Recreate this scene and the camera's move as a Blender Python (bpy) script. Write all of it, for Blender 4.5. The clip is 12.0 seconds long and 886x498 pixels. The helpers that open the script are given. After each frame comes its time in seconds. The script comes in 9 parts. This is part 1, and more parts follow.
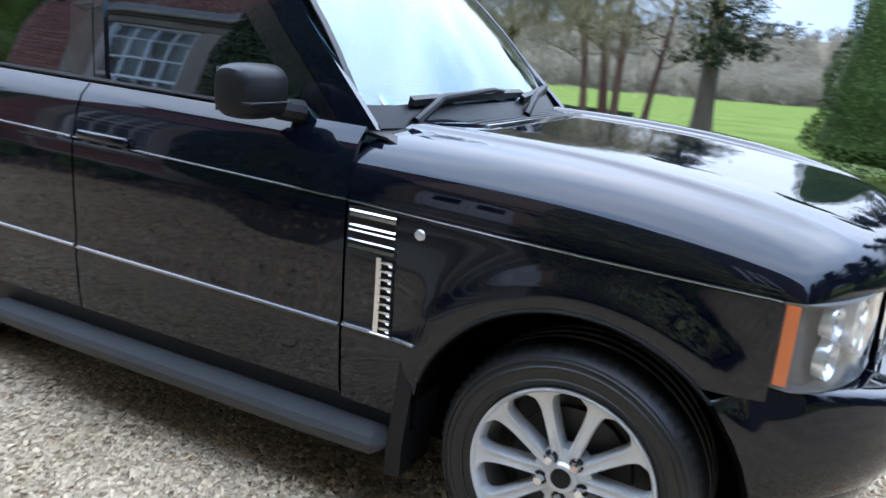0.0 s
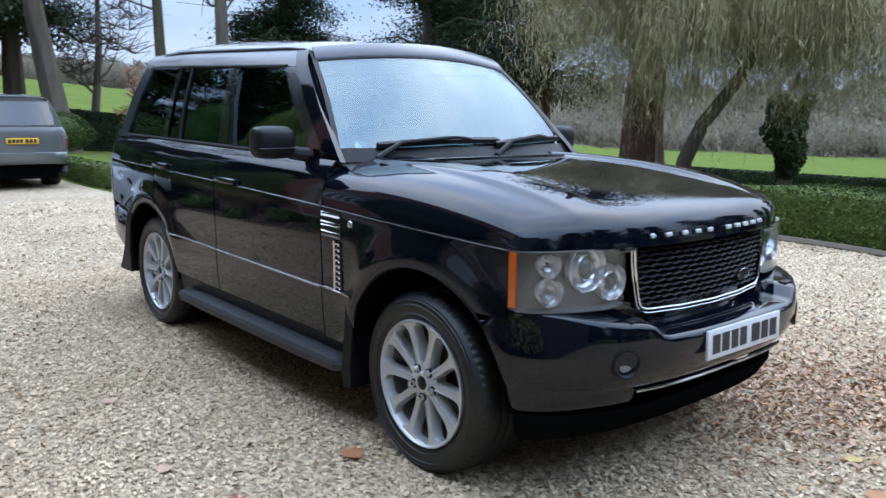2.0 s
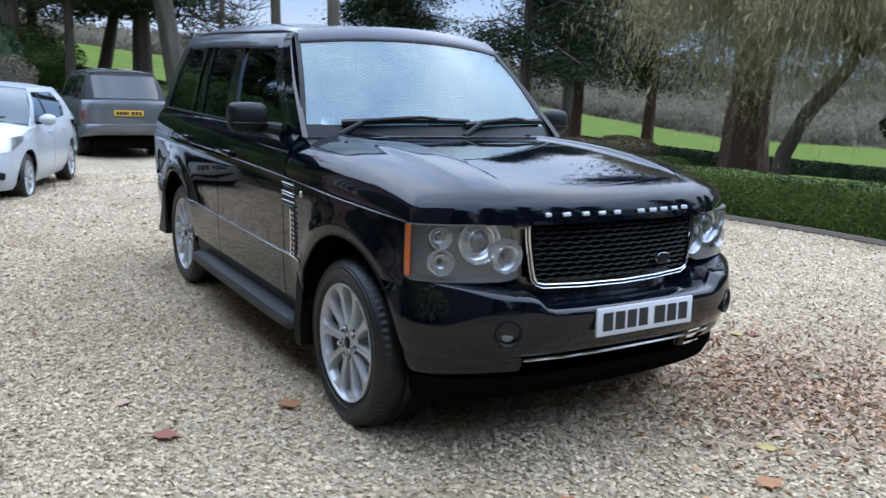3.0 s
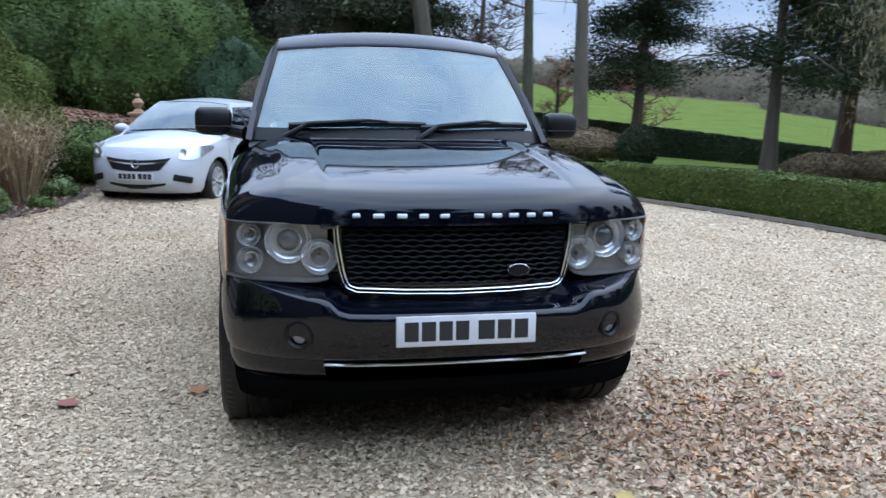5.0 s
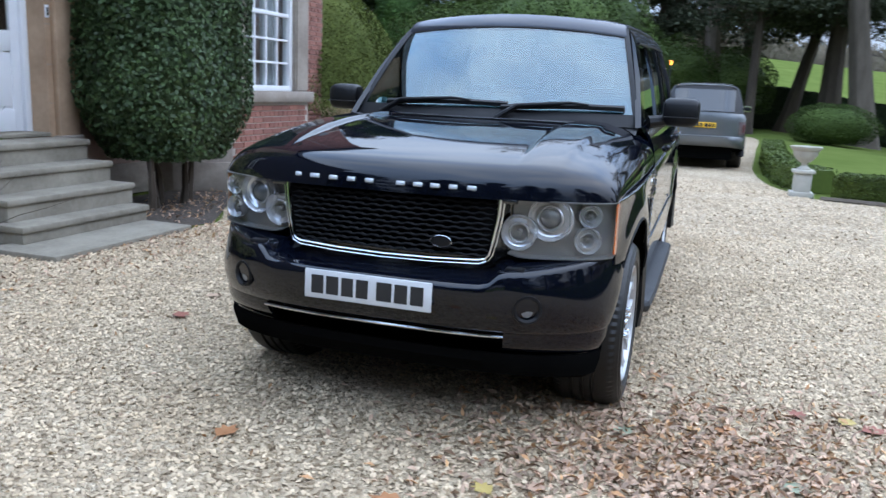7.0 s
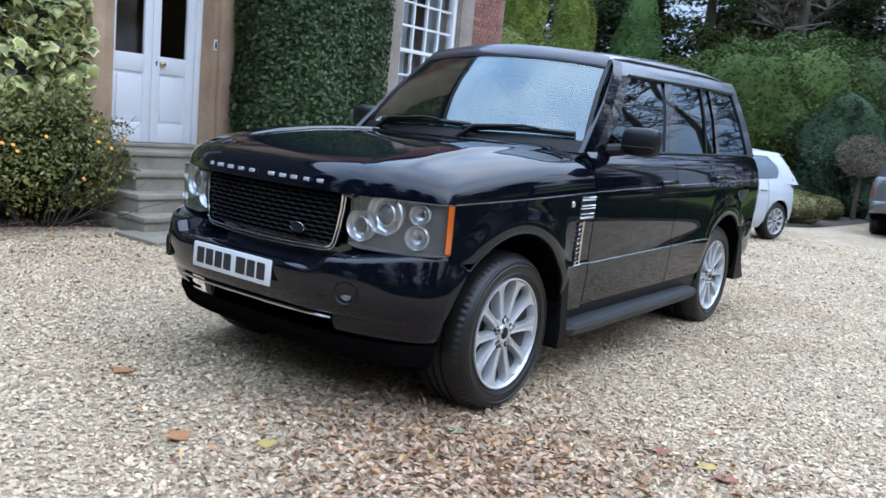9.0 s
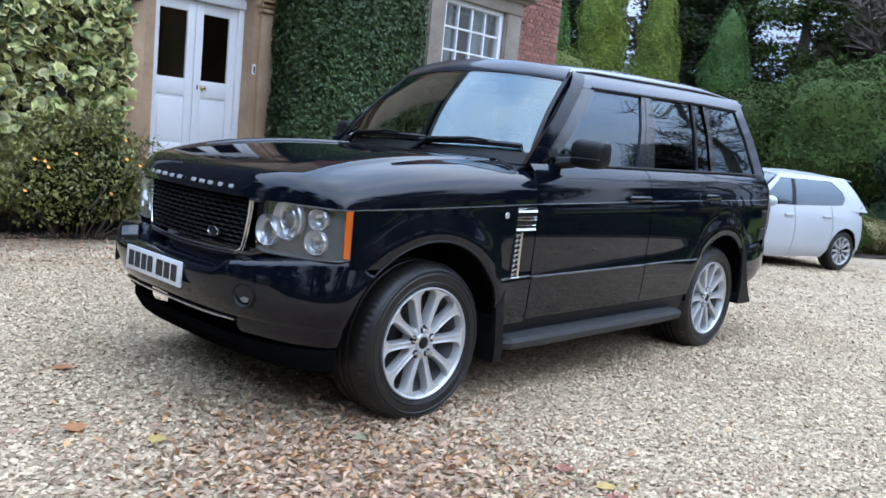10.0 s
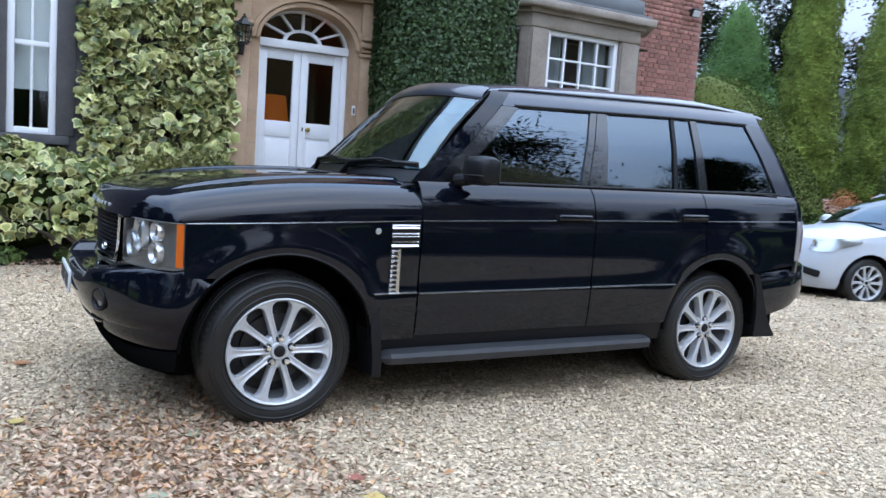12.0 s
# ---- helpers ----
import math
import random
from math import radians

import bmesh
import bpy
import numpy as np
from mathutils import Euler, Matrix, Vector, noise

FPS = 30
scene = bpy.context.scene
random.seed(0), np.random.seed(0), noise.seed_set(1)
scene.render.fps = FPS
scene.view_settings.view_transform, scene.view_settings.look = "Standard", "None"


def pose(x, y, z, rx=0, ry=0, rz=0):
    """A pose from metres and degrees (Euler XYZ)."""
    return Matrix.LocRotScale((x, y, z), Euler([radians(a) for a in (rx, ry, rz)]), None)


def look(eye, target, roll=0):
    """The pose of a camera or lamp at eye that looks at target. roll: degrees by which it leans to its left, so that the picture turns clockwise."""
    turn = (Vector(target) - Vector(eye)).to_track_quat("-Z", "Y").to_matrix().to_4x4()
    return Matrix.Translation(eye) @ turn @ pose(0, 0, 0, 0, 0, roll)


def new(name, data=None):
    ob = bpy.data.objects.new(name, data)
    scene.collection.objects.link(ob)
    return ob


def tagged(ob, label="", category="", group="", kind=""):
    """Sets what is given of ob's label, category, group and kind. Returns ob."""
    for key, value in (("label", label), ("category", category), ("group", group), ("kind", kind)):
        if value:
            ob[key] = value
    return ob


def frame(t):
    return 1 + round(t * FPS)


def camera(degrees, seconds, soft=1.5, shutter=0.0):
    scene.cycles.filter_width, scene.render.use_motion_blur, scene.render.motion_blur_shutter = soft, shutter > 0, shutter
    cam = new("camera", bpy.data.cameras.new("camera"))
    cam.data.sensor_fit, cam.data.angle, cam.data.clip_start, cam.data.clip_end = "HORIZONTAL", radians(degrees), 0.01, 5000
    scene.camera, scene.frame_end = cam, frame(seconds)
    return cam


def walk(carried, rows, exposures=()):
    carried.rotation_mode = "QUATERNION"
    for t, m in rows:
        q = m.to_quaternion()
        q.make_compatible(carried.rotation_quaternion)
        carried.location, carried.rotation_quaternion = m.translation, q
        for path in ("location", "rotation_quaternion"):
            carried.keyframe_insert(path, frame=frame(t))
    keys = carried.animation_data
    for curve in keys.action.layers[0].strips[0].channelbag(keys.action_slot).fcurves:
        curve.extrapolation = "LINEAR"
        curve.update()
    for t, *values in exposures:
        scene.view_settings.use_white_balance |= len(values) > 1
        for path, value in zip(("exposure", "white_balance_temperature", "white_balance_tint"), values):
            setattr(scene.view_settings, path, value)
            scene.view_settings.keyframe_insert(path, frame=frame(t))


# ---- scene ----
# ---------------------------------------------------------------- camera
cam = camera(58.1, 12.0, shutter=0.4)
PATH = [
    (0, (1.962, -2.764, 1.479), (1.105, -1.032, 0.966), 4.9),
    (0.5, (2.627, -2.791, 1.419), (1.448, -1.234, 0.988), 3.1),
    (0.9, (2.965, -2.962, 1.46), (1.751, -1.429, 1.04), 3.0),
    (1, (3.05, -2.98, 1.462), (1.825, -1.457, 1.042), 3.0),
    (1.5, (3.41, -2.888, 1.443), (2.014, -1.507, 1.064), 0.9),
    (2, (3.839, -2.799, 1.432), (2.331, -1.529, 1.096), 0.6),
    (2.5, (4.193, -2.605, 1.415), (2.604, -1.443, 1.064), 1.3),
    (3, (4.481, -2.305, 1.44), (2.815, -1.266, 1.058), 2.0),
    (3.5, (4.782, -1.989, 1.439), (3.022, -1.111, 1.078), 2.1),
    (3.7, (4.854, -1.854, 1.446), (3.069, -1.023, 1.092), 2.2),
    (5.3, (5.044, -0.396, 1.41), (3.095, -0.127, 1.048), 0.7),
    (5.5, (5.057, -0.221, 1.406), (3.097, -0.056, 1.046), 0.4),
    (6, (5.117, 0.211, 1.395), (3.156, 0.115, 1.012), 0.7),
    (6.5, (5.124, 0.662, 1.402), (3.198, 0.299, 1.007), 1.7),
    (6.7, (5.087, 0.882, 1.387), (3.185, 0.408, 0.99), 2.1),
    (8.3, (4.665, 2.254, 1.321), (2.971, 1.245, 0.986), 4.0),
    (8.5, (4.635, 2.415, 1.294), (2.965, 1.363, 0.975), 4.6),
    (9, (4.506, 2.758, 1.286), (2.919, 1.581, 0.977), 5.5),
    (9.5, (4.259, 3.04, 1.26), (2.748, 1.769, 0.944), 6.0),
    (10, (3.98, 3.374, 1.268), (2.546, 2.004, 1.008), 5.6),
    (10.5, (3.681, 3.678, 1.299), (2.361, 2.192, 1.073), 5.2),
    (11, (3.322, 3.956, 1.327), (2.093, 2.391, 1.12), 5.1),
    (11.5, (3.007, 4.303, 1.308), (1.895, 2.652, 1.113), 4.6),
    (12, (2.616, 4.521, 1.296), (1.646, 2.784, 1.091), 4.0),
]
walk(cam, [(t, look(eye, target, roll)) for t, eye, target, roll in PATH],
     exposures=[(0.0, 1.00), (0.5, 0.87), (1.0, 0.73), (1.5, 0.55), (2.0, 0.40), (3.0, 0.26), (5.5, 0.20), (8.5, 0.30), (12.0, 0.28)])

# ---------------------------------------------------------------- sky and light
SUN_EL, SUN_AZ = 52.0, -10.0
world = bpy.data.worlds.new("overcast_sky")
scene.world = world
world.use_nodes = True
wn, wl = world.node_tree.nodes, world.node_tree.links
wn.clear()
w_out = wn.new("ShaderNodeOutputWorld")
w_bg = wn.new("ShaderNodeBackground")
w_sky = wn.new("ShaderNodeTexSky")
w_sky.sky_type, w_sky.sun_disc = "NISHITA", False
w_sky.sun_elevation, w_sky.sun_rotation = radians(SUN_EL), radians(SUN_AZ)
w_sky.air_density, w_sky.dust_density = 1.0, 2.0
w_tc = wn.new("ShaderNodeTexCoord")
w_map = wn.new("ShaderNodeMapping")
w_map.inputs["Scale"].default_value = (1.0, 1.0, 2.6)
w_noise = wn.new("ShaderNodeTexNoise")
w_noise.inputs["Scale"].default_value, w_noise.inputs["Detail"].default_value = 2.2, 6
w_ramp = wn.new("ShaderNodeValToRGB")
w_ramp.color_ramp.elements[0].position, w_ramp.color_ramp.elements[0].color = 0.36, (4.8, 7.15, 11.6, 1)
w_ramp.color_ramp.elements[1].position, w_ramp.color_ramp.elements[1].color = 0.66, (8.9, 10.8, 14.1, 1)
w_mix = wn.new("ShaderNodeMixRGB")
w_mix.inputs[0].default_value = 0.88
wl.new(w_tc.outputs["Generated"], w_map.inputs[0])
wl.new(w_map.outputs[0], w_noise.inputs["Vector"])
wl.new(w_noise.outputs["Fac"], w_ramp.inputs[0])
wl.new(w_sky.outputs[0], w_mix.inputs[1])
wl.new(w_ramp.outputs[0], w_mix.inputs[2])
w_sep = wn.new("ShaderNodeSeparateXYZ")
w_grad = wn.new("ShaderNodeMapRange")
w_grad.interpolation_type = "SMOOTHSTEP"
w_grad.inputs["From Min"].default_value, w_grad.inputs["From Max"].default_value = 0.06, 0.80
w_grad.inputs["To Min"].default_value, w_grad.inputs["To Max"].default_value = 0.58, 2.55
w_mul = wn.new("ShaderNodeMixRGB")
w_mul.blend_type = "MULTIPLY"
w_mul.inputs[0].default_value = 1.0
wl.new(w_tc.outputs["Generated"], w_sep.inputs[0])
wl.new(w_sep.outputs["Z"], w_grad.inputs["Value"])
wl.new(w_mix.outputs[0], w_mul.inputs[1])
wl.new(w_grad.outputs[0], w_mul.inputs[2])
wl.new(w_mul.outputs[0], w_bg.inputs["Color"])
w_bg.inputs["Strength"].default_value = 0.12
wl.new(w_bg.outputs[0], w_out.inputs[0])

sun = new("sun", bpy.data.lights.new("sun", "SUN"))
sun.data.energy, sun.data.angle, sun.data.color = 0.85, radians(120), (1.0, 0.98, 0.96)
_el, _az = radians(SUN_EL), radians(SUN_AZ)
sun.matrix_world = look((30 * math.sin(_az) * math.cos(_el), 30 * math.cos(_az) * math.cos(_el), 30 * math.sin(_el)), (0, 0, 0))

# ---------------------------------------------------------------- small tools
rng = np.random.default_rng(7)


def sstep(a, b, x):
    t = min(max((x - a) / (b - a), 0.0), 1.0)
    return t * t * (3 - 2 * t)


def ip(x, xs, ys):
    """Piecewise linear, xs rising."""
    return float(np.interp(x, xs, ys))


def mesh_np(name, verts, faces):
    """A mesh from arrays; every face has the same number of corners."""
    me = bpy.data.meshes.new(name)
    verts, faces = np.asarray(verts, np.float32), np.asarray(faces, np.int32)
    me.vertices.add(len(verts))
    me.vertices.foreach_set("co", verts.ravel())
    k = faces.shape[1]
    me.loops.add(faces.size)
    me.loops.foreach_set("vertex_index", faces.ravel())
    me.polygons.add(len(faces))
    me.polygons.foreach_set("loop_start", np.arange(0, faces.size, k, dtype=np.int32))
    me.update(calc_edges=True)
    return me


def finish(bm, name, material, sharp=35):
    me = bpy.data.meshes.new(name)
    bm.to_mesh(me)
    bm.free()
    for p in me.polygons:
        p.use_smooth = True
    me.set_sharp_from_angle(angle=radians(sharp))
    if material:
        me.materials.append(material)
    return me


def part(name, bm, material, parent, label="", sharp=35):
    ob = new(name, bm if isinstance(bm, bpy.types.Mesh) else finish(bm, name, material, sharp))
    if isinstance(bm, bpy.types.Mesh) and material and not bm.materials:
        bm.materials.append(material)
    ob.parent = parent
    if label:
        ob["label"] = label
    return ob


def thing(name, label, category, group="", kind="", at=None):
    ob = new(name)
    ob.empty_display_size = 0.1
    if at is not None:
        ob.matrix_basis = at
    return tagged(ob, label, category, group, kind)


def solid(name, bm, material, label, category, group="", kind="", sharp=35):
    ob = new(name, bm if isinstance(bm, bpy.types.Mesh) else finish(bm, name, material, sharp))
    if isinstance(bm, bpy.types.Mesh) and material and not bm.materials:
        bm.materials.append(material)
    return tagged(ob, label, category, group, kind)


def box(bm, x0, x1, y0, y1, z0, z1, bevel=0.0, seg=2, m=None):
    r = bmesh.ops.create_cube(bm, size=1.0)
    vs = r["verts"]
    for v in vs:
        v.co = Vector(((x0 + x1) / 2 + v.co.x * (x1 - x0), (y0 + y1) / 2 + v.co.y * (y1 - y0), (z0 + z1) / 2 + v.co.z * (z1 - z0)))
    if bevel > 0:
        es = list({e for v in vs for e in v.link_edges})
        made = bmesh.ops.bevel(bm, geom=es, offset=bevel, segments=seg, profile=0.5, affect="EDGES", clamp_overlap=True)
        vs = list({v for f in made["faces"] for v in f.verts} | {v for v in vs if v.is_valid})
    if m is not None:
        bmesh.ops.transform(bm, matrix=m, verts=vs)
    return vs


def newbox(*a, **k):
    bm = bmesh.new()
    box(bm, *a, **k)
    return bm


def grid(bm, rows, closed=False):
    """Quads through rows of points, all of one length."""
    g = [[bm.verts.new(p) for p in row] for row in rows]
    n = len(g[0])
    for a, b in zip(g, g[1:]):
        for i in range(n if closed else n - 1):
            j = (i + 1) % n
            try:
                bm.faces.new((a[i], a[j], b[j], b[i]))
            except ValueError:
                pass
    return g


def shell(rows, thick=0.012, closed=False):
    """A sheet through rows of points, made solid."""
    bm = bmesh.new()
    grid(bm, rows, closed)
    bmesh.ops.remove_doubles(bm, verts=bm.verts, dist=1e-5)
    bmesh.ops.recalc_face_normals(bm, faces=bm.faces)
    if thick:
        bmesh.ops.solidify(bm, geom=list(bm.faces), thickness=thick)
    return bm


def mirror_rows(rows, sgn):
    return [[(x, sgn * y, z) for x, y, z in row] for row in rows]


def tube(bm, pts, radii, n=8, cap=True):
    """A round tube along points; radii a number or one for each point."""
    pts = [Vector(p) for p in pts]
    if not hasattr(radii, "__len__"):
        radii = [radii] * len(pts)
    up = Vector((0.0, 0.0, 1.0))
    rows = []
    side = None
    for i, p in enumerate(pts):
        d = (pts[min(i + 1, len(pts) - 1)] - pts[max(i - 1, 0)]).normalized()
        if side is None:
            side = d.cross(up) if abs(d.z) < 0.95 else d.cross(Vector((1, 0, 0)))
        side = (side - d * side.dot(d)).normalized()
        o = d.cross(side)
        rows.append([p + radii[i] * (math.cos(a) * side + math.sin(a) * o) for a in (2 * math.pi * k / n for k in range(n))])
    g = grid(bm, rows, True)
    if cap:
        bm.faces.new(g[0][::-1])
        bm.faces.new(g[-1])
    return g


def lathe(bm, profile, n=32, m=None, a0=0.0, a1=2 * math.pi):
    """Profile of (r, h), turned round the axis z, then moved by m."""
    full = abs(a1 - a0 - 2 * math.pi) < 1e-6
    k = n if full else n + 1
    rows = []
    for r, h in profile:
        row = [Vector((r * math.cos(a0 + (a1 - a0) * i / n), r * math.sin(a0 + (a1 - a0) * i / n), h)) for i in range(k)]
        rows.append([m @ p for p in row] if m is not None else row)
    return grid(bm, rows, full)


def disc_lathe(profile, n=32, m=None):
    bm = bmesh.new()
    lathe(bm, profile, n, m)
    bmesh.ops.remove_doubles(bm, verts=bm.verts, dist=1e-5)
    bmesh.ops.recalc_face_normals(bm, faces=bm.faces)
    return bm


# ---------------------------------------------------------------- materials
def nodes_of(name):
    m = bpy.data.materials.new(name)
    m.use_nodes = True
    nt = m.node_tree
    return m, nt, nt.nodes["Principled BSDF"]


def mat(name, c1, c2=None, rough=0.6, scale=6.0, bump=0.0, bscale=80.0, metal=0.0, coat=0.0, spec=0.5, island=0.0, piece=0.0, stretch=(1, 1, 1), sheen=0.0, trans=0.0):
    """Two colours mixed by noise at two scales; island and piece add a random lightness for each island or object."""
    m, nt, bsdf = nodes_of(name)
    c2 = c2 or tuple(min(1, c * 1.25) for c in c1)
    N, L = nt.nodes, nt.links
    tc = N.new("ShaderNodeTexCoord")
    mp = N.new("ShaderNodeMapping")
    mp.inputs["Scale"].default_value = stretch
    L.new(tc.outputs["Object"], mp.inputs[0])
    n1, n2 = N.new("ShaderNodeTexNoise"), N.new("ShaderNodeTexNoise")
    n1.inputs["Scale"].default_value, n2.inputs["Scale"].default_value = scale, scale * 8
    n1.inputs["Detail"].default_value, n2.inputs["Detail"].default_value = 4, 3
    for n in (n1, n2):
        L.new(mp.outputs[0], n.inputs["Vector"])
    mx = N.new("ShaderNodeMath")
    mx.operation = "MULTIPLY_ADD"
    L.new(n2.outputs["Fac"], mx.inputs[0])
    mx.inputs[1].default_value = 0.5
    sub = N.new("ShaderNodeMath")
    sub.operation = "MULTIPLY_ADD"
    L.new(n1.outputs["Fac"], sub.inputs[0])
    sub.inputs[1].default_value, sub.inputs[2].default_value = 1.6, -0.55
    L.new(sub.outputs[0], mx.inputs[2])
    mix = N.new("ShaderNodeMixRGB")
    mix.inputs[1].default_value, mix.inputs[2].default_value = (*c1, 1), (*c2, 1)
    L.new(mx.outputs[0], mix.inputs[0])
    colour = mix.outputs[0]
    if island or piece:
        src = N.new("ShaderNodeNewGeometry").outputs["Random Per Island"] if island else N.new("ShaderNodeObjectInfo").outputs["Random"]
        amt = island or piece
        mr = N.new("ShaderNodeMapRange")
        mr.inputs["To Min"].default_value, mr.inputs["To Max"].default_value = 1 - amt, 1 + amt
        L.new(src, mr.inputs["Value"])
        hs = N.new("ShaderNodeHueSaturation")
        L.new(colour, hs.inputs["Color"])
        L.new(mr.outputs[0], hs.inputs["Value"])
        colour = hs.outputs[0]
    L.new(colour, bsdf.inputs["Base Color"])
    bsdf.inputs["Roughness"].default_value = rough
    bsdf.inputs["Metallic"].default_value = metal
    bsdf.inputs["Specular IOR Level"].default_value = spec
    bsdf.inputs["Coat Weight"].default_value = coat
    bsdf.inputs["Coat Roughness"].default_value = 0.03
    if trans:
        bsdf.inputs["Subsurface Weight"].default_value = trans
        bsdf.inputs["Subsurface Radius"].default_value = (0.01, 0.012, 0.004)
    if bump:
        b = N.new("ShaderNodeBump")
        b.inputs["Strength"].default_value, b.inputs["Distance"].default_value = 0.6, bump
        nb = N.new("ShaderNodeTexNoise")
        nb.inputs["Scale"].default_value, nb.inputs["Detail"].default_value = bscale, 4
        L.new(mp.outputs[0], nb.inputs["Vector"])
        L.new(nb.outputs["Fac"], b.inputs["Height"])
        L.new(b.outputs[0], bsdf.inputs["Normal"])
    return m


def pane(name, tint, f0=0.04, rough=0.0, gloss=(1.0, 1.0, 1.0)):
    """Thin glass: a clear tint behind a gloss that grows towards the edge."""
    m = bpy.data.materials.new(name)
    m.use_nodes = True
    N, L = m.node_tree.nodes, m.node_tree.links
    N.clear()
    out, mix = N.new("ShaderNodeOutputMaterial"), N.new("ShaderNodeMixShader")
    tr, gl, fr = N.new("ShaderNodeBsdfTransparent"), N.new("ShaderNodeBsdfGlossy"), N.new("ShaderNodeLayerWeight")
    tr.inputs["Color"].default_value = (*tint, 1)
    gl.inputs["Roughness"].default_value = rough
    gl.inputs["Color"].default_value = (*gloss, 1)
    fr.inputs["Blend"].default_value = 0.5
    pw, ma = N.new("ShaderNodeMath"), N.new("ShaderNodeMath")
    pw.operation, ma.operation = "POWER", "MULTIPLY_ADD"
    pw.inputs[1].default_value, ma.inputs[1].default_value, ma.inputs[2].default_value = 5.0, 1 - f0, f0
    L.new(fr.outputs["Facing"], pw.inputs[0])
    L.new(pw.outputs[0], ma.inputs[0])
    L.new(ma.outputs[0], mix.inputs[0])
    L.new(tr.outputs[0], mix.inputs[1])
    L.new(gl.outputs[0], mix.inputs[2])
    L.new(mix.outputs[0], out.inputs[0])
    return m


def glow(name, colour, strength):
    m, nt, bsdf = nodes_of(name)
    bsdf.inputs["Base Color"].default_value = (*colour, 1)
    bsdf.inputs["Emission Color"].default_value = (*colour, 1)
    bsdf.inputs["Emission Strength"].default_value = strength
    return m


BLACK_PAINT = mat("black_paint", (0.0020, 0.0028, 0.0062), (0.0026, 0.0036, 0.0075), rough=0.5, coat=1.0, scale=2, spec=0.0)
BLACK_PAINT.node_tree.nodes["Principled BSDF"].inputs["Coat IOR"].default_value = 1.46
BLACK_PAINT.node_tree.nodes["Principled BSDF"].inputs["Coat Roughness"].default_value = 0.035
# lighter, bluer copy of the black paint; sky sheen is painted in
SKY_SHEEN_PAINT = mat("sky_sheen_paint", (0.017, 0.020, 0.031), (0.030, 0.034, 0.048), rough=0.32, coat=0.8, scale=3, spec=0.3)
GREY_PAINT = mat("grey_paint", (0.115, 0.122, 0.125), (0.14, 0.147, 0.15), rough=0.35, coat=1.0, scale=2, metal=0.4)
WHITE_PAINT = mat("white_paint", (0.43, 0.455, 0.485), (0.46, 0.485, 0.515), rough=0.35, coat=0.55, scale=2)
SATIN = mat("black_trim", (0.005, 0.005, 0.006), (0.009, 0.009, 0.010), rough=0.45, scale=10, spec=0.25)
RUBBER = mat("tyre_rubber", (0.007, 0.0068, 0.0064), (0.015, 0.014, 0.013), rough=0.42, spec=0.4, scale=5, bump=0.001, bscale=90)
PLASTIC = mat("grey_plastic", (0.018, 0.019, 0.021), (0.028, 0.029, 0.031), rough=0.55, scale=9, bump=0.0006, bscale=300)
CHROME = mat("chrome", (0.72, 0.73, 0.75), (0.78, 0.79, 0.80), rough=0.12, metal=1.0)
ALLOY = mat("alloy_wheel", (0.48, 0.485, 0.49), (0.56, 0.565, 0.57), rough=0.36, metal=0.45, scale=12)
# barrel and disc are darkened: shade behind the spokes is in their colour
SHADED_BARREL = mat("shaded_barrel", (0.12, 0.12, 0.122), (0.19, 0.19, 0.192), rough=0.5, metal=0.3, scale=12)
SHADED_DISC = mat("shaded_disc_metal", (0.030, 0.029, 0.028), (0.060, 0.057, 0.054), rough=0.5, metal=0.5, scale=14)
LAMP_GREY = mat("lamp_housing", (0.125, 0.124, 0.119), (0.168, 0.166, 0.158), rough=0.35, metal=0.1)
REFLECTOR = mat("lamp_reflector", (0.60, 0.60, 0.60), (0.70, 0.70, 0.70), rough=0.18, metal=0.72)
LENS = pane("clear_lens", (0.95, 0.96, 0.97), 0.035)
AMBER = mat("amber_lens", (0.50, 0.095, 0.010), (0.56, 0.12, 0.012), rough=0.2, coat=1.0)
RED_LENS = mat("red_lens", (0.10, 0.035, 0.035), (0.14, 0.05, 0.05), rough=0.2, coat=1.0)
CLEAR_REAR = mat("clear_rear_lens", (0.26, 0.23, 0.24), (0.32, 0.28, 0.29), rough=0.15, coat=1.0)
SMOKED_REAR = mat("smoked_rear_lens", (0.12, 0.085, 0.090), (0.17, 0.12, 0.125), rough=0.15, coat=1.0)
SCREEN = pane("windscreen_glass", (0.40, 0.55, 0.58), 0.112, gloss=(0.88, 0.97, 1.0))
HATCH_SCREEN = pane("hatchback_screen_glass", (0.32, 0.40, 0.42), 0.090, gloss=(0.90, 0.96, 1.0))
TINT = pane("tinted_glass", (0.13, 0.14, 0.15), 0.15, gloss=(0.76, 0.89, 1.0))
REAR_TINT = pane("rear_screen_glass", (0.10, 0.11, 0.12), 0.07)
CLEAR = pane("window_glass", (0.90, 0.93, 0.93), 0.04)
# near-black without gloss; deep shade under the cars is in this colour
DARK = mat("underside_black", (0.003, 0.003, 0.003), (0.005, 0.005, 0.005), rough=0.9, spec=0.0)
SEAT = mat("seat_leather", (0.30, 0.28, 0.24), (0.38, 0.36, 0.31), rough=0.5, scale=8, bump=0.001)
LINER = mat("headliner", (0.42, 0.40, 0.36), (0.48, 0.46, 0.42), rough=0.9, scale=20)
DASH = mat("dashboard", (0.012, 0.012, 0.013), (0.02, 0.02, 0.02), rough=0.6, scale=10)
PLATE_WHITE = mat("plate_white", (0.56, 0.57, 0.58), (0.62, 0.63, 0.64), rough=0.35)
PLATE_YELLOW = mat("plate_yellow", (0.75, 0.42, 0.02), (0.82, 0.48, 0.03), rough=0.35)
INK = mat("plate_black", (0.012, 0.012, 0.014), (0.02, 0.02, 0.02), rough=0.5)



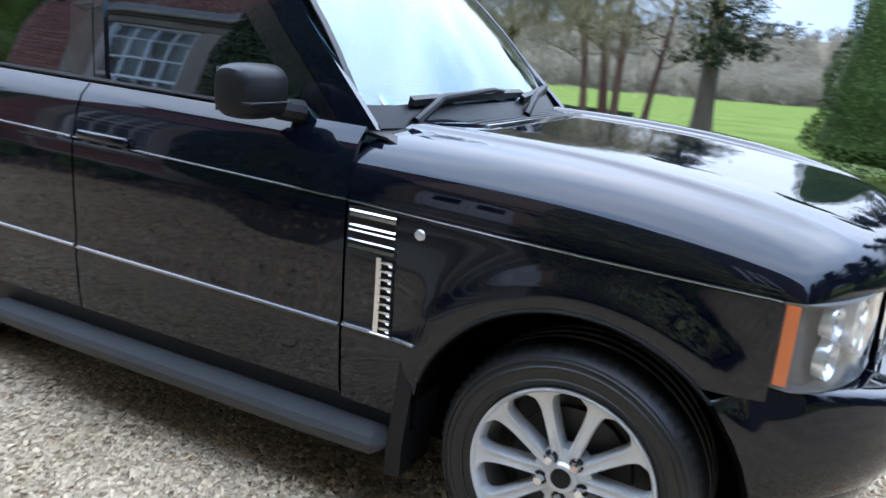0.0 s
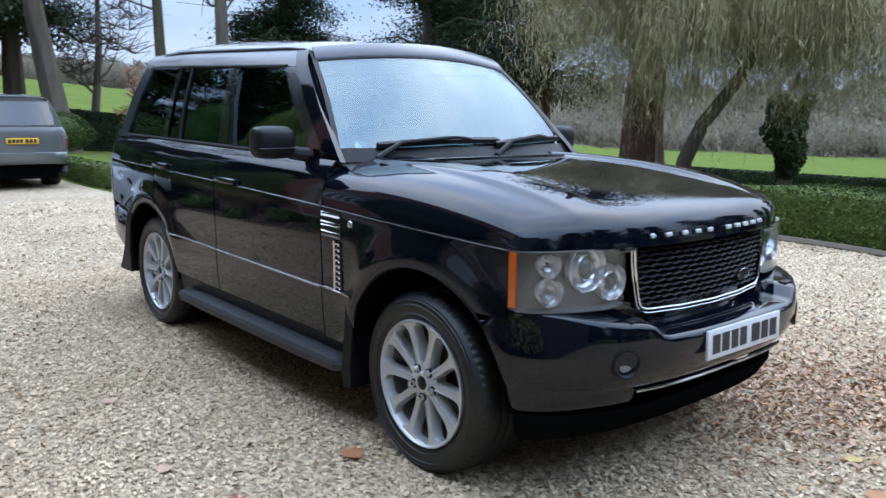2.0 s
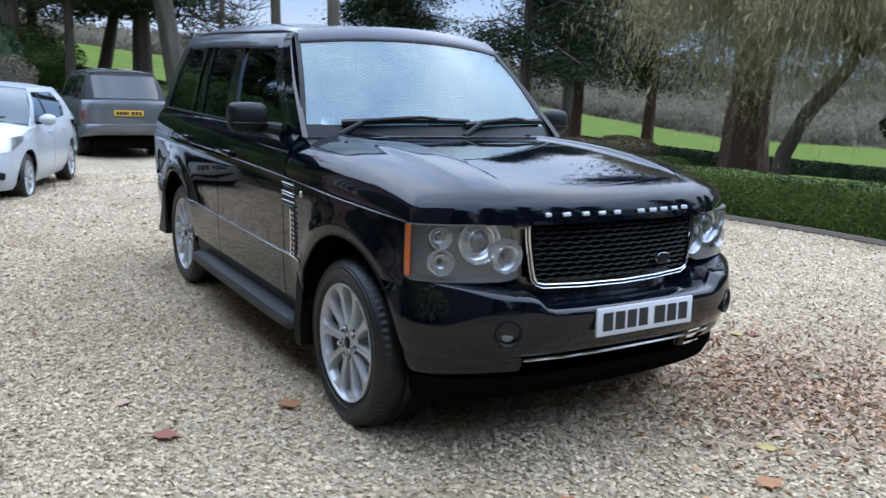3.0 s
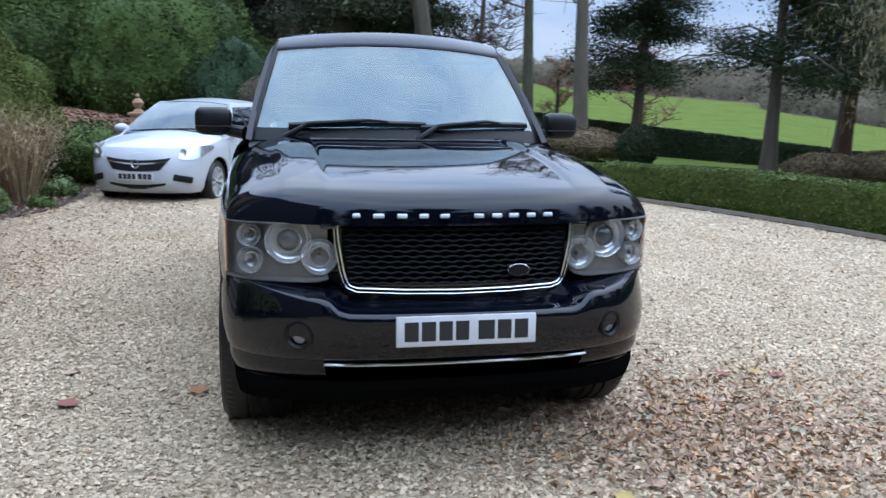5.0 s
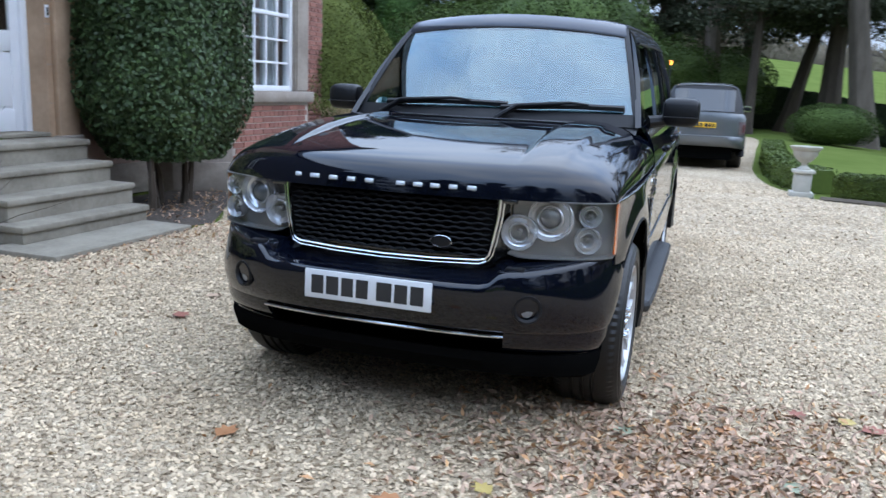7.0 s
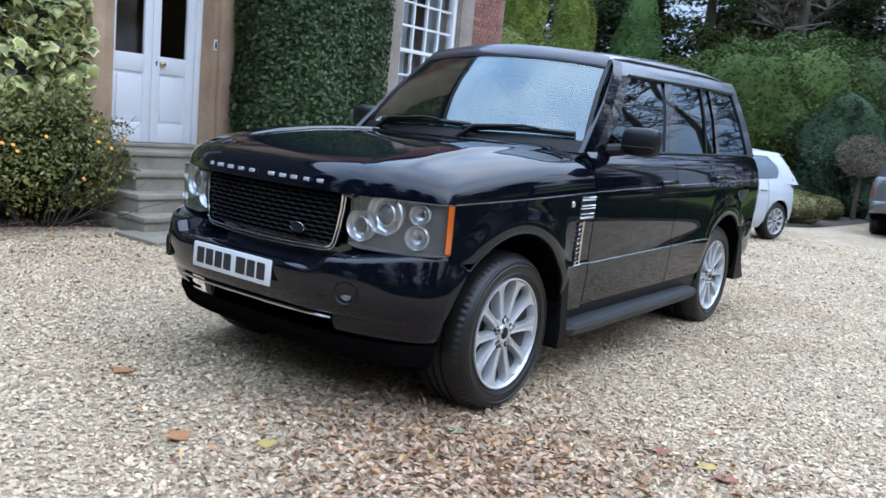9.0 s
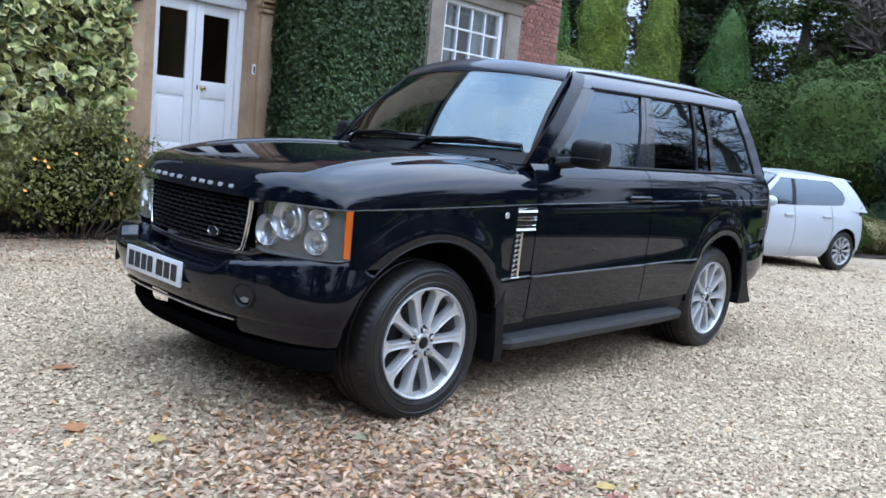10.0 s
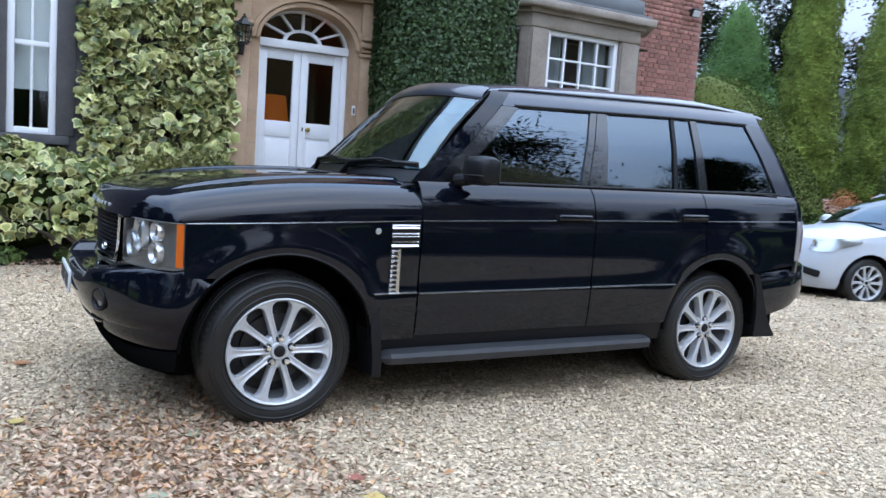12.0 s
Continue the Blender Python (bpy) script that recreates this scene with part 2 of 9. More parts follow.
def gravel_material(name):
    """Small stones seen from a few metres: a random tone for each cell, soft stains over many."""
    m, nt, bsdf = nodes_of(name)
    N, L = nt.nodes, nt.links
    tc = N.new("ShaderNodeTexCoord")
    vo, vd, st = N.new("ShaderNodeTexVoronoi"), N.new("ShaderNodeTexVoronoi"), N.new("ShaderNodeTexNoise")
    vo.inputs["Scale"].default_value = vd.inputs["Scale"].default_value = 46.0
    vd.feature = "DISTANCE_TO_EDGE"
    st.inputs["Scale"].default_value, st.inputs["Detail"].default_value = 0.9, 5
    for n in (vo, vd, st):
        L.new(tc.outputs["Object"], n.inputs["Vector"])
    sep = N.new("ShaderNodeSeparateColor")
    L.new(vo.outputs["Color"], sep.inputs[0])
    ramp = N.new("ShaderNodeValToRGB")
    el = ramp.color_ramp.elements
    el[0].position, el[0].color = 0.0, (0.215, 0.150, 0.090, 1)
    el[1].position, el[1].color = 1.0, (0.655, 0.532, 0.378, 1)
    e = el.new(0.25)
    e.color = (0.40, 0.30, 0.192, 1)
    e = el.new(0.7)
    e.color = (0.515, 0.412, 0.279, 1)
    L.new(sep.outputs[0], ramp.inputs[0])
    mix = N.new("ShaderNodeMixRGB")
    mix.blend_type = "MULTIPLY"
    mix.inputs[0].default_value = 0.55
    r2 = N.new("ShaderNodeValToRGB")
    r2.color_ramp.elements[0].position, r2.color_ramp.elements[0].color = 0.32, (0.62, 0.56, 0.47, 1)
    r2.color_ramp.elements[1].position, r2.color_ramp.elements[1].color = 0.62, (1.0, 1.0, 1.0, 1)
    L.new(st.outputs["Fac"], r2.inputs[0])
    L.new(ramp.outputs[0], mix.inputs[1])
    L.new(r2.outputs[0], mix.inputs[2])
    L.new(mix.outputs[0], bsdf.inputs["Base Color"])
    bsdf.inputs["Roughness"].default_value = 0.9
    b = N.new("ShaderNodeBump")
    b.inputs["Strength"].default_value, b.inputs["Distance"].default_value = 0.9, 0.012
    mr = N.new("ShaderNodeMapRange")
    mr.inputs["From Max"].default_value = 0.35
    L.new(vd.outputs["Distance"], mr.inputs["Value"])
    L.new(mr.outputs[0], b.inputs["Height"])
    L.new(b.outputs[0], bsdf.inputs["Normal"])
    return m


GRAVEL = gravel_material("gravel_bed")
STONE_CHIP = mat("gravel_stones", (0.405, 0.300, 0.190), (0.60, 0.478, 0.330), rough=0.9, scale=1.4, island=0.38, spec=0.2)
LAWN = mat("lawn_grass", (0.074, 0.102, 0.024), (0.120, 0.150, 0.042), rough=1.0, scale=0.3, bump=0.03, bscale=40, spec=0.0)
HILL = mat("wooded_hill", (0.095, 0.078, 0.053), (0.138, 0.114, 0.078), rough=1.0, scale=0.05, spec=0.0)

# ---------------------------------------------------------------- ground
def ground_z(x, y):
    """Height of the land: a level forecourt, a lawn that falls to the north, and far fields."""
    z = -0.10 * sstep(-6.5, -9.5, x) if x < -6.5 else 0.0
    if y > 7.0:
        z -= 0.066 * (min(y, 45) - 7.0)
    if x < -10 and y > 4:
        z -= 0.014 * (min(-x, 60) - 10) * sstep(4, 8, y)
    r = math.hypot(x - 5, y + 1)
    if r > 46:
        a = math.degrees(math.atan2(y + 1, -(x - 5)))
        el = ip(a, [-180, -60, -20, 0, 13, 33, 50, 75, 100, 140, 180], [2.0, 3.0, 3.4, 2.9, 1.75, 0.0, -2.3, -2.7, -2.2, 0.5, 2.0])
        far = 1.4 + 200 * math.tan(radians(el))
        k = sstep(46, 200, r)
        z = z * (1 - k) + far * k
        if r > 200:
            up = ip(a, [-180, -20, 13, 40, 60, 100, 180], [3.4, 3.6, 2.2, 2.0, 1.7, 1.6, 3.4])
            z = far + (1.4 + 420 * math.tan(radians(up)) - far) * sstep(200, 420, r)
    return z


radii = [0] + list(np.arange(2, 50, 1.5)) + list(np.geomspace(50, 198, 14)) + [204.0, 212.0, 225.0, 238.0, 252.0] + list(np.geomspace(275, 3200, 20))
NA = 128
verts = [(5.0, -1.0, ground_z(5.0, -1.0) - 0.012)]
for r in radii[1:]:
    for k in range(NA):
        a = 2 * math.pi * k / NA
        x, y = 5 + r * math.cos(a), -1 + r * math.sin(a)
        verts.append((x, y, ground_z(x, y) - 0.012))
bm = bmesh.new()
vs = [bm.verts.new(v) for v in verts]
for k in range(NA):
    bm.faces.new((vs[0], vs[1 + k], vs[1 + (k + 1) % NA]))
for i in range(len(radii) - 2):
    for k in range(NA):
        a, b = 1 + i * NA, 1 + (i + 1) * NA
        bm.faces.new((vs[a + k], vs[b + k], vs[b + (k + 1) % NA], vs[a + (k + 1) % NA]))
ground_me = finish(bm, "ground", LAWN)
ground_me.materials.append(HILL)
for p in ground_me.polygons:
    q = p.center
    r, a = math.hypot(q.x - 5, q.y + 1), math.degrees(math.atan2(q.y + 1, 5 - q.x))
    p.material_index = 1 if r > (238 if 4 < a < 34 else 204) else 0
solid("ground", ground_me, LAWN, "green grass of the lawn and the fields beyond", "grass", kind="structure")

# gravel sheet of the drive: outline through the hedge line and the beds
HEDGE_LINE = [(-8.0, 2.75), (-7.6, 3.6), (-6.9, 4.15), (-6.0, 4.68), (-5.0, 5.15), (-3.8, 5.58), (-2.6, 5.88), (-1.2, 6.12), (0.0, 6.10), (1.0, 5.85), (2.0, 5.50), (3.2, 5.10), (4.6, 4.75), (6.4, 4.5), (9.0, 4.4), (13.0, 4.6)]
DRIVE = HEDGE_LINE + [(13.0, -3.9), (5.0, -4.3), (2.6, -4.55), (1.7, -4.62), (0.8, -4.50), (0.3, -4.25), (-0.2, -3.60), (-1.4, -3.25), (-2.4, -3.75), (-3.6, -3.75), (-4.6, -3.70), (-5.6, -3.35), (-7.0, -3.25), (-8.6, -3.2), (-10.6, -2.6), (-12.4, -1.25), (-14.5, -0.75), (-22.0, -0.2), (-30.0, 0.3), (-30.0, 2.6), (-20.0, 2.30), (-13.7, 2.0), (-10.6, 2.12), (-9.2, 2.45)]


def smooth_loop(pts, n=6):
    """A closed curve through points."""
    out, k = [], len(pts)
    for i in range(k):
        p0, p1, p2, p3 = (Vector((*pts[(i + j - 1) % k], 0)) for j in range(4))
        for s in range(n):
            t = s / n
            q = 0.5 * (2 * p1 + (p2 - p0) * t + (2 * p0 - 5 * p1 + 4 * p2 - p3) * t * t + (3 * p1 - p0 - 3 * p2 + p3) * t ** 3)
            out.append((q.x, q.y))
    return out


def smooth_line(pts, n=6):
    out = []
    k = len(pts)
    for i in range(k - 1):
        p0, p1, p2, p3 = (Vector((*pts[min(max(i + j - 1, 0), k - 1)], 0)) for j in range(4))
        for s in range(n):
            t = s / n
            q = 0.5 * (2 * p1 + (p2 - p0) * t + (2 * p0 - 5 * p1 + 4 * p2 - p3) * t * t + (3 * p1 - p0 - 3 * p2 + p3) * t ** 3)
            out.append((q.x, q.y))
    return out + [pts[-1]]


drive_loop = smooth_loop(DRIVE, 4)
bm = bmesh.new()
f = bm.faces.new([bm.verts.new((x, y, 0)) for x, y in drive_loop])
bmesh.ops.triangulate(bm, faces=[f])
for k in range(-30, 14):
    bmesh.ops.bisect_plane(bm, geom=bm.verts[:] + bm.edges[:] + bm.faces[:], plane_co=(k + 0.013, 0, 0), plane_no=(1, 0, 0))
for k in range(-4, 7):
    bmesh.ops.bisect_plane(bm, geom=bm.verts[:] + bm.edges[:] + bm.faces[:], plane_co=(0, k + 0.017, 0), plane_no=(0, 1, 0))
for v in bm.verts:
    v.co.z = ground_z(v.co.x, v.co.y) + 0.004
bmesh.ops.recalc_face_normals(bm, faces=bm.faces)
if sum(f.normal.z for f in bm.faces) < 0:
    bmesh.ops.reverse_faces(bm, faces=bm.faces)
solid("driveway", bm, GRAVEL, "pale buff gravel of a drive", "gravel", kind="structure")

# ---------------------------------------------------------------- the large estate car
HUB_Z, AXLE, TYRE_R = 0.362, 1.44, 0.374
ARCH_F, ARCH_R = 0.466, 0.412


def body_y(x, z):
    """Half width of the body side."""
    y = ip(z, [0.28, 0.36, 0.46, 0.615, 0.635, 0.80, 0.96, 0.992, 1.004, 1.05, 1.10, 1.145, 1.175, 1.20],
           [0.86, 0.886, 0.902, 0.912, 0.904, 0.910, 0.911, 0.910, 0.901, 0.896, 0.884, 0.866, 0.845, 0.812])
    for ax, r in ((AXLE, 0.50), (-AXLE, 0.455)):
        if abs(x - ax) < 0.75 and z > 0.36:
            y += 0.016 * math.exp(-((math.hypot(x - ax, z - HUB_Z) - r) / 0.072) ** 2) * sstep(0.40, 0.62, z)
    if x > 1.15:
        y -= 0.050 * ((x - 1.15) / 0.78) ** 2
    if x < -1.5:
        y -= 0.030 * ((-1.5 - x) / 0.8) ** 2
    return y


def house_y(z):
    """Half width of the glasshouse."""
    return ip(z, [1.18, 1.25, 1.45, 1.65, 1.70, 1.745], [0.815, 0.803, 0.762, 0.698, 0.672, 0.632])


def arch_z(x, axle, r):
    d = r * r - (x - axle) ** 2
    return HUB_Z + math.sqrt(d) if d > 0 else 0.0


def cosine(a, b, n):
    return [a + (b - a) * (1 - math.cos(math.pi * i / n)) / 2 for i in range(n + 1)]


def side_rows(xs, low, high, n=10):
    rows = []
    for x in xs:
        zb, zt = low(x), high(x)
        rows.append([(x, body_y(x, z), z) for z in (zb + (zt - zb) * i / n for i in range(n + 1))])
    return rows


def belt_rows(zs, xa, xb, n=4, off=0.0):
    return [[(xa(z) + (xb(z) - xa(z)) * i / n, house_y(z) + off, z) for i in range(n + 1)] for z in zs]


def nose(z, t, xs=None, xf=2.315, ye=0.888, p=3.2, q=1.6):
    """A point of the front's plan at turn t, -90 to 90 degrees."""
    s, c = math.sin(t), max(math.cos(t), 0.0)
    y = ye * math.copysign(abs(s) ** (2 / p), s)
    return (xs + (xf - xs) * c ** (2 / q), y, z)


def edge_x(z, r=ARCH_F):
    return AXLE + math.sqrt(max(r * r - (z - HUB_Z) ** 2, 0.0))


def wheel(parent, at, sgn, paint):
    """A wheel whose outer face looks along y * sgn."""
    w = part("wheel", wheel_mesh["tyre"], RUBBER, parent, "black road tyre on a silver alloy wheel")
    w.name = "wheel"
    w.location = at
    w.rotation_euler = (radians(-90 * sgn), 0, 0)
    for k in range(10):
        part("spoke", wheel_mesh["spoke"], ALLOY, w).rotation_euler = (0, 0, 2 * math.pi * k / 10)
    for key, m in (("rim", ALLOY), ("barrel", SHADED_BARREL), ("hub_cap", ALLOY), ("cap_badge", SATIN), ("brake_disc", SHADED_DISC)):
        part(key, wheel_mesh[key], m, w)
    for i in range(5):
        a = 2 * math.pi * (i + 0.5) / 5 + 0.3
        nut = part("wheel_nut", wheel_mesh["nut"], CHROME, w)
        nut.location = (0.061 * math.cos(a), 0.061 * math.sin(a), 0.016)
        # flat dark disc that stands for the shade in the nut's recess
        seat = part("nut_seat", wheel_mesh["nut_seat"], SATIN, w)
        seat.location = (0.061 * math.cos(a), 0.061 * math.sin(a), 0.0035)
    return w


def make_wheel_meshes():
    out = {}
    R = TYRE_R
    bm = bmesh.new()
    prof = [(0.2605, 0.016), (0.275, 0.026), (0.282, 0.029), (0.2845, 0.0335), (0.288, 0.0305), (0.30, 0.034), (0.318, 0.034), (0.321, 0.0375), (0.325, 0.034), (0.336, 0.0315), (0.338, 0.0345), (0.341, 0.030), (0.347, 0.027), (0.358, 0.016), (R - 0.006, 0.0), (R, -0.020), (R, -0.062)]
    for h in (-0.070, -0.115, -0.160):
        prof += [(R, h + 0.004), (R - 0.010, h), (R - 0.010, h - 0.010), (R, h - 0.014)]
    prof += [(R, -0.205), (R - 0.006, -0.228), (0.355, -0.245), (0.31, -0.258), (0.2605, -0.24)]
    n = 144
    rows = []
    for r, h in prof:
        row = []
        for i in range(n):
            k = r
            if r > 0.352 and (h > -0.062 or h < -0.19) and (i % 2 == 0):
                k = r - 0.006
            a = 2 * math.pi * i / n
            row.append((k * math.cos(a), k * math.sin(a), h))
        rows.append(row)
    grid(bm, rows, True)
    bmesh.ops.recalc_face_normals(bm, faces=bm.faces)
    out["tyre"] = finish(bm, "tyre", RUBBER, 25)
    out["rim"] = finish(disc_lathe([(0.261, 0.020), (0.261, 0.028), (0.256, 0.030), (0.250, 0.024), (0.244, 0.010), (0.240, -0.020), (0.261, -0.022), (0.261, 0.020)], 64), "rim", ALLOY, 40)
    out["barrel"] = finish(disc_lathe([(0.241, -0.018), (0.237, -0.04), (0.228, -0.12), (0.234, -0.22), (0.260, -0.24), (0.261, -0.05), (0.241, -0.018)], 48), "barrel", SHADED_BARREL, 40)
    bm = bmesh.new()
    rows = []
    for r, w, t, h in ((0.045, 0.0135, 0.052, 0.004), (0.072, 0.0205, 0.050, 0.006), (0.088, 0.0188, 0.050, 0.008), (0.12, 0.0180, 0.048, 0.009), (0.17, 0.0195, 0.046, 0.011), (0.205, 0.0218, 0.044, 0.014), (0.226, 0.0265, 0.042, 0.017), (0.238, 0.034, 0.040, 0.019), (0.246, 0.054, 0.038, 0.021), (0.258, 0.082, 0.036, 0.022)):
        pts = []
        for u, v in ((-1, -1), (-1, 0.30), (-0.86, 0.74), (-0.62, 0.80), (-0.34, 0.66), (0.34, 0.66), (0.62, 0.80), (0.86, 0.74), (1, 0.30), (1, -1)):
            pts.append((r * 0.97, u * w * 0.90, h + t * (v - 0.8) * 0.6))
        rows.append(pts)
    g = grid(bm, rows, True)
    bm.faces.new(g[0])
    bm.faces.new(g[-1][::-1])
    bmesh.ops.recalc_face_normals(bm, faces=bm.faces)
    out["spoke"] = finish(bm, "spoke", ALLOY, 45)
    out["hub_cap"] = finish(disc_lathe([(0.0, 0.006), (0.028, 0.006), (0.030, 0.012), (0.040, 0.012), (0.046, 0.004), (0.074, 0.001), (0.082, -0.004), (0.084, -0.05), (0.0, -0.05)], 40), "hub_cap", ALLOY, 40)
    out["cap_badge"] = finish(disc_lathe([(0.0, 0.017), (0.022, 0.016), (0.028, 0.012), (0.028, 0.004)], 28), "cap_badge", SATIN)
    out["brake_disc"] = finish(disc_lathe([(0.0, -0.075), (0.17, -0.075), (0.172, -0.10), (0.225, -0.115), (0.225, -0.13), (0.0, -0.13)], 36), "brake_disc", SHADED_DISC)
    bm = bmesh.new()
    bmesh.ops.create_cone(bm, cap_ends=True, segments=8, radius1=0.0150, radius2=0.0115, depth=0.026)
    out["nut"] = finish(bm, "wheel_nut", CHROME)
    out["nut_seat"] = finish(disc_lathe([(0.0, 0.002), (0.0200, 0.002), (0.0210, -0.004), (0.0, -0.004)], 20), "nut_seat", SATIN)
    return out


wheel_mesh = make_wheel_meshes()
PLATE_BARS = [(-0.205, 0.052), (-0.142, 0.052), (-0.079, 0.050), (-0.018, 0.050), (0.072, 0.062), (0.140, 0.052), (0.204, 0.052)]


def number_plate(parent, m, front=True, wide=0.52):
    """A plate in the plane y, z that looks along +x, with plain bars for its characters."""
    base = PLATE_WHITE if front else PLATE_YELLOW
    p = part("number_plate", newbox(-0.006, 0.006, -wide / 2, wide / 2, -0.0555, 0.0555, 0.004), base, parent, ("white" if front else "yellow") + " number plate with plain black bars")
    p.matrix_local = m
    for c, w in PLATE_BARS:
        part("character_bar", newbox(0.005, 0.0075, (c - w / 2) * wide / 0.52, (c + w / 2) * wide / 0.52, -0.036, 0.036, 0.001, 1), INK, p)
    return p


def big_car(paint, label, at, group=""):
    car = thing("estate_car", label, "car", group, at=at)

    def add(name, bm, material=None, lab="", parent=None, sharp=35):
        return part(name, bm, material or paint, parent or car, lab, sharp)

    crease = lambda x: ip(x, [-2.2, -0.4, 0.73, 1.92], [1.017, 1.006, 0.992, 0.962])
    # bonnet: a clamshell that comes down to the crease
    st = [(0.86, 1.196, 0.990, 0.898), (1.05, 1.197, 0.986, 0.898), (1.25, 1.194, 0.981, 0.896), (1.38, 1.189, 0.977, 0.893), (1.5, 1.182, 0.974, 0.890), (1.6, 1.173, 0.971, 0.886), (1.7, 1.163, 0.969, 0.882), (1.85, 1.143, 0.966, 0.876),
          (1.97, 1.124, 0.964, 0.870), (2.03, 1.111, 0.963, 0.868), (2.08, 1.097, 0.963, 0.864), (2.115, 1.084, 0.963, 0.862), (2.145, 1.062, 0.962, 0.860), (2.162, 1.034, 0.962, 0.859), (2.172, 1.000, 0.962, 0.857), (2.176, 0.966, 0.961, 0.856)]
    rows = []
    half = [0.0, 0.10, 0.20, 0.30, 0.38, 0.46, 0.51, 0.535, 0.546, 0.556, 0.568, 0.58, 0.63, 0.69, 0.725, 0.738, 0.752, 0.766, 0.782, 0.82, 0.85]
    half += [math.sin(radians(q)) ** (2 / 6.5) for q in np.linspace(42, 90, 20)]
    across = [-u for u in half[:0:-1]] + half
    for x, zc, ze, ye in st:
        row = []
        w = sstep(1.2, 2.1, x)
        for u in across:
            k = abs(u)
            y = ye * u
            bow = 0.235 * k ** 3.0 * w + 0.15 * k ** 2 * (1 - w)
            z = ze + (zc - ze) * max(1 - k ** 6.5, 0.0) ** (1 / 2.7)
            # raised castellations along both sides, square on their inner edge
            rib = sstep(0.476, 0.508, abs(y)) - 0.75 * sstep(0.640, 0.690, abs(y)) - 0.25 * sstep(0.69, 0.84, abs(y))
            z += 0.017 * rib * (1 - sstep(1.70, 2.12, x - bow)) * sstep(0.74, 0.84, x)
            row.append((x - bow, y, z))
        rows.append(row)
    bm = bmesh.new()
    grid(bm, rows)
    bmesh.ops.recalc_face_normals(bm, faces=bm.faces)
    bmesh.ops.solidify(bm, geom=list(bm.faces), thickness=0.012)
    add("bonnet", bm, lab="glossy clamshell bonnet with raised ribs", sharp=50)
    # scuttle with its slotted grille
    rows = []
    for x, dz in ((0.99, -0.035), (0.93, -0.012), (0.86, -0.004), (0.76, -0.012), (0.60, -0.03)):
        rows.append([(x - 0.15 * (v / 0.80) ** 2, v, 1.192 + dz - 0.012 * (v / 0.8) ** 2) for v in np.linspace(-0.80, 0.80, 17)])
    add("scuttle_panel", shell(rows, 0.01), SATIN)
    for i in range(5):
        x = 0.80 + i * 0.026
        add("scuttle_slat", newbox(x, x + 0.012, -0.52, 0.52, 1.185, 1.204 - i * 0.0015, 0.003), PLASTIC)
    add("scuttle_strip", newbox(0.93, 0.942, -0.53, 0.53, 1.19, 1.206, 0.003), GLOSS_BLACK if paint is BLACK_PAINT else PLASTIC)

    for sg in (1, -1):
        side = "left" if sg > 0 else "right"
        # front wing
        xs = cosine(0.735, 0.972, 5) + cosine(0.9722, AXLE + 0.33, 26)[1:] + [1.80, 1.85, 1.895]

        def low(x):
            if x <= 0.971:
                return 0.39
            return max(arch_z(x, AXLE, ARCH_F), 0.715 if x > AXLE else 0.39)
        add("front_wing", shell(mirror_rows(side_rows(xs, low, lambda x: crease(x) - 0.004, 20), sg), 0.014))
        add("wing_return", shell(mirror_rows([[(x, body_y(x, 0.9) - d, crease(x) - 0.012) for d in (0.008, 0.06)] for x in (0.74, 1.3, 1.89)], sg), 0.006), SATIN)
        # doors
        xs = cosine(-0.402, 0.726, 10)
        fd = add("front_door", shell(mirror_rows(side_rows(xs, lambda x: 0.405, lambda x: 1.192, 18), sg), 0.016))
        xs = cosine(-AXLE + ARCH_R, -0.411, 5) + [AXLE * -1 + ARCH_R * math.cos(a) for a in np.linspace(0.02, 1.24, 12)]
        xs = sorted(set(round(x, 4) for x in xs))
        rd = add("rear_door", shell(mirror_rows(side_rows(xs, lambda x: max(arch_z(x, -AXLE, ARCH_R), 0.405), lambda x: 1.194, 18), sg), 0.016))
        # rear quarter
        xs = sorted([-AXLE + ARCH_R * math.cos(a) for a in np.linspace(1.262, 2.42, 14)] + [-1.80, -1.9, -2.0, -2.1, -2.2])
        add("rear_quarter", shell(mirror_rows(side_rows(xs, lambda x: max(arch_z(x, -AXLE, ARCH_R), ip(-x, [1.78, 2.2], [0.665, 0.712])), lambda x: 1.196, 18), sg), 0.014))
        # handles
        for door, x0, x1, z in ((fd, -0.372, -0.132, 1.020), (rd, -1.305, -1.085, 1.036)):
            bm = bmesh.new()
            box(bm, x0, x1, 0.896, 0.926, z - 0.016, z + 0.018, 0.012, 3)
            if sg < 0:
                bmesh.ops.scale(bm, vec=(1, -1, 1), verts=bm.verts)
                bmesh.ops.reverse_faces(bm, faces=bm.faces)
            h = part("door_handle", bm, paint, door)
            part("handle_recess", newbox(x0 - 0.006, x1 + 0.006, min(sg * 0.895, sg * 0.902), max(sg * 0.895, sg * 0.902), z - 0.032, z + 0.004, 0.003), SATIN, door)
        # rubbing strips, made of bright metal to show a sky sheen
        for pts in ([(x, body_y(x, 0.62) + 0.002, 0.621 + 0.003 * (1.0 - x) / 2) for x in np.linspace(0.985, 0.735, 5)],
                    [(x, body_y(x, 0.62) + 0.002, 0.6155) for x in np.linspace(0.722, -0.398, 6)],
                    [(x, body_y(x, 0.62) + 0.002, 0.617) for x in np.linspace(-0.414, -1.06, 6)]):
            bm = bmesh.new()
            rows = [[(x, sg * (y - 0.004), z + 0.0055), (x, sg * (y + 0.004), z + 0.003), (x, sg * (y + 0.005), z - 0.003), (x, sg * (y - 0.004), z - 0.0055)] for x, y, z in pts]
            g = grid(bm, rows, True)
            bm.faces.new(g[0]); bm.faces.new(g[-1])
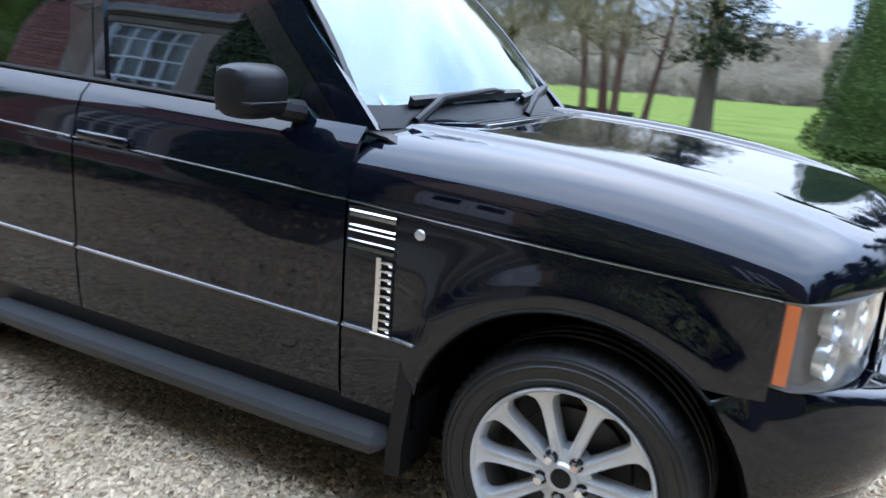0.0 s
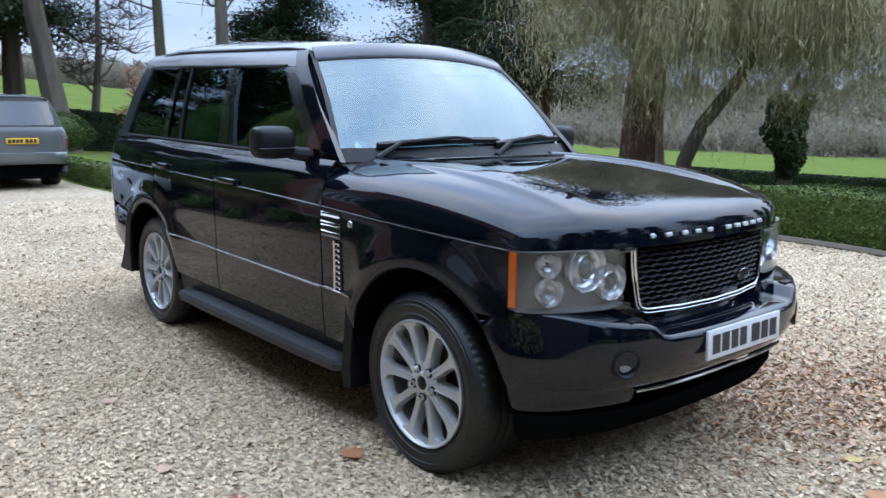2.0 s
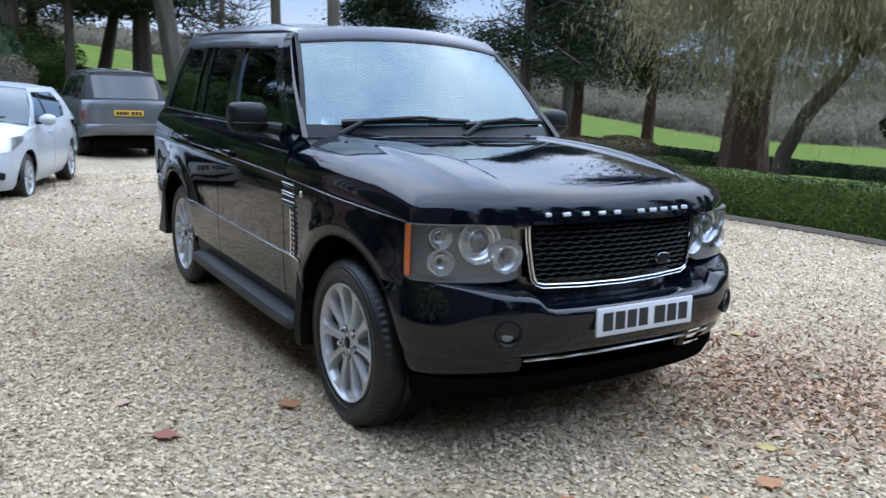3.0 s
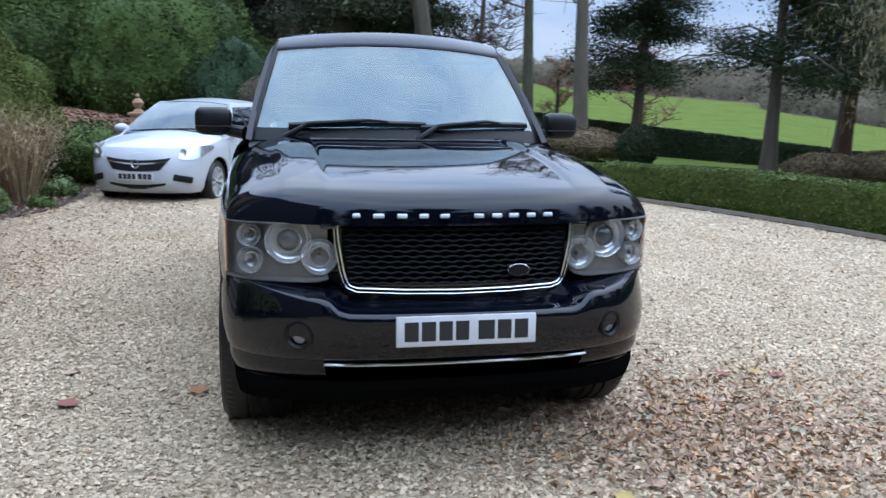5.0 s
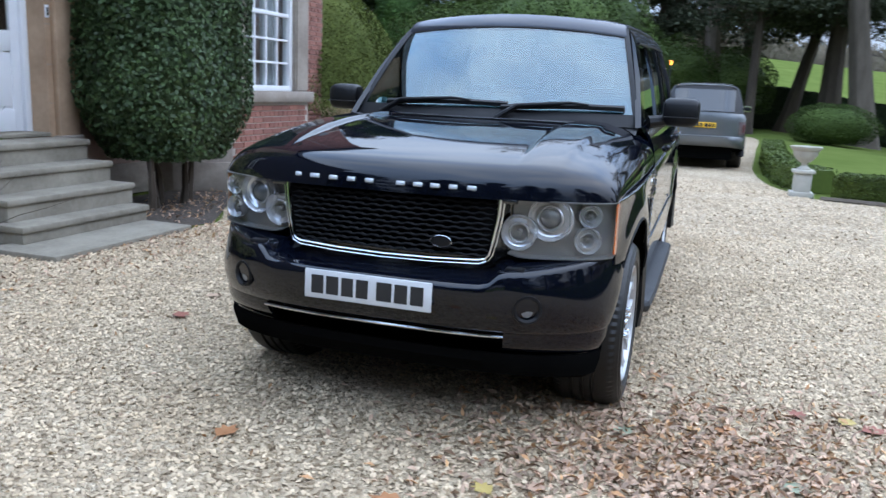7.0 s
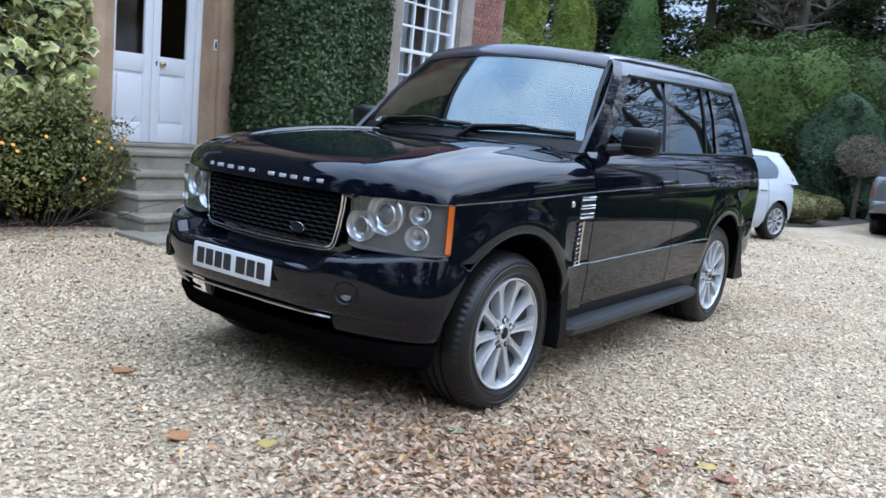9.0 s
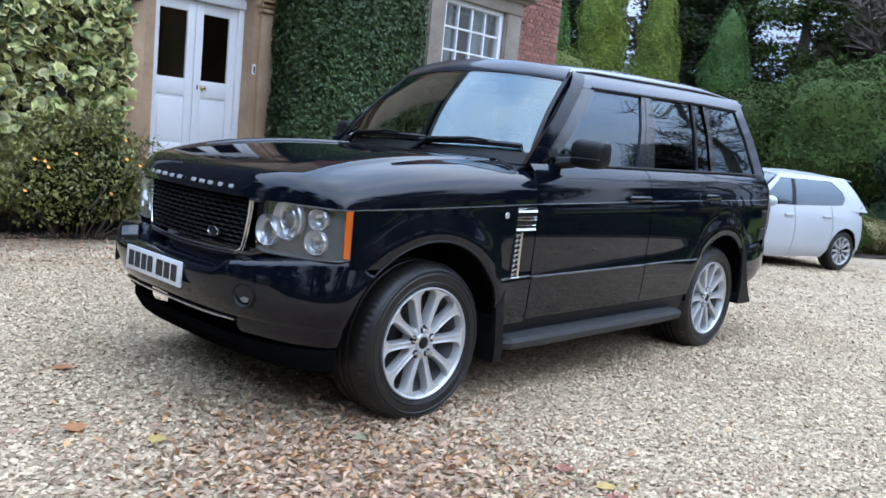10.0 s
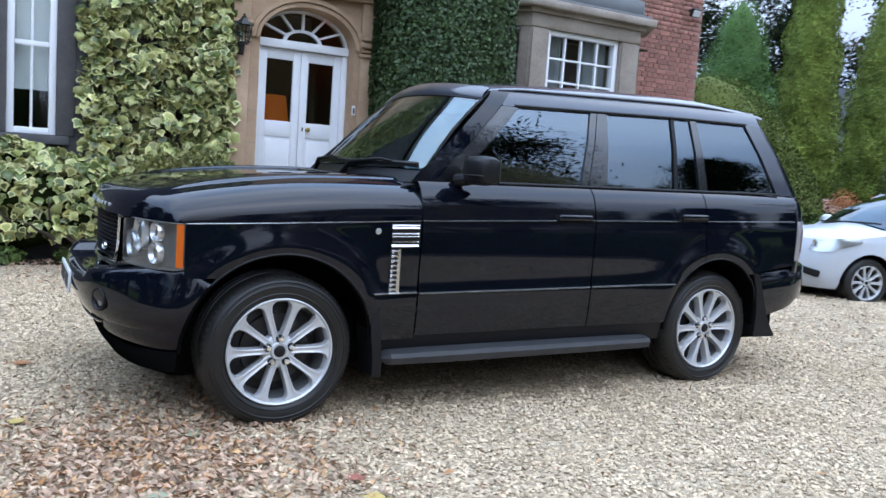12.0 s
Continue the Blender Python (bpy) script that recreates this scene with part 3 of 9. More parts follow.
            bmesh.ops.recalc_face_normals(bm, faces=bm.faces)
            add("side_moulding", bm, BRIGHT_METAL)
        # glint along the body crease, built as a thin bright metal strip
        for x0, x1 in ((1.89, 0.737), (0.724, -0.120), (-0.378, -0.399), (-0.414, -1.075), (-1.315, -2.17)):
            bm = bmesh.new()
            rows = []
            for x in np.linspace(x0, x1, 8):
                y, z = body_y(x, 0.985) , crease(x)
                rows.append([(x, sg * (y - 0.006), z + 0.003), (x, sg * (y + 0.0015), z + 0.0014), (x, sg * (y + 0.002), z - 0.0014), (x, sg * (y - 0.006), z - 0.003)])
            g = grid(bm, rows, True)
            bm.faces.new(g[0]); bm.faces.new(g[-1])
            bmesh.ops.recalc_face_normals(bm, faces=bm.faces)
            add("waist_line", bm, BRIGHT_METAL)
        # belt rubber
        bm = bmesh.new()
        tube(bm, [(x, sg * (house_y(1.19) + 0.010), 1.198) for x in np.linspace(0.50, -2.06, 8)], 0.008, 6)
        add("belt_trim", bm, SATIN)
        # glasshouse
        A = lambda z: 0.735 - (z - 1.19) * 1.0
        zs = [1.188, 1.25, 1.35, 1.45, 1.55, 1.65]
        zt = zs + [1.70, 1.738]
        add("a_pillar", shell(mirror_rows(belt_rows(zt, lambda z: A(z) - 0.10, lambda z: A(z) + 0.02, 4, 0.004), sg), 0.03))
        add("door_frame", shell(mirror_rows(belt_rows(zs, lambda z: A(z) - 0.225 + 0.05 * sstep(1.3, 1.18, z), lambda z: A(z) - 0.106, 3, 0.002), sg), 0.03), GLOSS_BLACK)
        bt = lambda z: ip(z, [1.19, 1.65], [-0.346, -0.462])
        bb = lambda z: ip(z, [1.19, 1.65], [-0.545, -0.588])
        c0 = lambda z: ip(z, [1.19, 1.65], [-1.090, -1.108])
        c1 = lambda z: ip(z, [1.19, 1.65], [-1.118, -1.135])
        c2 = lambda z: ip(z, [1.19, 1.65], [-1.312, -1.278])
        c3 = lambda z: ip(z, [1.19, 1.65], [-1.388, -1.332])
        d0 = lambda z: ip(z, [1.19, 1.65], [-2.05, -1.795])
        d1 = lambda z: ip(z, [1.19, 1.70], [-2.20, -1.90])
        seamb = lambda z: ip(z, [1.19, 1.65], [-0.400, -0.512])
        add("b_pillar", shell(mirror_rows(belt_rows(zs, lambda z: seamb(z) + 0.003, bt, 2, 0.001), sg), 0.03), GLOSS_BLACK)
        add("b_pillar", shell(mirror_rows(belt_rows(zs, bb, lambda z: seamb(z) - 0.003, 2, 0.001), sg), 0.03), GLOSS_BLACK)
        add("window_divider", shell(mirror_rows(belt_rows(zs, c1, c0, 2, 0.001), sg), 0.03), SATIN)
        add("c_pillar", shell(mirror_rows(belt_rows(zs, c3, c2, 2, 0.001), sg), 0.03), GLOSS_BLACK)
        add("d_pillar", shell(mirror_rows(belt_rows(zt, d1, d0, 3, 0.002), sg), 0.03), SKY_SHEEN_PAINT if paint is BLACK_PAINT else GLOSS_BLACK)
        rows = [[(x, house_y(z) + 0.003, z) for x in np.linspace(0.16 if z < 1.7 else 0.20, -1.93, 24)] for z in (1.652, 1.67, 1.70, 1.725, 1.742)]
        add("roof_rail", shell(mirror_rows(rows, sg), 0.02), SKY_SHEEN_PAINT if paint is BLACK_PAINT else None)
        bm = bmesh.new()
        tube(bm, [(x, sg * (house_y(1.655) + 0.008), 1.658) for x in np.linspace(0.08, -1.80, 12)], 0.007, 6)
        add("window_trim", bm, SATIN)
        bm = bmesh.new()
        tube(bm, [(x, sg * 0.637, ip(-x, [-0.235, 0.0, 1.5, 2.03], [1.734, 1.749, 1.749, 1.714])) for x in np.linspace(0.16, -1.93, 14)], 0.0075, 6)
        add("roof_gutter", bm, SATIN)
        for nm, a, b, m in (("front_window", bt, lambda z: A(z) - 0.222, TINT), ("rear_window", c0, bb, TINT), ("quarter_light", c2, c1, TINT), ("cargo_window", d0, c3, TINT)):
            add(nm, shell(mirror_rows(belt_rows(zs, lambda z: a(z) - 0.01, lambda z: b(z) + 0.01, 6, -0.010), sg), 0.005), m)
        # step, sill and flaps
        bm = bmesh.new()
        rows = []
        for x, k in ((0.915, 0.3), (0.88, 0.9), (0.6, 1), (-0.6, 1), (-0.87, 0.9), (-0.905, 0.3)):
            c = 0.30
            sec = [(0.80, 0.035), (0.905, 0.042), (0.955, 0.030), (0.965, 0.008), (0.952, -0.030), (0.90, -0.042), (0.80, -0.04)]
            rows.append([(x, sg * (0.80 + (y - 0.80) * (0.6 + 0.4 * k)), c + dz * k) for y, dz in sec])
        g = grid(bm, rows, True)
        bm.faces.new(g[0]); bm.faces.new(g[-1])
        bmesh.ops.recalc_face_normals(bm, faces=bm.faces)
        add("side_step", bm, PLASTIC, "grey plastic side step")
        add("sill", shell(mirror_rows([[(x, body_y(x, z) - 0.012, z) for x in (-1.02, -0.4, 0.4, 0.965)] for z in (0.30, 0.34, 0.38, 0.43)], sg), 0.02), SATIN)
        bm = bmesh.new()
        rows = [[(x, sg * y, z) for x, y in ((0.990 - d, 0.72), (0.990 - d, 0.905 - i), (0.945 - d, 0.917 - i), (0.945 - d, 0.72))] for z, d, i in ((0.62, 0.0, 0.0), (0.55, 0.002, -0.004), (0.42, 0.012, -0.008), (0.30, 0.024, -0.010), (0.205, 0.030, 0.0))]
        g = grid(bm, rows, True)
        bm.faces.new(g[0]); bm.faces.new(g[-1])
        bmesh.ops.recalc_face_normals(bm, faces=bm.faces)
        add("mud_flap", bm, SATIN)
        bm = bmesh.new()
        rows = [[(x, sg * y, z) for x, y in ((-1.80 - d, 0.75), (-1.80 - d, 0.905), (-1.83 - d - e, 0.915), (-1.83 - d - e, 0.75))] for z, d, e in ((0.66, 0.0, 0.01), (0.55, 0.040, 0.02), (0.42, 0.060, 0.06), (0.34, 0.055, 0.12), (0.295, 0.050, 0.165), (0.280, 0.055, 0.155))]
        g = grid(bm, rows, True)
        bm.faces.new(g[0]); bm.faces.new(g[-1])
        bmesh.ops.recalc_face_normals(bm, faces=bm.faces)
        add("mud_flap", bm, SATIN)
        # arch lips and liners
        for ax, r, a0, a1 in ((AXLE, ARCH_F, 0.0, math.pi), (-AXLE, ARCH_R, 0.0, math.pi)):
            bm = bmesh.new()
            rows = []
            for a in np.linspace(a0, a1, 28):
                x, z = ax + r * math.cos(a), HUB_Z + r * math.sin(a)
                rows.append([(ax + (r + d) * math.cos(a), sg * y, HUB_Z + (r + d) * math.sin(a)) for d, y in ((0.0, 0.60), (0.002, 0.70), (0.002, body_y(x, max(z, 0.4)) - 0.004), (-0.012, body_y(x, max(z, 0.4)) - 0.006))])
            g = grid(bm, rows)
            bmesh.ops.recalc_face_normals(bm, faces=bm.faces)
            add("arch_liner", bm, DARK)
            bm = bmesh.new()
            pts = [(ax + r * math.cos(a), sg * (body_y(ax + r * math.cos(a), max(HUB_Z + r * math.sin(a), 0.45)) + 0.001), HUB_Z + r * math.sin(a)) for a in np.linspace(0.75 if ax > 0 else 0.72, math.pi - 0.35, 26)]
            tube(bm, pts, 0.005, 6)
            add("arch_lip", bm, SATIN)
        # side vent of chromed bars
        vent = add("side_vent", shell(mirror_rows([[(x, body_y(x, z) + 0.001, z) for z in (0.855, 0.90, 0.98)] for x in (0.893, 0.737)], sg), 0.006), SATIN, "chrome and black side vent")
        for z, h in ((0.970, 0.003), (0.957, 0.0065), (0.928, 0.0035), (0.914, 0.0035), (0.886, 0.003), (0.866, 0.0075)):
            bm = bmesh.new()
            rows = []
            for x in (0.900, 0.84, 0.748):
                y = body_y(x, z)
                rows.append([(x, sg * (y - 0.002), z + h), (x, sg * (y + 0.007), z + h * 0.8), (x, sg * (y + 0.012), z - h * 0.6), (x, sg * (y - 0.002), z - h)])
            g = grid(bm, rows, True)
            bm.faces.new(g[0]); bm.faces.new(g[-1])
            bmesh.ops.recalc_face_normals(bm, faces=bm.faces)
            part("vent_bar", bm, VENT_CHROME, vent)
        part("vent_leg", shell(mirror_rows([[(x, body_y(x, z) + 0.002, z) for z in (0.625, 0.74, 0.85)] for x in (0.900, 0.845)], sg), 0.006), SATIN, vent)
        part("vent_edge", shell(mirror_rows([[(x, body_y(x, z) + 0.010, z) for z in (0.625, 0.74, 0.85)] for x in (0.862, 0.845)], sg), 0.006), VENT_CHROME, vent)
        for i in range(9):
            z = 0.840 - i * 0.0245
            x0, x1 = 0.899, 0.855
            y = body_y(x0, z)
            lo, hi = min(sg * (y + 0.001), sg * (y + 0.012)), max(sg * (y + 0.001), sg * (y + 0.012))
            rib = part("vent_rib", newbox(x1, x0, lo, hi, z - 0.006, z + 0.004, 0.003), VENT_CHROME, vent)
            part("vent_tooth", newbox(x0 - 0.014, x0 - 0.002, lo, hi, z - 0.0125, z - 0.006, 0.002, 1), VENT_CHROME, vent)
        part("vent_foot", newbox(0.835, 0.902, min(sg * 0.905, sg * 0.919), max(sg * 0.905, sg * 0.919), 0.619, 0.626, 0.002, 1), VENT_CHROME, vent)
        bm = bmesh.new()
        lathe(bm, [(0.0, 0.012), (0.014, 0.010), (0.019, 0.003), (0.020, -0.006)], 16, Matrix.Translation((0.972, sg * 0.905, 0.938)) @ Matrix.Rotation(radians(-90 * sg), 4, "X"))
        add("side_repeater", bm, REFLECTOR)
        # mirror
        mir = add("door_mirror", mirror_mesh(sg), SATIN, "black door mirror")
        bm = bmesh.new()
        tube(bm, [(0.50, sg * 0.83, 1.205), (0.47, sg * 0.90, 1.215), (0.44, sg * 0.95, 1.235)], [0.036, 0.034, 0.03], 10)
        part("mirror_arm", bm, SATIN, mir)
        rows = [[(0.385, sg * y, z) for y in (0.915, 1.068)] for z in (1.205, 1.33)]
        part("mirror_glass", shell(rows, 0.004), CHROME, mir)
        part("mirror_seam", newbox(0.39, 0.525, min(sg * 0.905, sg * 1.086), max(sg * 0.905, sg * 1.086), 1.2375, 1.2425, 0.001, 1), PLASTIC, mir)
        headlight(car, sg)
        # fog lamp
        m = Matrix.Translation((2.222, sg * 0.60, 0.580)) @ Matrix.Rotation(radians(sg * 24), 4, "Z") @ Matrix.Rotation(radians(90), 4, "Y")
        bm = bmesh.new()
        lathe(bm, [(0.056, -0.012), (0.054, 0.003), (0.047, 0.004), (0.040, -0.004), (0.039, -0.03)], 28, m)
        fog = add("fog_lamp", bm, SATIN)
        bm = bmesh.new()
        lathe(bm, [(0.0, -0.004), (0.024, -0.006), (0.039, -0.014)], 24, m)
        part("fog_lens", bm, FOG_GLASS if paint is BLACK_PAINT else SATIN, fog)
        for ax in (AXLE, -AXLE):
            w = wheel(car, (ax, sg * (0.872 if ax > 0 else 0.842), HUB_Z), sg, paint)
        # rear lamp and corner
        t0, t1 = (0.80, 1.54)
        rows = []
        for z in np.linspace(0.745, 1.02, 6):
            rows.append([(-(2.20 + 0.31 * math.cos(t) ** 1.1) - 0.004, sg * (body_y(-2.2, z) * math.sin(t) ** 0.55 + 0.003), z) for t in np.linspace(t0, t1, 9)])
        lamp = add("rear_lamp", shell(rows, 0.02), CLEAR_REAR if paint is BLACK_PAINT else SMOKED_REAR, "clear and red rear lamp")
        rows = [[(x - 0.004, y + sg * 0.002, z) for x, y, z in r[2:6]] for r in rows[1:5]]
        part("red_lens", shell(rows, 0.006), RED_LENS, lamp)

    # roof
    rows = []
    for x in cosine(0.235, -2.03, 20):
        zc = ip(-x, [-0.235, -0.15, 0.0, 0.6, 1.4, 1.9, 2.03], [1.772, 1.790, 1.806, 1.829, 1.823, 1.792, 1.765])
        ze = ip(-x, [-0.235, 0.0, 1.5, 2.03], [1.720, 1.738, 1.742, 1.705])
        row = []
        for k in range(-12, 13):
            th = k / 12 * math.pi / 2
            s, c = math.sin(th), max(math.cos(th), 0)
            u = math.copysign(abs(s) ** (2 / 3.0), s)
            bow = 0.085 * (1 - u * u) * sstep(-0.4, 0.235, x)
            row.append((x + bow, 0.640 * u, ze + (zc - ze) * c ** (2 / 2.2)))
        rows.append(row)
    add("roof", shell(rows, 0.02), SKY_SHEEN_PAINT if paint is BLACK_PAINT else None, "satin roof panel with sky sheen painted in")
    # windscreen
    rows = []
    for v in np.linspace(0, 1, 9):
        row = []
        for u in np.linspace(-1, 1, 17):
            xb, yb, zb = 0.865 - 0.155 * u * u, 0.790 * u, 1.180
            xt, yt, zt = 0.315 - 0.095 * u * u, 0.638 * u, 1.775 - 0.046 * u * u
            x, y, z = xb + (xt - xb) * v, yb + (yt - yb) * v, zb + (zt - zb) * v
            b = 0.022 * math.sin(math.pi * v)
            row.append((x + b, y, z + b * 0.8))
        rows.append(row)
    add("windscreen", shell(rows, 0.006), SCREEN, "large curved windscreen reflecting the sky")
    for sg in (0, -1):
        band = [[Vector(r[sg]) + Vector((0.004, 0.012 if sg == 0 else -0.012, 0.006)), Vector(r[sg]) + Vector((0.004, -0.016 if sg == 0 else 0.016, 0.004))] for r in rows]
        add("screen_trim", shell(band, 0.006), SATIN)
    def on_screen(v, lift):
        row = []
        for u in np.linspace(-1, 1, 17):
            xb, yb, zb = 0.865 - 0.155 * u * u, 0.790 * u, 1.180
            xt, yt, zt = 0.315 - 0.095 * u * u, 0.638 * u, 1.775 - 0.046 * u * u
            b = 0.022 * math.sin(math.pi * v) + lift
            row.append((xb + (xt - xb) * v + b, yb + (yt - yb) * v, zb + (zt - zb) * v + b * 0.8))
        return row
    add("roof_header", shell([on_screen(1.03, 0.010), on_screen(0.99, 0.015), on_screen(0.95, 0.014), on_screen(0.915, 0.009), on_screen(0.905, 0.004)], 0.006), SKY_SHEEN_PAINT if paint is BLACK_PAINT else None, "painted roof edge above the windscreen")
    add("screen_seal", shell([on_screen(0.906, 0.004), on_screen(0.897, 0.003)], 0.004), SATIN)
    add("screen_band", shell([on_screen(0.0, 0.004), on_screen(0.05, 0.004), on_screen(0.105, 0.003)], 0.004), SATIN, "black band along the foot of the windscreen")
    # wipers
    for y0, y1, yp in ((-0.60, 0.12, -0.50), (0.09, 0.72, 0.15)):
        pts = []
        for s in np.linspace(0, 1, 8):
            y = y0 + (y1 - y0) * s
            v = 0.105 + 0.03 * s
            u = y / 0.79
            pts.append((0.865 - 0.155 * u * u - 0.55 * v + 0.022, y, 1.180 + 0.595 * v + 0.014 + 0.010 * math.sin(math.pi * s)))
        bm = bmesh.new()
        g = [[(x - 0.012, y, z - 0.012), (x - 0.006, y, z + 0.020), (x + 0.010, y, z + 0.010), (x + 0.008, y, z - 0.012)] for x, y, z in pts]
        q = grid(bm, g, True)
        bm.faces.new(q[0]); bm.faces.new(q[-1])
        bmesh.ops.recalc_face_normals(bm, faces=bm.faces)
        blade = add("wiper_blade", bm, SATIN)
        bm = bmesh.new()
        mid = pts[4]
        tube(bm, [(0.86 - 0.15 * (y0 / 0.79) ** 2, y0 - 0.02, 1.20), (pts[1][0] + 0.03, pts[1][1], pts[1][2] + 0.012), (mid[0] + 0.014, mid[1], mid[2] + 0.024), (pts[5][0] + 0.008, pts[5][1], pts[5][2] + 0.016)], [0.018, 0.013, 0.009, 0.006], 8)
        part("wiper_arm", bm, SATIN, blade)

    # front panel and grille
    rows = [[(2.115 - 0.10 * (abs(y) / 0.5) ** 3, y, z) for y in np.linspace(-0.56, 0.56, 15)] for z in (0.62, 0.75, 0.9, 0.972)]
    add("front_panel", shell(rows, 0.02), GLOSS_BLACK)
    grille = add("grille", newbox(2.10, 2.122, -0.435, 0.435, 0.735, 0.958, 0.004), DARK, "black mesh grille with a chrome surround")
    for i in range(11):
        z = 0.745 + i * 0.0202
        half = 0.405 + 0.035 * (z - 0.74) / 0.22
        bm = bmesh.new()
        rows = []
        for k in range(57):
            y = -half + 2 * half * k / 56
            dz = 0.0034 * math.sin(k * math.pi / 2 + (math.pi if i % 2 else 0) + math.pi / 4)
            x = 2.158 - 0.045 * (abs(y) / 0.45) ** 2
            rows.append([(x, y, z + 0.005 + dz), (x + 0.006, y, z + dz), (x, y, z - 0.005 + dz), (x - 0.02, y, z + dz)])
        g = grid(bm, rows, True)
        bm.faces.new(g[0]); bm.faces.new(g[-1])
        part("grille_slat", bm, DASH_BLACK, grille)
    for off, rad in ((0.0, 0.005), (0.014, 0.003)):
        bm = bmesh.new()
        path = []
        for y, z in ((-0.452 - off, 0.965), (-0.447 - off, 0.90), (-0.430 - off, 0.80), (-0.418 - off, 0.752), (-0.405 - off * 0.8, 0.735 - off * 0.6), (-0.38, 0.727 - off), (-0.2, 0.722 - off), (0, 0.720 - off)):
            path.append((2.172 - 0.050 * (abs(y) / 0.45) ** 2, y, z))
        path += [(x, -y, z) for x, y, z in path[-2::-1]]
        tube(bm, path, rad, 8)
        part("grille_surround", bm, CHROME, grille)
    bm = bmesh.new()
    lathe(bm, [(0.0, 0.010), (0.6, 0.010), (0.92, 0.008), (1.0, 0.0)], 28, Matrix.Translation((2.156, 0.235, 0.792)) @ Matrix.Rotation(radians(90), 4, "Y") @ Matrix.Diagonal((0.023, 0.043, 1, 1)))
    badge = part("oval_badge", bm, SATIN, grille, "small dark oval badge with a bright rim")
    bm = bmesh.new()
    lathe(bm, [(0.94, 0.008), (0.97, 0.012), (1.02, 0.011), (1.05, 0.0)], 28, Matrix.Translation((2.156, 0.235, 0.792)) @ Matrix.Rotation(radians(90), 4, "Y") @ Matrix.Diagonal((0.023, 0.043, 1, 1)))
    part("badge_rim", bm, BRIGHT_METAL, badge)
    for sg in (-1, 1):
        add("grille_bracket", newbox(2.10, 2.135, min(sg * 0.458, sg * 0.515), max(sg * 0.458, sg * 0.515), 0.952, 0.968, 0.004), GLOSS_BLACK)
    # ten plain bars on the bonnet's lip
    for c, w in ((-0.382, 0.042), (-0.306, 0.050), (-0.220, 0.044), (-0.140, 0.042), (-0.062, 0.042), (0.068, 0.044), (0.138, 0.046), (0.205, 0.046), (0.275, 0.040), (0.345, 0.044)):
        m = Matrix.Translation((2.181 - 0.050 * (abs(c) / 0.45) ** 2.6, c, 1.003)) @ Matrix.Rotation(-0.22 * c, 4, "Z") @ Matrix.Rotation(radians(-18), 4, "Y")
        add("badge_bar", newbox(-0.004, 0.004, -w * 0.42, w * 0.42, -0.0085, 0.0085, 0.003, 2, m), CHROME_DULL, "plain chrome bar")

    # front bumper
    top = lambda y: 0.668 + 0.050 * sstep(0.44, 0.51, abs(y)) + 0.034 * sstep(0.51, 0.88, abs(y))
    ts = [math.pi / 2 * math.copysign(abs(k / 40) ** 0.85, k) for k in range(-40, 41)]

    def brow(zf, inset, lift=0.0, lo=None):
        row = []
        for t in ts:
            x, y, _ = nose(0, t, 0.0, 1.0)
            z = zf(y)
            if z > 0.63:
                z -= 0.060 * sstep(1.20, 1.55, abs(t))
            xs = edge_x(min(max(z, 0.40), 0.712)) + 0.006
            s = max(math.cos(t), 0) ** 1.25
            row.append((xs + (2.315 - inset - xs) * s, (0.890 - inset * 0.35) / 0.888 * y, z))
        return row
    rows = [brow(lambda y: top(y) + 0.012, 0.22), brow(lambda y: top(y) + 0.004, 0.07), brow(top, 0.020), brow(lambda y: top(y) - 0.008, 0.004), brow(lambda y: top(y) - 0.024, -0.002), brow(lambda y: 0.600, 0.004),
            brow(lambda y: 0.54, 0.026), brow(lambda y: 0.485, 0.060), brow(lambda y: 0.468, 0.085)]
    add("front_bumper", shell(rows, 0.014), sharp=50, lab="glossy front bumper with a bright lower strip")
    low_rows = [brow(lambda y: 0.468, 0.085), brow(lambda y: 0.43, 0.095), brow(lambda y: 0.39, 0.135), brow(lambda y: 0.37, 0.18)]
    half = [i for i, p in enumerate(low_rows[0]) if p[1] < -0.50]
    for sel in (half, [i for i, p in enumerate(low_rows[0]) if p[1] > 0.50]):
        add("bumper_corner", shell([[r[i] for i in sel] for r in low_rows], 0.014), sharp=50)
    mid = [i for i, p in enumerate(low_rows[0]) if abs(p[1]) < 0.56]
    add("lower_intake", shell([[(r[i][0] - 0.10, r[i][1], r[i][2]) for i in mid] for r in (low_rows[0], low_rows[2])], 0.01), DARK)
    # lip carried lower to deepen the shade beneath the bumper
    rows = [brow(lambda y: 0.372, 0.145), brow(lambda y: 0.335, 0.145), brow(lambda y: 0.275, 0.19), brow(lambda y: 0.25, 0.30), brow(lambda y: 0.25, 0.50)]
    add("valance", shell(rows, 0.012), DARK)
    bm = bmesh.new()
    strip = [p for p in brow(lambda y: 0.459, 0.075) if abs(p[1]) < 0.52]
    tube(bm, strip, 0.0065, 8)
    add("bright_strip", bm, CHROME)
    number_plate(car, pose(2.318, 0, 0.606, 0, -2, 0))
    for sg in (-1, 1):
        add("washer_cap", newbox(2.175, 2.215, sg * 0.54 - 0.035, sg * 0.54 + 0.035, 0.712, 0.728, 0.006), SATIN)

    # rear: shell, glass, bumper
    rows = []
    for z in (0.66, 0.72, 0.85, 1.0, 1.1, 1.16, 1.196):
        rows.append([(-(2.20 + 0.31 * max(math.cos(t), 0) ** 1.1) + 0.02 * sstep(1.1, 1.196, z), math.copysign(body_y(-2.2, z) * abs(math.sin(t)) ** 0.55, t), z) for t in (math.pi / 2 * k / 16 for k in range(-16, 17))])
    add("tailgate", shell(rows, 0.02))
    rows = []
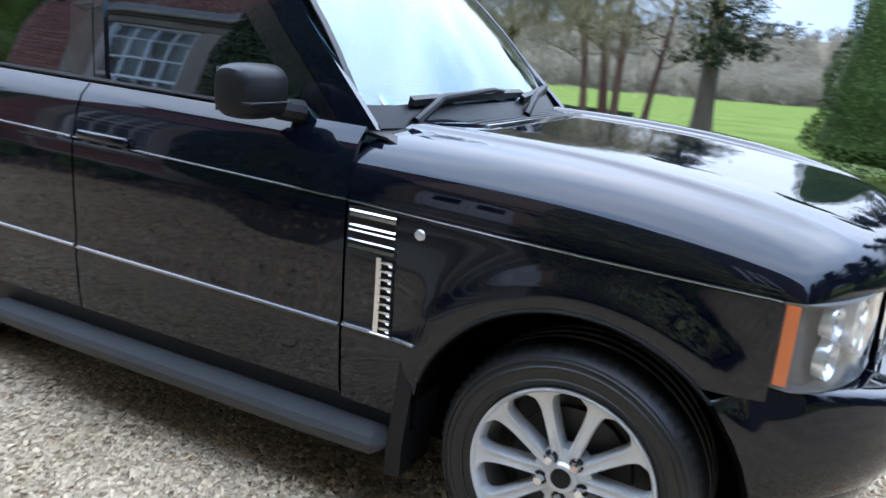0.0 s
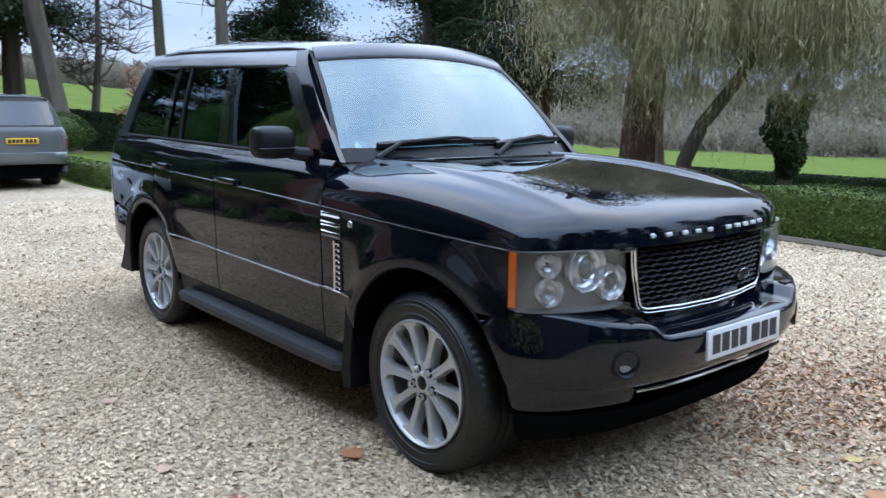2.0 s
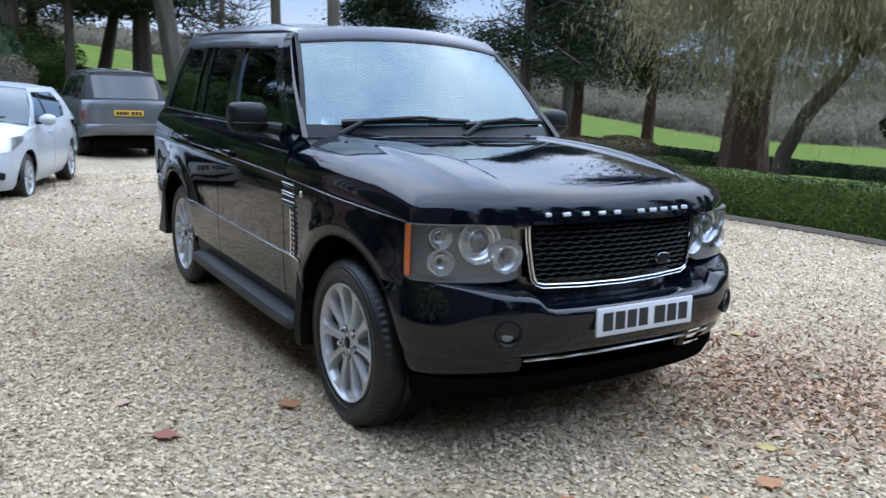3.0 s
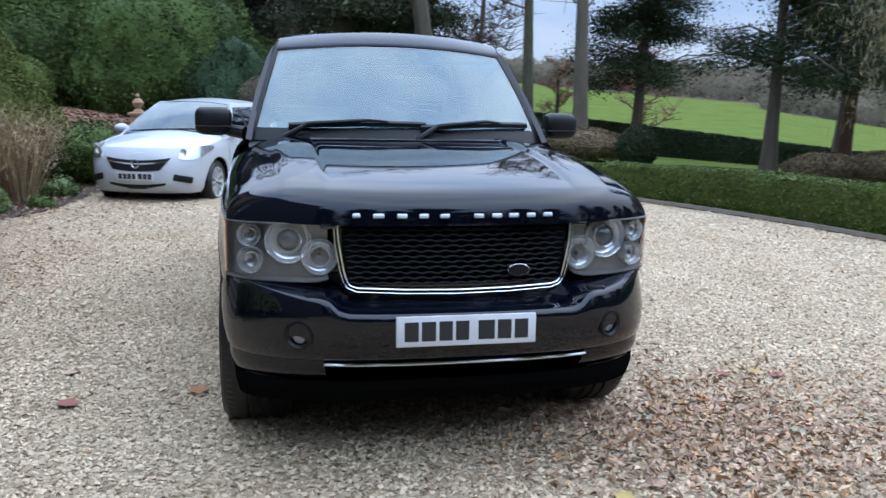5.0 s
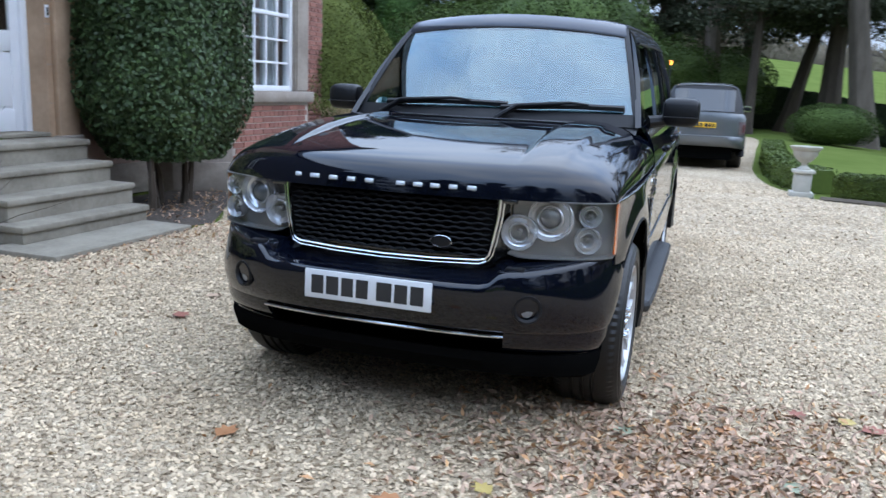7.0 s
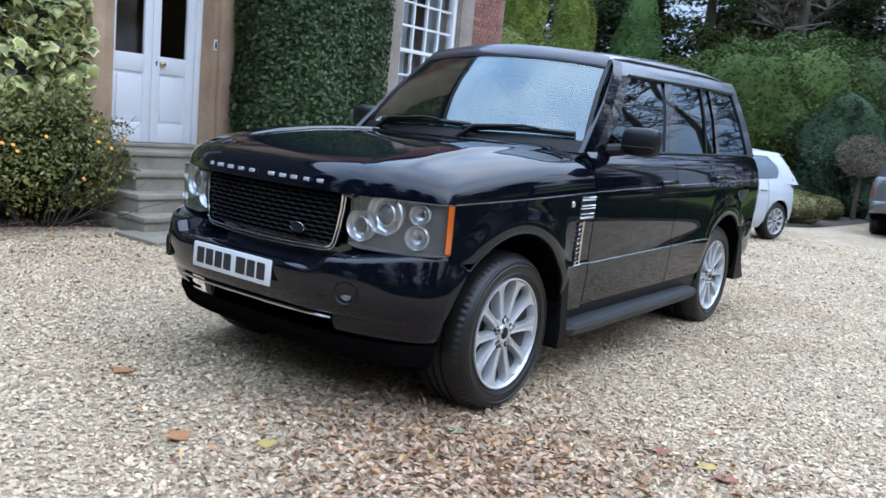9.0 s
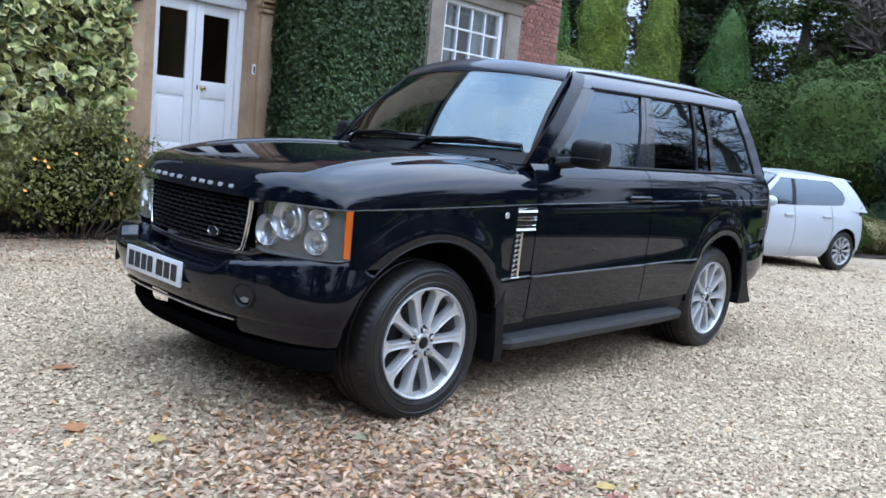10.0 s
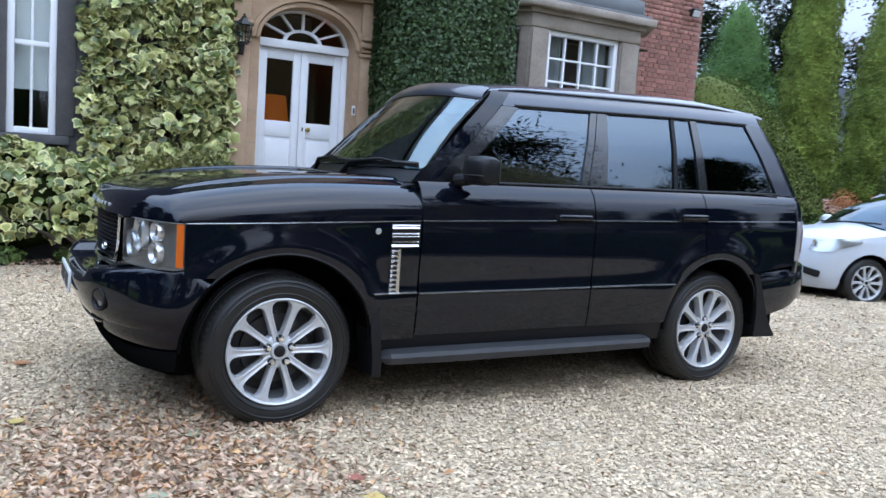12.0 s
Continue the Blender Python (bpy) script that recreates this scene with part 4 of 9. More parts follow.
    for z in (1.19, 1.30, 1.45, 1.60, 1.70, 1.735):
        xs, xf = ip(z, [1.19, 1.74], [-2.195, -1.885]), ip(z, [1.19, 1.74], [-2.49, -2.06])
        row = [(xs + (xf - xs) * max(math.cos(t), 0) ** 1.1, math.copysign(house_y(z) * abs(math.sin(t)) ** 0.55, t), z) for t in (math.pi / 2 * k / 16 for k in range(-16, 17))]
        rows.append(row)
    add("tailgate_frame", shell(rows, 0.02), None if paint is BLACK_PAINT else SATIN)
    def tail_x(y, z):
        xs, xf = ip(z, [1.19, 1.74], [-2.195, -1.885]), ip(z, [1.19, 1.74], [-2.49, -2.06])
        sn = min(abs(y) / house_y(z), 1.0) ** (1 / 0.55)
        return xs + (xf - xs) * math.sqrt(1 - sn * sn) ** 1.1
    add("rear_screen", shell([[(tail_x(y, z) - 0.008, y, z) for y in np.linspace(-0.62, 0.62, 15)] for z in (1.22, 1.40, 1.55, 1.67)], 0.006), REAR_TINT)
    rows = []
    for z, d in ((0.700, 0.10), (0.705, 0.02), (0.69, 0.0), (0.60, -0.004), (0.51, 0.02), (0.47, 0.08)):
        row = []
        for t in (math.pi / 2 * k / 20 for k in range(-20, 21)):
            x0 = ip(z, [0.47, 0.70], [1.90, 1.77])
            q = max(math.cos(t), 0) ** 0.62
            row.append((-(x0 + (2.60 - d - x0) * q), math.copysign((0.895 - d * 0.3) * abs(math.sin(t)) ** 0.36, t), z + (q - 0.8) * ip(z, [0.47, 0.70], [0.10, 0.062])))
        rows.append(row)
    add("rear_bumper", shell(rows, 0.014), sharp=50)
    if paint is not BLACK_PAINT:
        number_plate(car, pose(-2.535, 0, 0.93, 0, 0, 180), False, 0.56)

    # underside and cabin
    # black boxes, sized to keep daylight out from under the body
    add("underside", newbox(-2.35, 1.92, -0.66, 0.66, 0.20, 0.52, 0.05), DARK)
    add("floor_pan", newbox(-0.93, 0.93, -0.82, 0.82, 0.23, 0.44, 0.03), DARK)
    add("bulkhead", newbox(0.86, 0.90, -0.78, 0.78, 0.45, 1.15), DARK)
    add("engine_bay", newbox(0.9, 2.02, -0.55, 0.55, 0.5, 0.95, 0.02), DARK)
    add("cabin_floor", newbox(-2.3, 0.88, -0.80, 0.80, 0.45, 0.50), DASH)
    dash = bmesh.new()
    box(dash, 0.30, 0.80, -0.74, 0.74, 0.80, 1.10, 0.06, 3)
    add("dashboard", dash, DASH)
    for y in (0.36, -0.36):
        for x in (-0.30, -1.22):
            bm = bmesh.new()
            box(bm, x - 0.05, x + 0.45, y - 0.26, y + 0.26, 0.62, 0.78, 0.05, 3)
            s = add("seat", bm, SEAT, "pale leather seat")
            bm = bmesh.new()
            box(bm, -0.07, 0.07, -0.25, 0.25, 0.0, 0.60, 0.05, 3, Matrix.Translation((x - 0.06, y, 0.72)) @ Matrix.Rotation(radians(-14), 4, "Y"))
            part("seat_back", bm, SEAT, s)
            bm = bmesh.new()
            box(bm, -0.05, 0.05, -0.14, 0.14, 0.0, 0.19, 0.04, 3, Matrix.Translation((x - 0.22, y, 1.36)) @ Matrix.Rotation(radians(-8), 4, "Y"))
            part("headrest", bm, SEAT, s)
    bm = bmesh.new()
    m = Matrix.Translation((0.20, -0.37, 1.06)) @ Matrix.Rotation(radians(-65), 4, "Y")
    lathe(bm, [(0.185 + 0.014 * math.cos(a), 0.014 * math.sin(a)) for a in np.linspace(0, 2 * math.pi, 9)], 32, m)
    wheel_ob = add("steering_wheel", bm, DASH)
    part("steering_boss", newbox(-0.06, 0.06, -0.17, 0.17, -0.03, 0.0, 0.015, 2, m), DASH, wheel_ob)
    add("headliner", shell([[(x, y, 1.72 - 0.05 * (abs(y) / 0.6) ** 2) for y in np.linspace(-0.6, 0.6, 7)] for x in (0.20, -0.5, -1.9)], 0.01), LINER)
    bm = bmesh.new()
    box(bm, 0.215, 0.24, -0.12, 0.12, 1.60, 1.665, 0.012, 2)
    add("interior_mirror", bm, DASH)
    bm = bmesh.new()
    lathe(bm, [(0.0, 0.0), (0.036, 0.0)], 20, Matrix.Translation((0.690, -0.655, 1.255)) @ Matrix.Rotation(radians(48), 4, "Y"))
    add("screen_disc", bm, PLATE_WHITE)
    # the body stands nose-down by about one degree on its springs
    for ob in car.children_recursive:
        if ob.type != "MESH" or any(o.name.split(".")[0] in ("wheel", "number_plate") for o in (ob, ob.parent)):
            continue
        n = len(ob.data.vertices)
        co = np.empty(3 * n, np.float32)
        ob.data.vertices.foreach_get("co", co)
        co = co.reshape(-1, 3)
        w = np.clip((co[:, 2] - 0.28) / 0.30, 0.25, 1.0)
        if paint is BLACK_PAINT:
            co[:, 2] += w * np.clip(0.0324 - 0.0165 * co[:, 0], 0.0, None)
        co[:, 2] -= 0.024 * np.clip((co[:, 2] - 1.25) / 0.45, 0, 1) * np.clip((co[:, 0] + 1.2) / 1.4, 0, 1)
        ob.data.vertices.foreach_set("co", co.ravel())
        ob.data.update()
    return car


def mirror_mesh(sg):
    bm = bmesh.new()
    rows = []
    for y, k in ((0.900, 0.55), (0.908, 0.80), (0.930, 0.97), (0.99, 1.0), (1.04, 0.985), (1.068, 0.93), (1.084, 0.80), (1.091, 0.55)):
        row = []
        for i in range(20):
            a = 2 * math.pi * i / 20
            c, s = math.cos(a), math.sin(a)
            dx = 0.072 * math.copysign(abs(c) ** 0.7, c) * k
            dz = 0.080 * math.copysign(abs(s) ** 0.55, s) * k
            row.append((0.452 + dx + (0.0 if dx < 0 else -0.10 * max(0, (y - 1.0))), sg * y, 1.267 + dz))
        rows.append(row)
    g = grid(bm, rows, True)
    bm.faces.new(g[0]); bm.faces.new(g[-1])
    bmesh.ops.recalc_face_normals(bm, faces=bm.faces)
    return bm


def lamp_x(y):
    return 1.934 + 0.183 * (1 - (min(abs(y), 0.8625) / 0.8625) ** 4.6) ** 0.72


def headlight(car, sg):
    """A lamp unit with four round lamps behind a clear cover and an amber end."""
    ys = [0.485, 0.52, 0.56, 0.61, 0.66, 0.71, 0.75, 0.79, 0.815, 0.837, 0.852, 0.8605]
    zl = lambda y: ip(y, [0.485, 0.53, 0.87], [0.765, 0.752, 0.757])
    zh = lambda y: ip(y, [0.485, 0.87], [0.968, 0.962])
    back = [[(lamp_x(y) - 0.055, y, zl(y) + (zh(y) - zl(y)) * k / 4) for y in ys] for k in range(5)]
    lamp = part("headlight", shell(mirror_rows(back, sg), 0.01), LAMP_GREY, car, "clear headlight with round lamps and an amber end")
    rim = [[(lamp_x(y) - d, y, z(y) + e) for y in ys] for d, z, e in ((0.055, zl, 0), (0.002, zl, -0.003))]
    part("lamp_rim", shell(mirror_rows(rim, sg), 0.004), LAMP_GREY, lamp)
    rim = [[(lamp_x(y) - d, y, z(y) + e) for y in ys] for d, z, e in ((0.055, zh, 0), (0.002, zh, 0.003))]
    part("lamp_rim", shell(mirror_rows(rim, sg), 0.004), LAMP_GREY, lamp)
    cover = [[(lamp_x(y), y, zl(y) + (zh(y) - zl(y)) * k / 4) for y in ys] for k in range(5)]
    part("lens_cover", shell(mirror_rows(cover, sg), 0.004), LENS, lamp)
    part("amber_lens", shell(mirror_rows([[(1.932, 0.8615, z), (1.917, 0.8645, z), (1.901, 0.8670, z)] for z in (0.762, 0.86, 0.958)], sg), 0.005), AMBER, lamp)
    for y, z, r, big in ((0.628, 0.898, 0.084, 2), (0.515, 0.838, 0.067, 1), (0.770, 0.915, 0.0435, 0), (0.766, 0.820, 0.050, 0)):
        m = Matrix.Translation((lamp_x(y) - (0.040 if big else 0.032), sg * y, z)) @ Matrix.Rotation(radians(sg * (6 if big else 16)), 4, "Z") @ Matrix.Rotation(radians(90), 4, "Y")
        bm = bmesh.new()
        lathe(bm, [(r * 1.06, -0.012), (r * 1.06, 0.010), (r, 0.016), (r * 0.93, 0.010), (r * 0.86, -0.004), (r * 0.62, -0.016), (r * 0.60, 0.006), (r * 0.54, 0.010), (r * 0.48, 0.004)], 32, m)
        ring = part("lamp_ring", bm, REFLECTOR, lamp)
        bm = bmesh.new()
        if big == 2:
            lathe(bm, [(0.0, 0.016), (r * 0.25, 0.013), (r * 0.42, 0.004), (r * 0.48, -0.006)], 24, m)
            part("projector_lens", bm, DARK_LENS, ring)
        else:
            lathe(bm, [(0.0, -0.020), (r * 0.5, -0.016), (r * 0.85, -0.002)], 24, m)
            part("reflector_bowl", bm, REFLECTOR, ring)
            bm = bmesh.new()
            lathe(bm, [(0.0, 0.012), (r * 0.16, 0.010), (r * 0.2, -0.02)], 12, m)
            part("bulb_cap", bm, LAMP_GREY, ring)
    return lamp


DASH_BLACK = mat("matt_black", (0.004, 0.004, 0.005), (0.007, 0.007, 0.008), rough=0.5, scale=10, spec=0.2)
BRIGHT_METAL = mat("bright_metal", (0.58, 0.58, 0.59), (0.66, 0.66, 0.67), rough=0.22, metal=1.0)
VENT_CHROME = mat("vent_chrome", (0.60, 0.59, 0.59), (0.68, 0.67, 0.67), rough=0.16, metal=1.0)
CHROME_DULL = mat("bright_line", (0.48, 0.50, 0.52), (0.55, 0.57, 0.59), rough=0.3, metal=0.5)
GLOSS_BLACK = mat("gloss_black_trim", (0.004, 0.004, 0.005), (0.006, 0.006, 0.007), rough=0.2, coat=1.0)
FOG_GLASS = mat("fog_glass", (0.13, 0.135, 0.14), (0.18, 0.185, 0.19), rough=0.15, coat=1.0)
DARK_LENS = mat("projector_glass", (0.05, 0.055, 0.06), (0.08, 0.085, 0.09), rough=0.05, coat=1.0)

big_car(BLACK_PAINT, "glossy black large estate car with silver ten-spoke wheels", pose(0, 0, 0))

big_car(GREY_PAINT, "silver-grey large estate car parked with its tail to the drive", pose(-15.37, 0.83, -0.10, 0, 0, 181))


# ---------------------------------------------------------------- materials of the house
BRICK = mat("brick_face", (0.215, 0.082, 0.061), (0.325, 0.155, 0.120), rough=0.85, scale=5, bump=0.003, bscale=70, piece=0.28)
BRICK_JOINED = mat("brick_joined", (0.215, 0.082, 0.061), (0.325, 0.155, 0.120), rough=0.85, scale=5, bump=0.003, bscale=70, island=0.28)
RED_MORTAR = mat("reddish_mortar", (0.22, 0.145, 0.120), (0.31, 0.22, 0.185), rough=0.95, scale=9, bump=0.002, bscale=120)
MORTAR = mat("lime_mortar", (0.40, 0.35, 0.31), (0.52, 0.47, 0.42), rough=0.95, scale=9, bump=0.002, bscale=120)
SANDSTONE = mat("buff_sandstone", (0.30, 0.19, 0.115), (0.48, 0.335, 0.22), rough=0.85, scale=2.4, bump=0.003, bscale=60)
GREYSTONE = mat("weathered_stone", (0.19, 0.155, 0.13), (0.37, 0.32, 0.27), rough=0.9, scale=2.6, bump=0.003, bscale=60)
DARKSTONE = mat("dark_stone", (0.055, 0.052, 0.055), (0.10, 0.095, 0.095), rough=0.85, scale=4, bump=0.002, bscale=60)
STEP_STONE = mat("step_stone", (0.15, 0.128, 0.096), (0.29, 0.26, 0.205), rough=0.9, scale=3, bump=0.003, bscale=50)
WHITE_WOOD = mat("white_gloss_wood", (0.74, 0.755, 0.785), (0.79, 0.80, 0.82), rough=0.35, scale=5, bump=0.0006, bscale=40)
IRON = mat("black_iron", (0.012, 0.012, 0.012), (0.02, 0.02, 0.02), rough=0.5)
BRASS = mat("brass", (0.70, 0.55, 0.28), (0.78, 0.62, 0.34), rough=0.25, metal=1.0)
LEAD = mat("lead_sheet", (0.10, 0.105, 0.11), (0.16, 0.165, 0.17), rough=0.6, scale=4)
# very dark wall colour; the dimness of the rooms is put into it
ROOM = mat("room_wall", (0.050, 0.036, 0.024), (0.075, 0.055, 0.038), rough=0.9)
CURTAIN = mat("curtain_cloth", (0.42, 0.42, 0.42), (0.50, 0.50, 0.50), rough=0.9, scale=12)
BLIND = mat("window_blind", (0.62, 0.62, 0.60), (0.68, 0.68, 0.66), rough=0.9)
SOIL = mat("bed_soil", (0.030, 0.022, 0.016), (0.075, 0.055, 0.040), rough=0.95, scale=3, bump=0.02, bscale=30)

WALL_Y, STONE_Y, BRICK_Y, BEND_Y, BAY_Y, DOOR_Y = -5.08, -5.0, -5.20, -4.94, -4.37, -5.25
HT = 6.8


def structure(name, bm, material, label, category):
    return solid(name, bm, material, label, category, kind="structure")


# main walls, with openings for the door and the narrow sash window
bm = bmesh.new()
for x0, x1, z0, z1 in ((2.585, 9.0, 0, HT), (2.115, 2.585, 0, 1.31), (2.115, 2.585, 3.62, HT), (0.30, 2.115, 0, HT)):
    box(bm, x0, x1, WALL_Y - 0.40, WALL_Y, z0, z1)
structure("wall_ivy", bm, DARKSTONE, "dark stone wall behind the ivy", "wall")
bm = bmesh.new()
box(bm, 0.30, -0.035, STONE_Y - 0.42, STONE_Y, 0, 2.66)
box(bm, -1.235, -1.56, STONE_Y - 0.42, STONE_Y, 0, 2.66)
cx, ar, br, zs = -0.635, 0.60, 0.42, 2.66
pts = [(cx - ar * math.cos(a), zs + br * math.sin(a)) for a in np.linspace(0, math.pi, 25)]
top = 4.6
rows_f, rows_b = [], []
for (x, z) in pts:
    rows_f.append([(x, STONE_Y, z), (x, STONE_Y, top)])
    rows_b.append([(x, STONE_Y - 0.42, z), (x, STONE_Y - 0.42, top)])
grid(bm, rows_f)
grid(bm, rows_b)
grid(bm, [[(x, STONE_Y, z), (x, STONE_Y - 0.42, z)] for x, z in pts])
box(bm, 0.30, -0.035, STONE_Y - 0.42, STONE_Y, 2.66, top)
box(bm, -1.235, -1.56, STONE_Y - 0.42, STONE_Y, 2.66, top)
bmesh.ops.recalc_face_normals(bm, faces=bm.faces)
porch = structure("wall_porch", bm, SANDSTONE, "buff sandstone door surround with an arch", "wall")
structure("wall_porch_upper", newbox(-1.56, 0.30, STONE_Y - 0.40, STONE_Y - 0.02, top, HT), SANDSTONE, "plain stone wall above the door", "wall")
# arch moulding and pilasters
for r0, r1, d in ((1.0, 1.10, 0.035), (1.10, 1.20, 0.06)):
    bm = bmesh.new()
    rows = []
    for a in np.linspace(0, math.pi, 33):
        c, s = math.cos(a), math.sin(a)
        rows.append([(cx - ar * r * c, STONE_Y + e, zs + (br + ar * (r - 1)) * s) for r, e in ((r0, 0.0), (r0 + 0.01, d), (r1 - 0.01, d), (r1, 0.0))])
    grid(bm, rows)
    bmesh.ops.recalc_face_normals(bm, faces=bm.faces)
    part("arch_moulding", bm, SANDSTONE, porch)
for x0, x1 in ((0.30, 0.10), (-1.30, -1.56)):
    part("pilaster", newbox(min(x0, x1), max(x0, x1), STONE_Y, STONE_Y + 0.07, 0.72, 2.58, 0.012), SANDSTONE, porch)
    part("pilaster_base", newbox(min(x0, x1) - 0.02, max(x0, x1) + 0.02, STONE_Y, STONE_Y + 0.11, 0.42, 0.74, 0.015), GREYSTONE, porch)
    for z, h, d in ((2.58, 0.05, 0.10), (2.64, 0.05, 0.075), (2.70, 0.07, 0.12), (2.78, 0.05, 0.16)):
        part("capital_band", newbox(min(x0, x1) - (0.02 if d > 0.09 else 0), max(x0, x1) + (0.02 if d > 0.09 else 0), STONE_Y, STONE_Y + d, z, z + h - 0.008, 0.012), SANDSTONE, porch)
    part("entablature_block", newbox(min(x0, x1), max(x0, x1), STONE_Y, STONE_Y + 0.07, 2.84, 3.30, 0.012), SANDSTONE, porch)
part("cornice", newbox(-1.62, 0.36, STONE_Y, STONE_Y + 0.20, 3.32, 3.42, 0.02), SANDSTONE, porch)
part("cornice", newbox(-1.60, 0.34, STONE_Y, STONE_Y + 0.12, 3.24, 3.32, 0.02), SANDSTONE, porch)
# soldier joints of the ashlar, cut as thin dark grooves between stones
for z in (1.05, 1.42, 1.80, 2.18):
    part("ashlar_joint", newbox(-1.30, -1.236, STONE_Y - 0.004, STONE_Y + 0.0012, z, z + 0.006), GREYSTONE, porch)
    part("ashlar_joint", newbox(-0.034, 0.10, STONE_Y - 0.004, STONE_Y + 0.0012, z, z + 0.006), GREYSTONE, porch)

# front door
door = tagged(new("door_1"), "white panelled double door with dark glass and a brass knob", "door", kind="structure")
part("door_frame", newbox(-1.235, -1.165, DOOR_Y - 0.06, DOOR_Y + 0.04, 0.76, 2.62, 0.008), WHITE_WOOD, door)
part("door_frame", newbox(-0.105, -0.035, DOOR_Y - 0.06, DOOR_Y + 0.04, 0.76, 2.62, 0.008), WHITE_WOOD, door)
part("transom", newbox(-1.235, -0.035, DOOR_Y - 0.06, DOOR_Y + 0.07, 2.60, 2.70, 0.012), WHITE_WOOD, door)
for x0, x1 in ((-0.632, -0.108), (-1.162, -0.638)):
    leaf = part("door_leaf", newbox(x0, x0 + 0.095, DOOR_Y - 0.045, DOOR_Y, 0.775, 2.595, 0.004), WHITE_WOOD, door)
    part("stile", newbox(x1 - 0.095, x1, DOOR_Y - 0.045, DOOR_Y, 0.775, 2.595, 0.004), WHITE_WOOD, leaf)
    for z0, z1 in ((0.775, 0.98), (1.53, 1.72), (2.47, 2.595)):
        part("rail", newbox(x0 + 0.095, x1 - 0.095, DOOR_Y - 0.045, DOOR_Y - 0.001, z0, z1, 0.004), WHITE_WOOD, leaf)
    part("lower_panel", newbox(x0 + 0.08, x1 - 0.08, DOOR_Y - 0.035, DOOR_Y - 0.018, 0.96, 1.55, 0.004), WHITE_WOOD, leaf)
    part("panel_bead", newbox(x0 + 0.12, x1 - 0.12, DOOR_Y - 0.02, DOOR_Y - 0.006, 1.01, 1.49, 0.008), WHITE_WOOD, leaf)
    part("door_glass", newbox(x0 + 0.09, x1 - 0.09, DOOR_Y - 0.028, DOOR_Y - 0.022, 1.71, 2.48), CLEAR, leaf)
bm = bmesh.new()
lathe(bm, [(0.0, 0.062), (0.016, 0.060), (0.027, 0.048), (0.028, 0.036), (0.012, 0.022), (0.011, 0.008), (0.028, 0.005), (0.030, 0.0)], 20, Matrix.Translation((-0.755, DOOR_Y, 1.635)) @ Matrix.Rotation(radians(-90), 4, "X"))
part("door_knob", bm, BRASS, door)
part("keyhole", newbox(-0.70, -0.682, DOOR_Y - 0.001, DOOR_Y + 0.005, 1.615, 1.665, 0.002), IRON, door)
part("threshold", newbox(-1.235, -0.035, DOOR_Y - 0.05, STONE_Y + 0.02, 0.735, 0.772, 0.008), STEP_STONE, door)
# fanlight
fan = tagged(new("fanlight"), "white arched fanlight with radiating bars over the door", "window", kind="structure")
FZ = 2.70


def fan_pt(r, a, dy=0.0):
    return (cx - ar * r * math.cos(a), DOOR_Y + dy, FZ - 0.01 + (br - 0.03) * r * math.sin(a))


bm = bmesh.new()
g = grid(bm, [[fan_pt(0.93, a, d) for d in (-0.04, 0.03)] + [fan_pt(1.0, a, d) for d in (0.03, -0.04)] for a in np.linspace(0, math.pi, 33)], True)
bmesh.ops.recalc_face_normals(bm, faces=bm.faces)
part("fan_frame", bm, WHITE_WOOD, fan)
bm = bmesh.new()
grid(bm, [[fan_pt(0.34, a, d) for d in (-0.03, 0.02)] + [fan_pt(0.42, a, d) for d in (0.02, -0.03)] for a in np.linspace(0, math.pi, 25)], True)
bmesh.ops.recalc_face_normals(bm, faces=bm.faces)
part("fan_hub", bm, WHITE_WOOD, fan)
for k in range(1, 6):
    a = math.pi * k / 6
    p, q = Vector(fan_pt(0.40, a)), Vector(fan_pt(0.95, a))
    d = (q - p).normalized()
    n = d.cross(Vector((0, 1, 0))) * 0.014
    bm = bmesh.new()
    grid(bm, [[u + n + Vector((0, -0.03, 0)), u + n + Vector((0, 0.02, 0)), u - n + Vector((0, 0.02, 0)), u - n + Vector((0, -0.03, 0))] for u in (p, q)], True)
    part("fan_bar", bm, WHITE_WOOD, fan)
bm = bmesh.new()
f = bm.faces.new([bm.verts.new(fan_pt(0.95, a, -0.02)) for a in np.linspace(0, math.pi, 25)])
part("fan_glass", bm, CLEAR, fan)
# hall behind the door, with a warm lamp
bm = bmesh.new()
box(bm, -1.9, 0.6, -8.6, -5.46, 0.70, 3.6)
bmesh.ops.delete(bm, geom=[f for f in bm.faces if f.calc_center_median().y > -5.5], context="FACES")
bmesh.ops.reverse_faces(bm, faces=bm.faces)
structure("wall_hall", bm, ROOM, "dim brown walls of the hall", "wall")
hall = new("hall_lamp", bpy.data.lights.new("hall_lamp", "POINT"))
hall.data.energy, hall.data.color, hall.data.shadow_soft_size = 7.0, (1.0, 0.46, 0.12), 0.10
hall.location = (-1.02, -7.6, 1.95)
shade = thing("table_lamp", "warm glowing lamp in the hall behind the door glass", "lamp")
bm = bmesh.new()
lathe(bm, [(0.17, 2.20), (0.25, 1.68)], 24, Matrix.Translation((-1.02, -7.6, 0)))
part("lamp_shade", bm, glow("lamp_shade_glow", (1.0, 0.26, 0.03), 0.13), shade)
bm = bmesh.new()
lathe(bm, [(0.0, 1.52), (0.09, 1.52), (0.07, 1.56), (0.04, 1.70), (0.015, 1.78), (0.012, 1.95)], 20, Matrix.Translation((-1.02, -7.6, 0)))
part("lamp_base", bm, BRASS, shade)
part("hall_table", newbox(-1.30, -0.76, -7.86, -7.34, 1.47, 1.515, 0.01), ROOM, shade)
part("table_leg", newbox(-1.08, -0.96, -7.66, -7.54, 0.71, 1.47, 0.01), ROOM, shade)

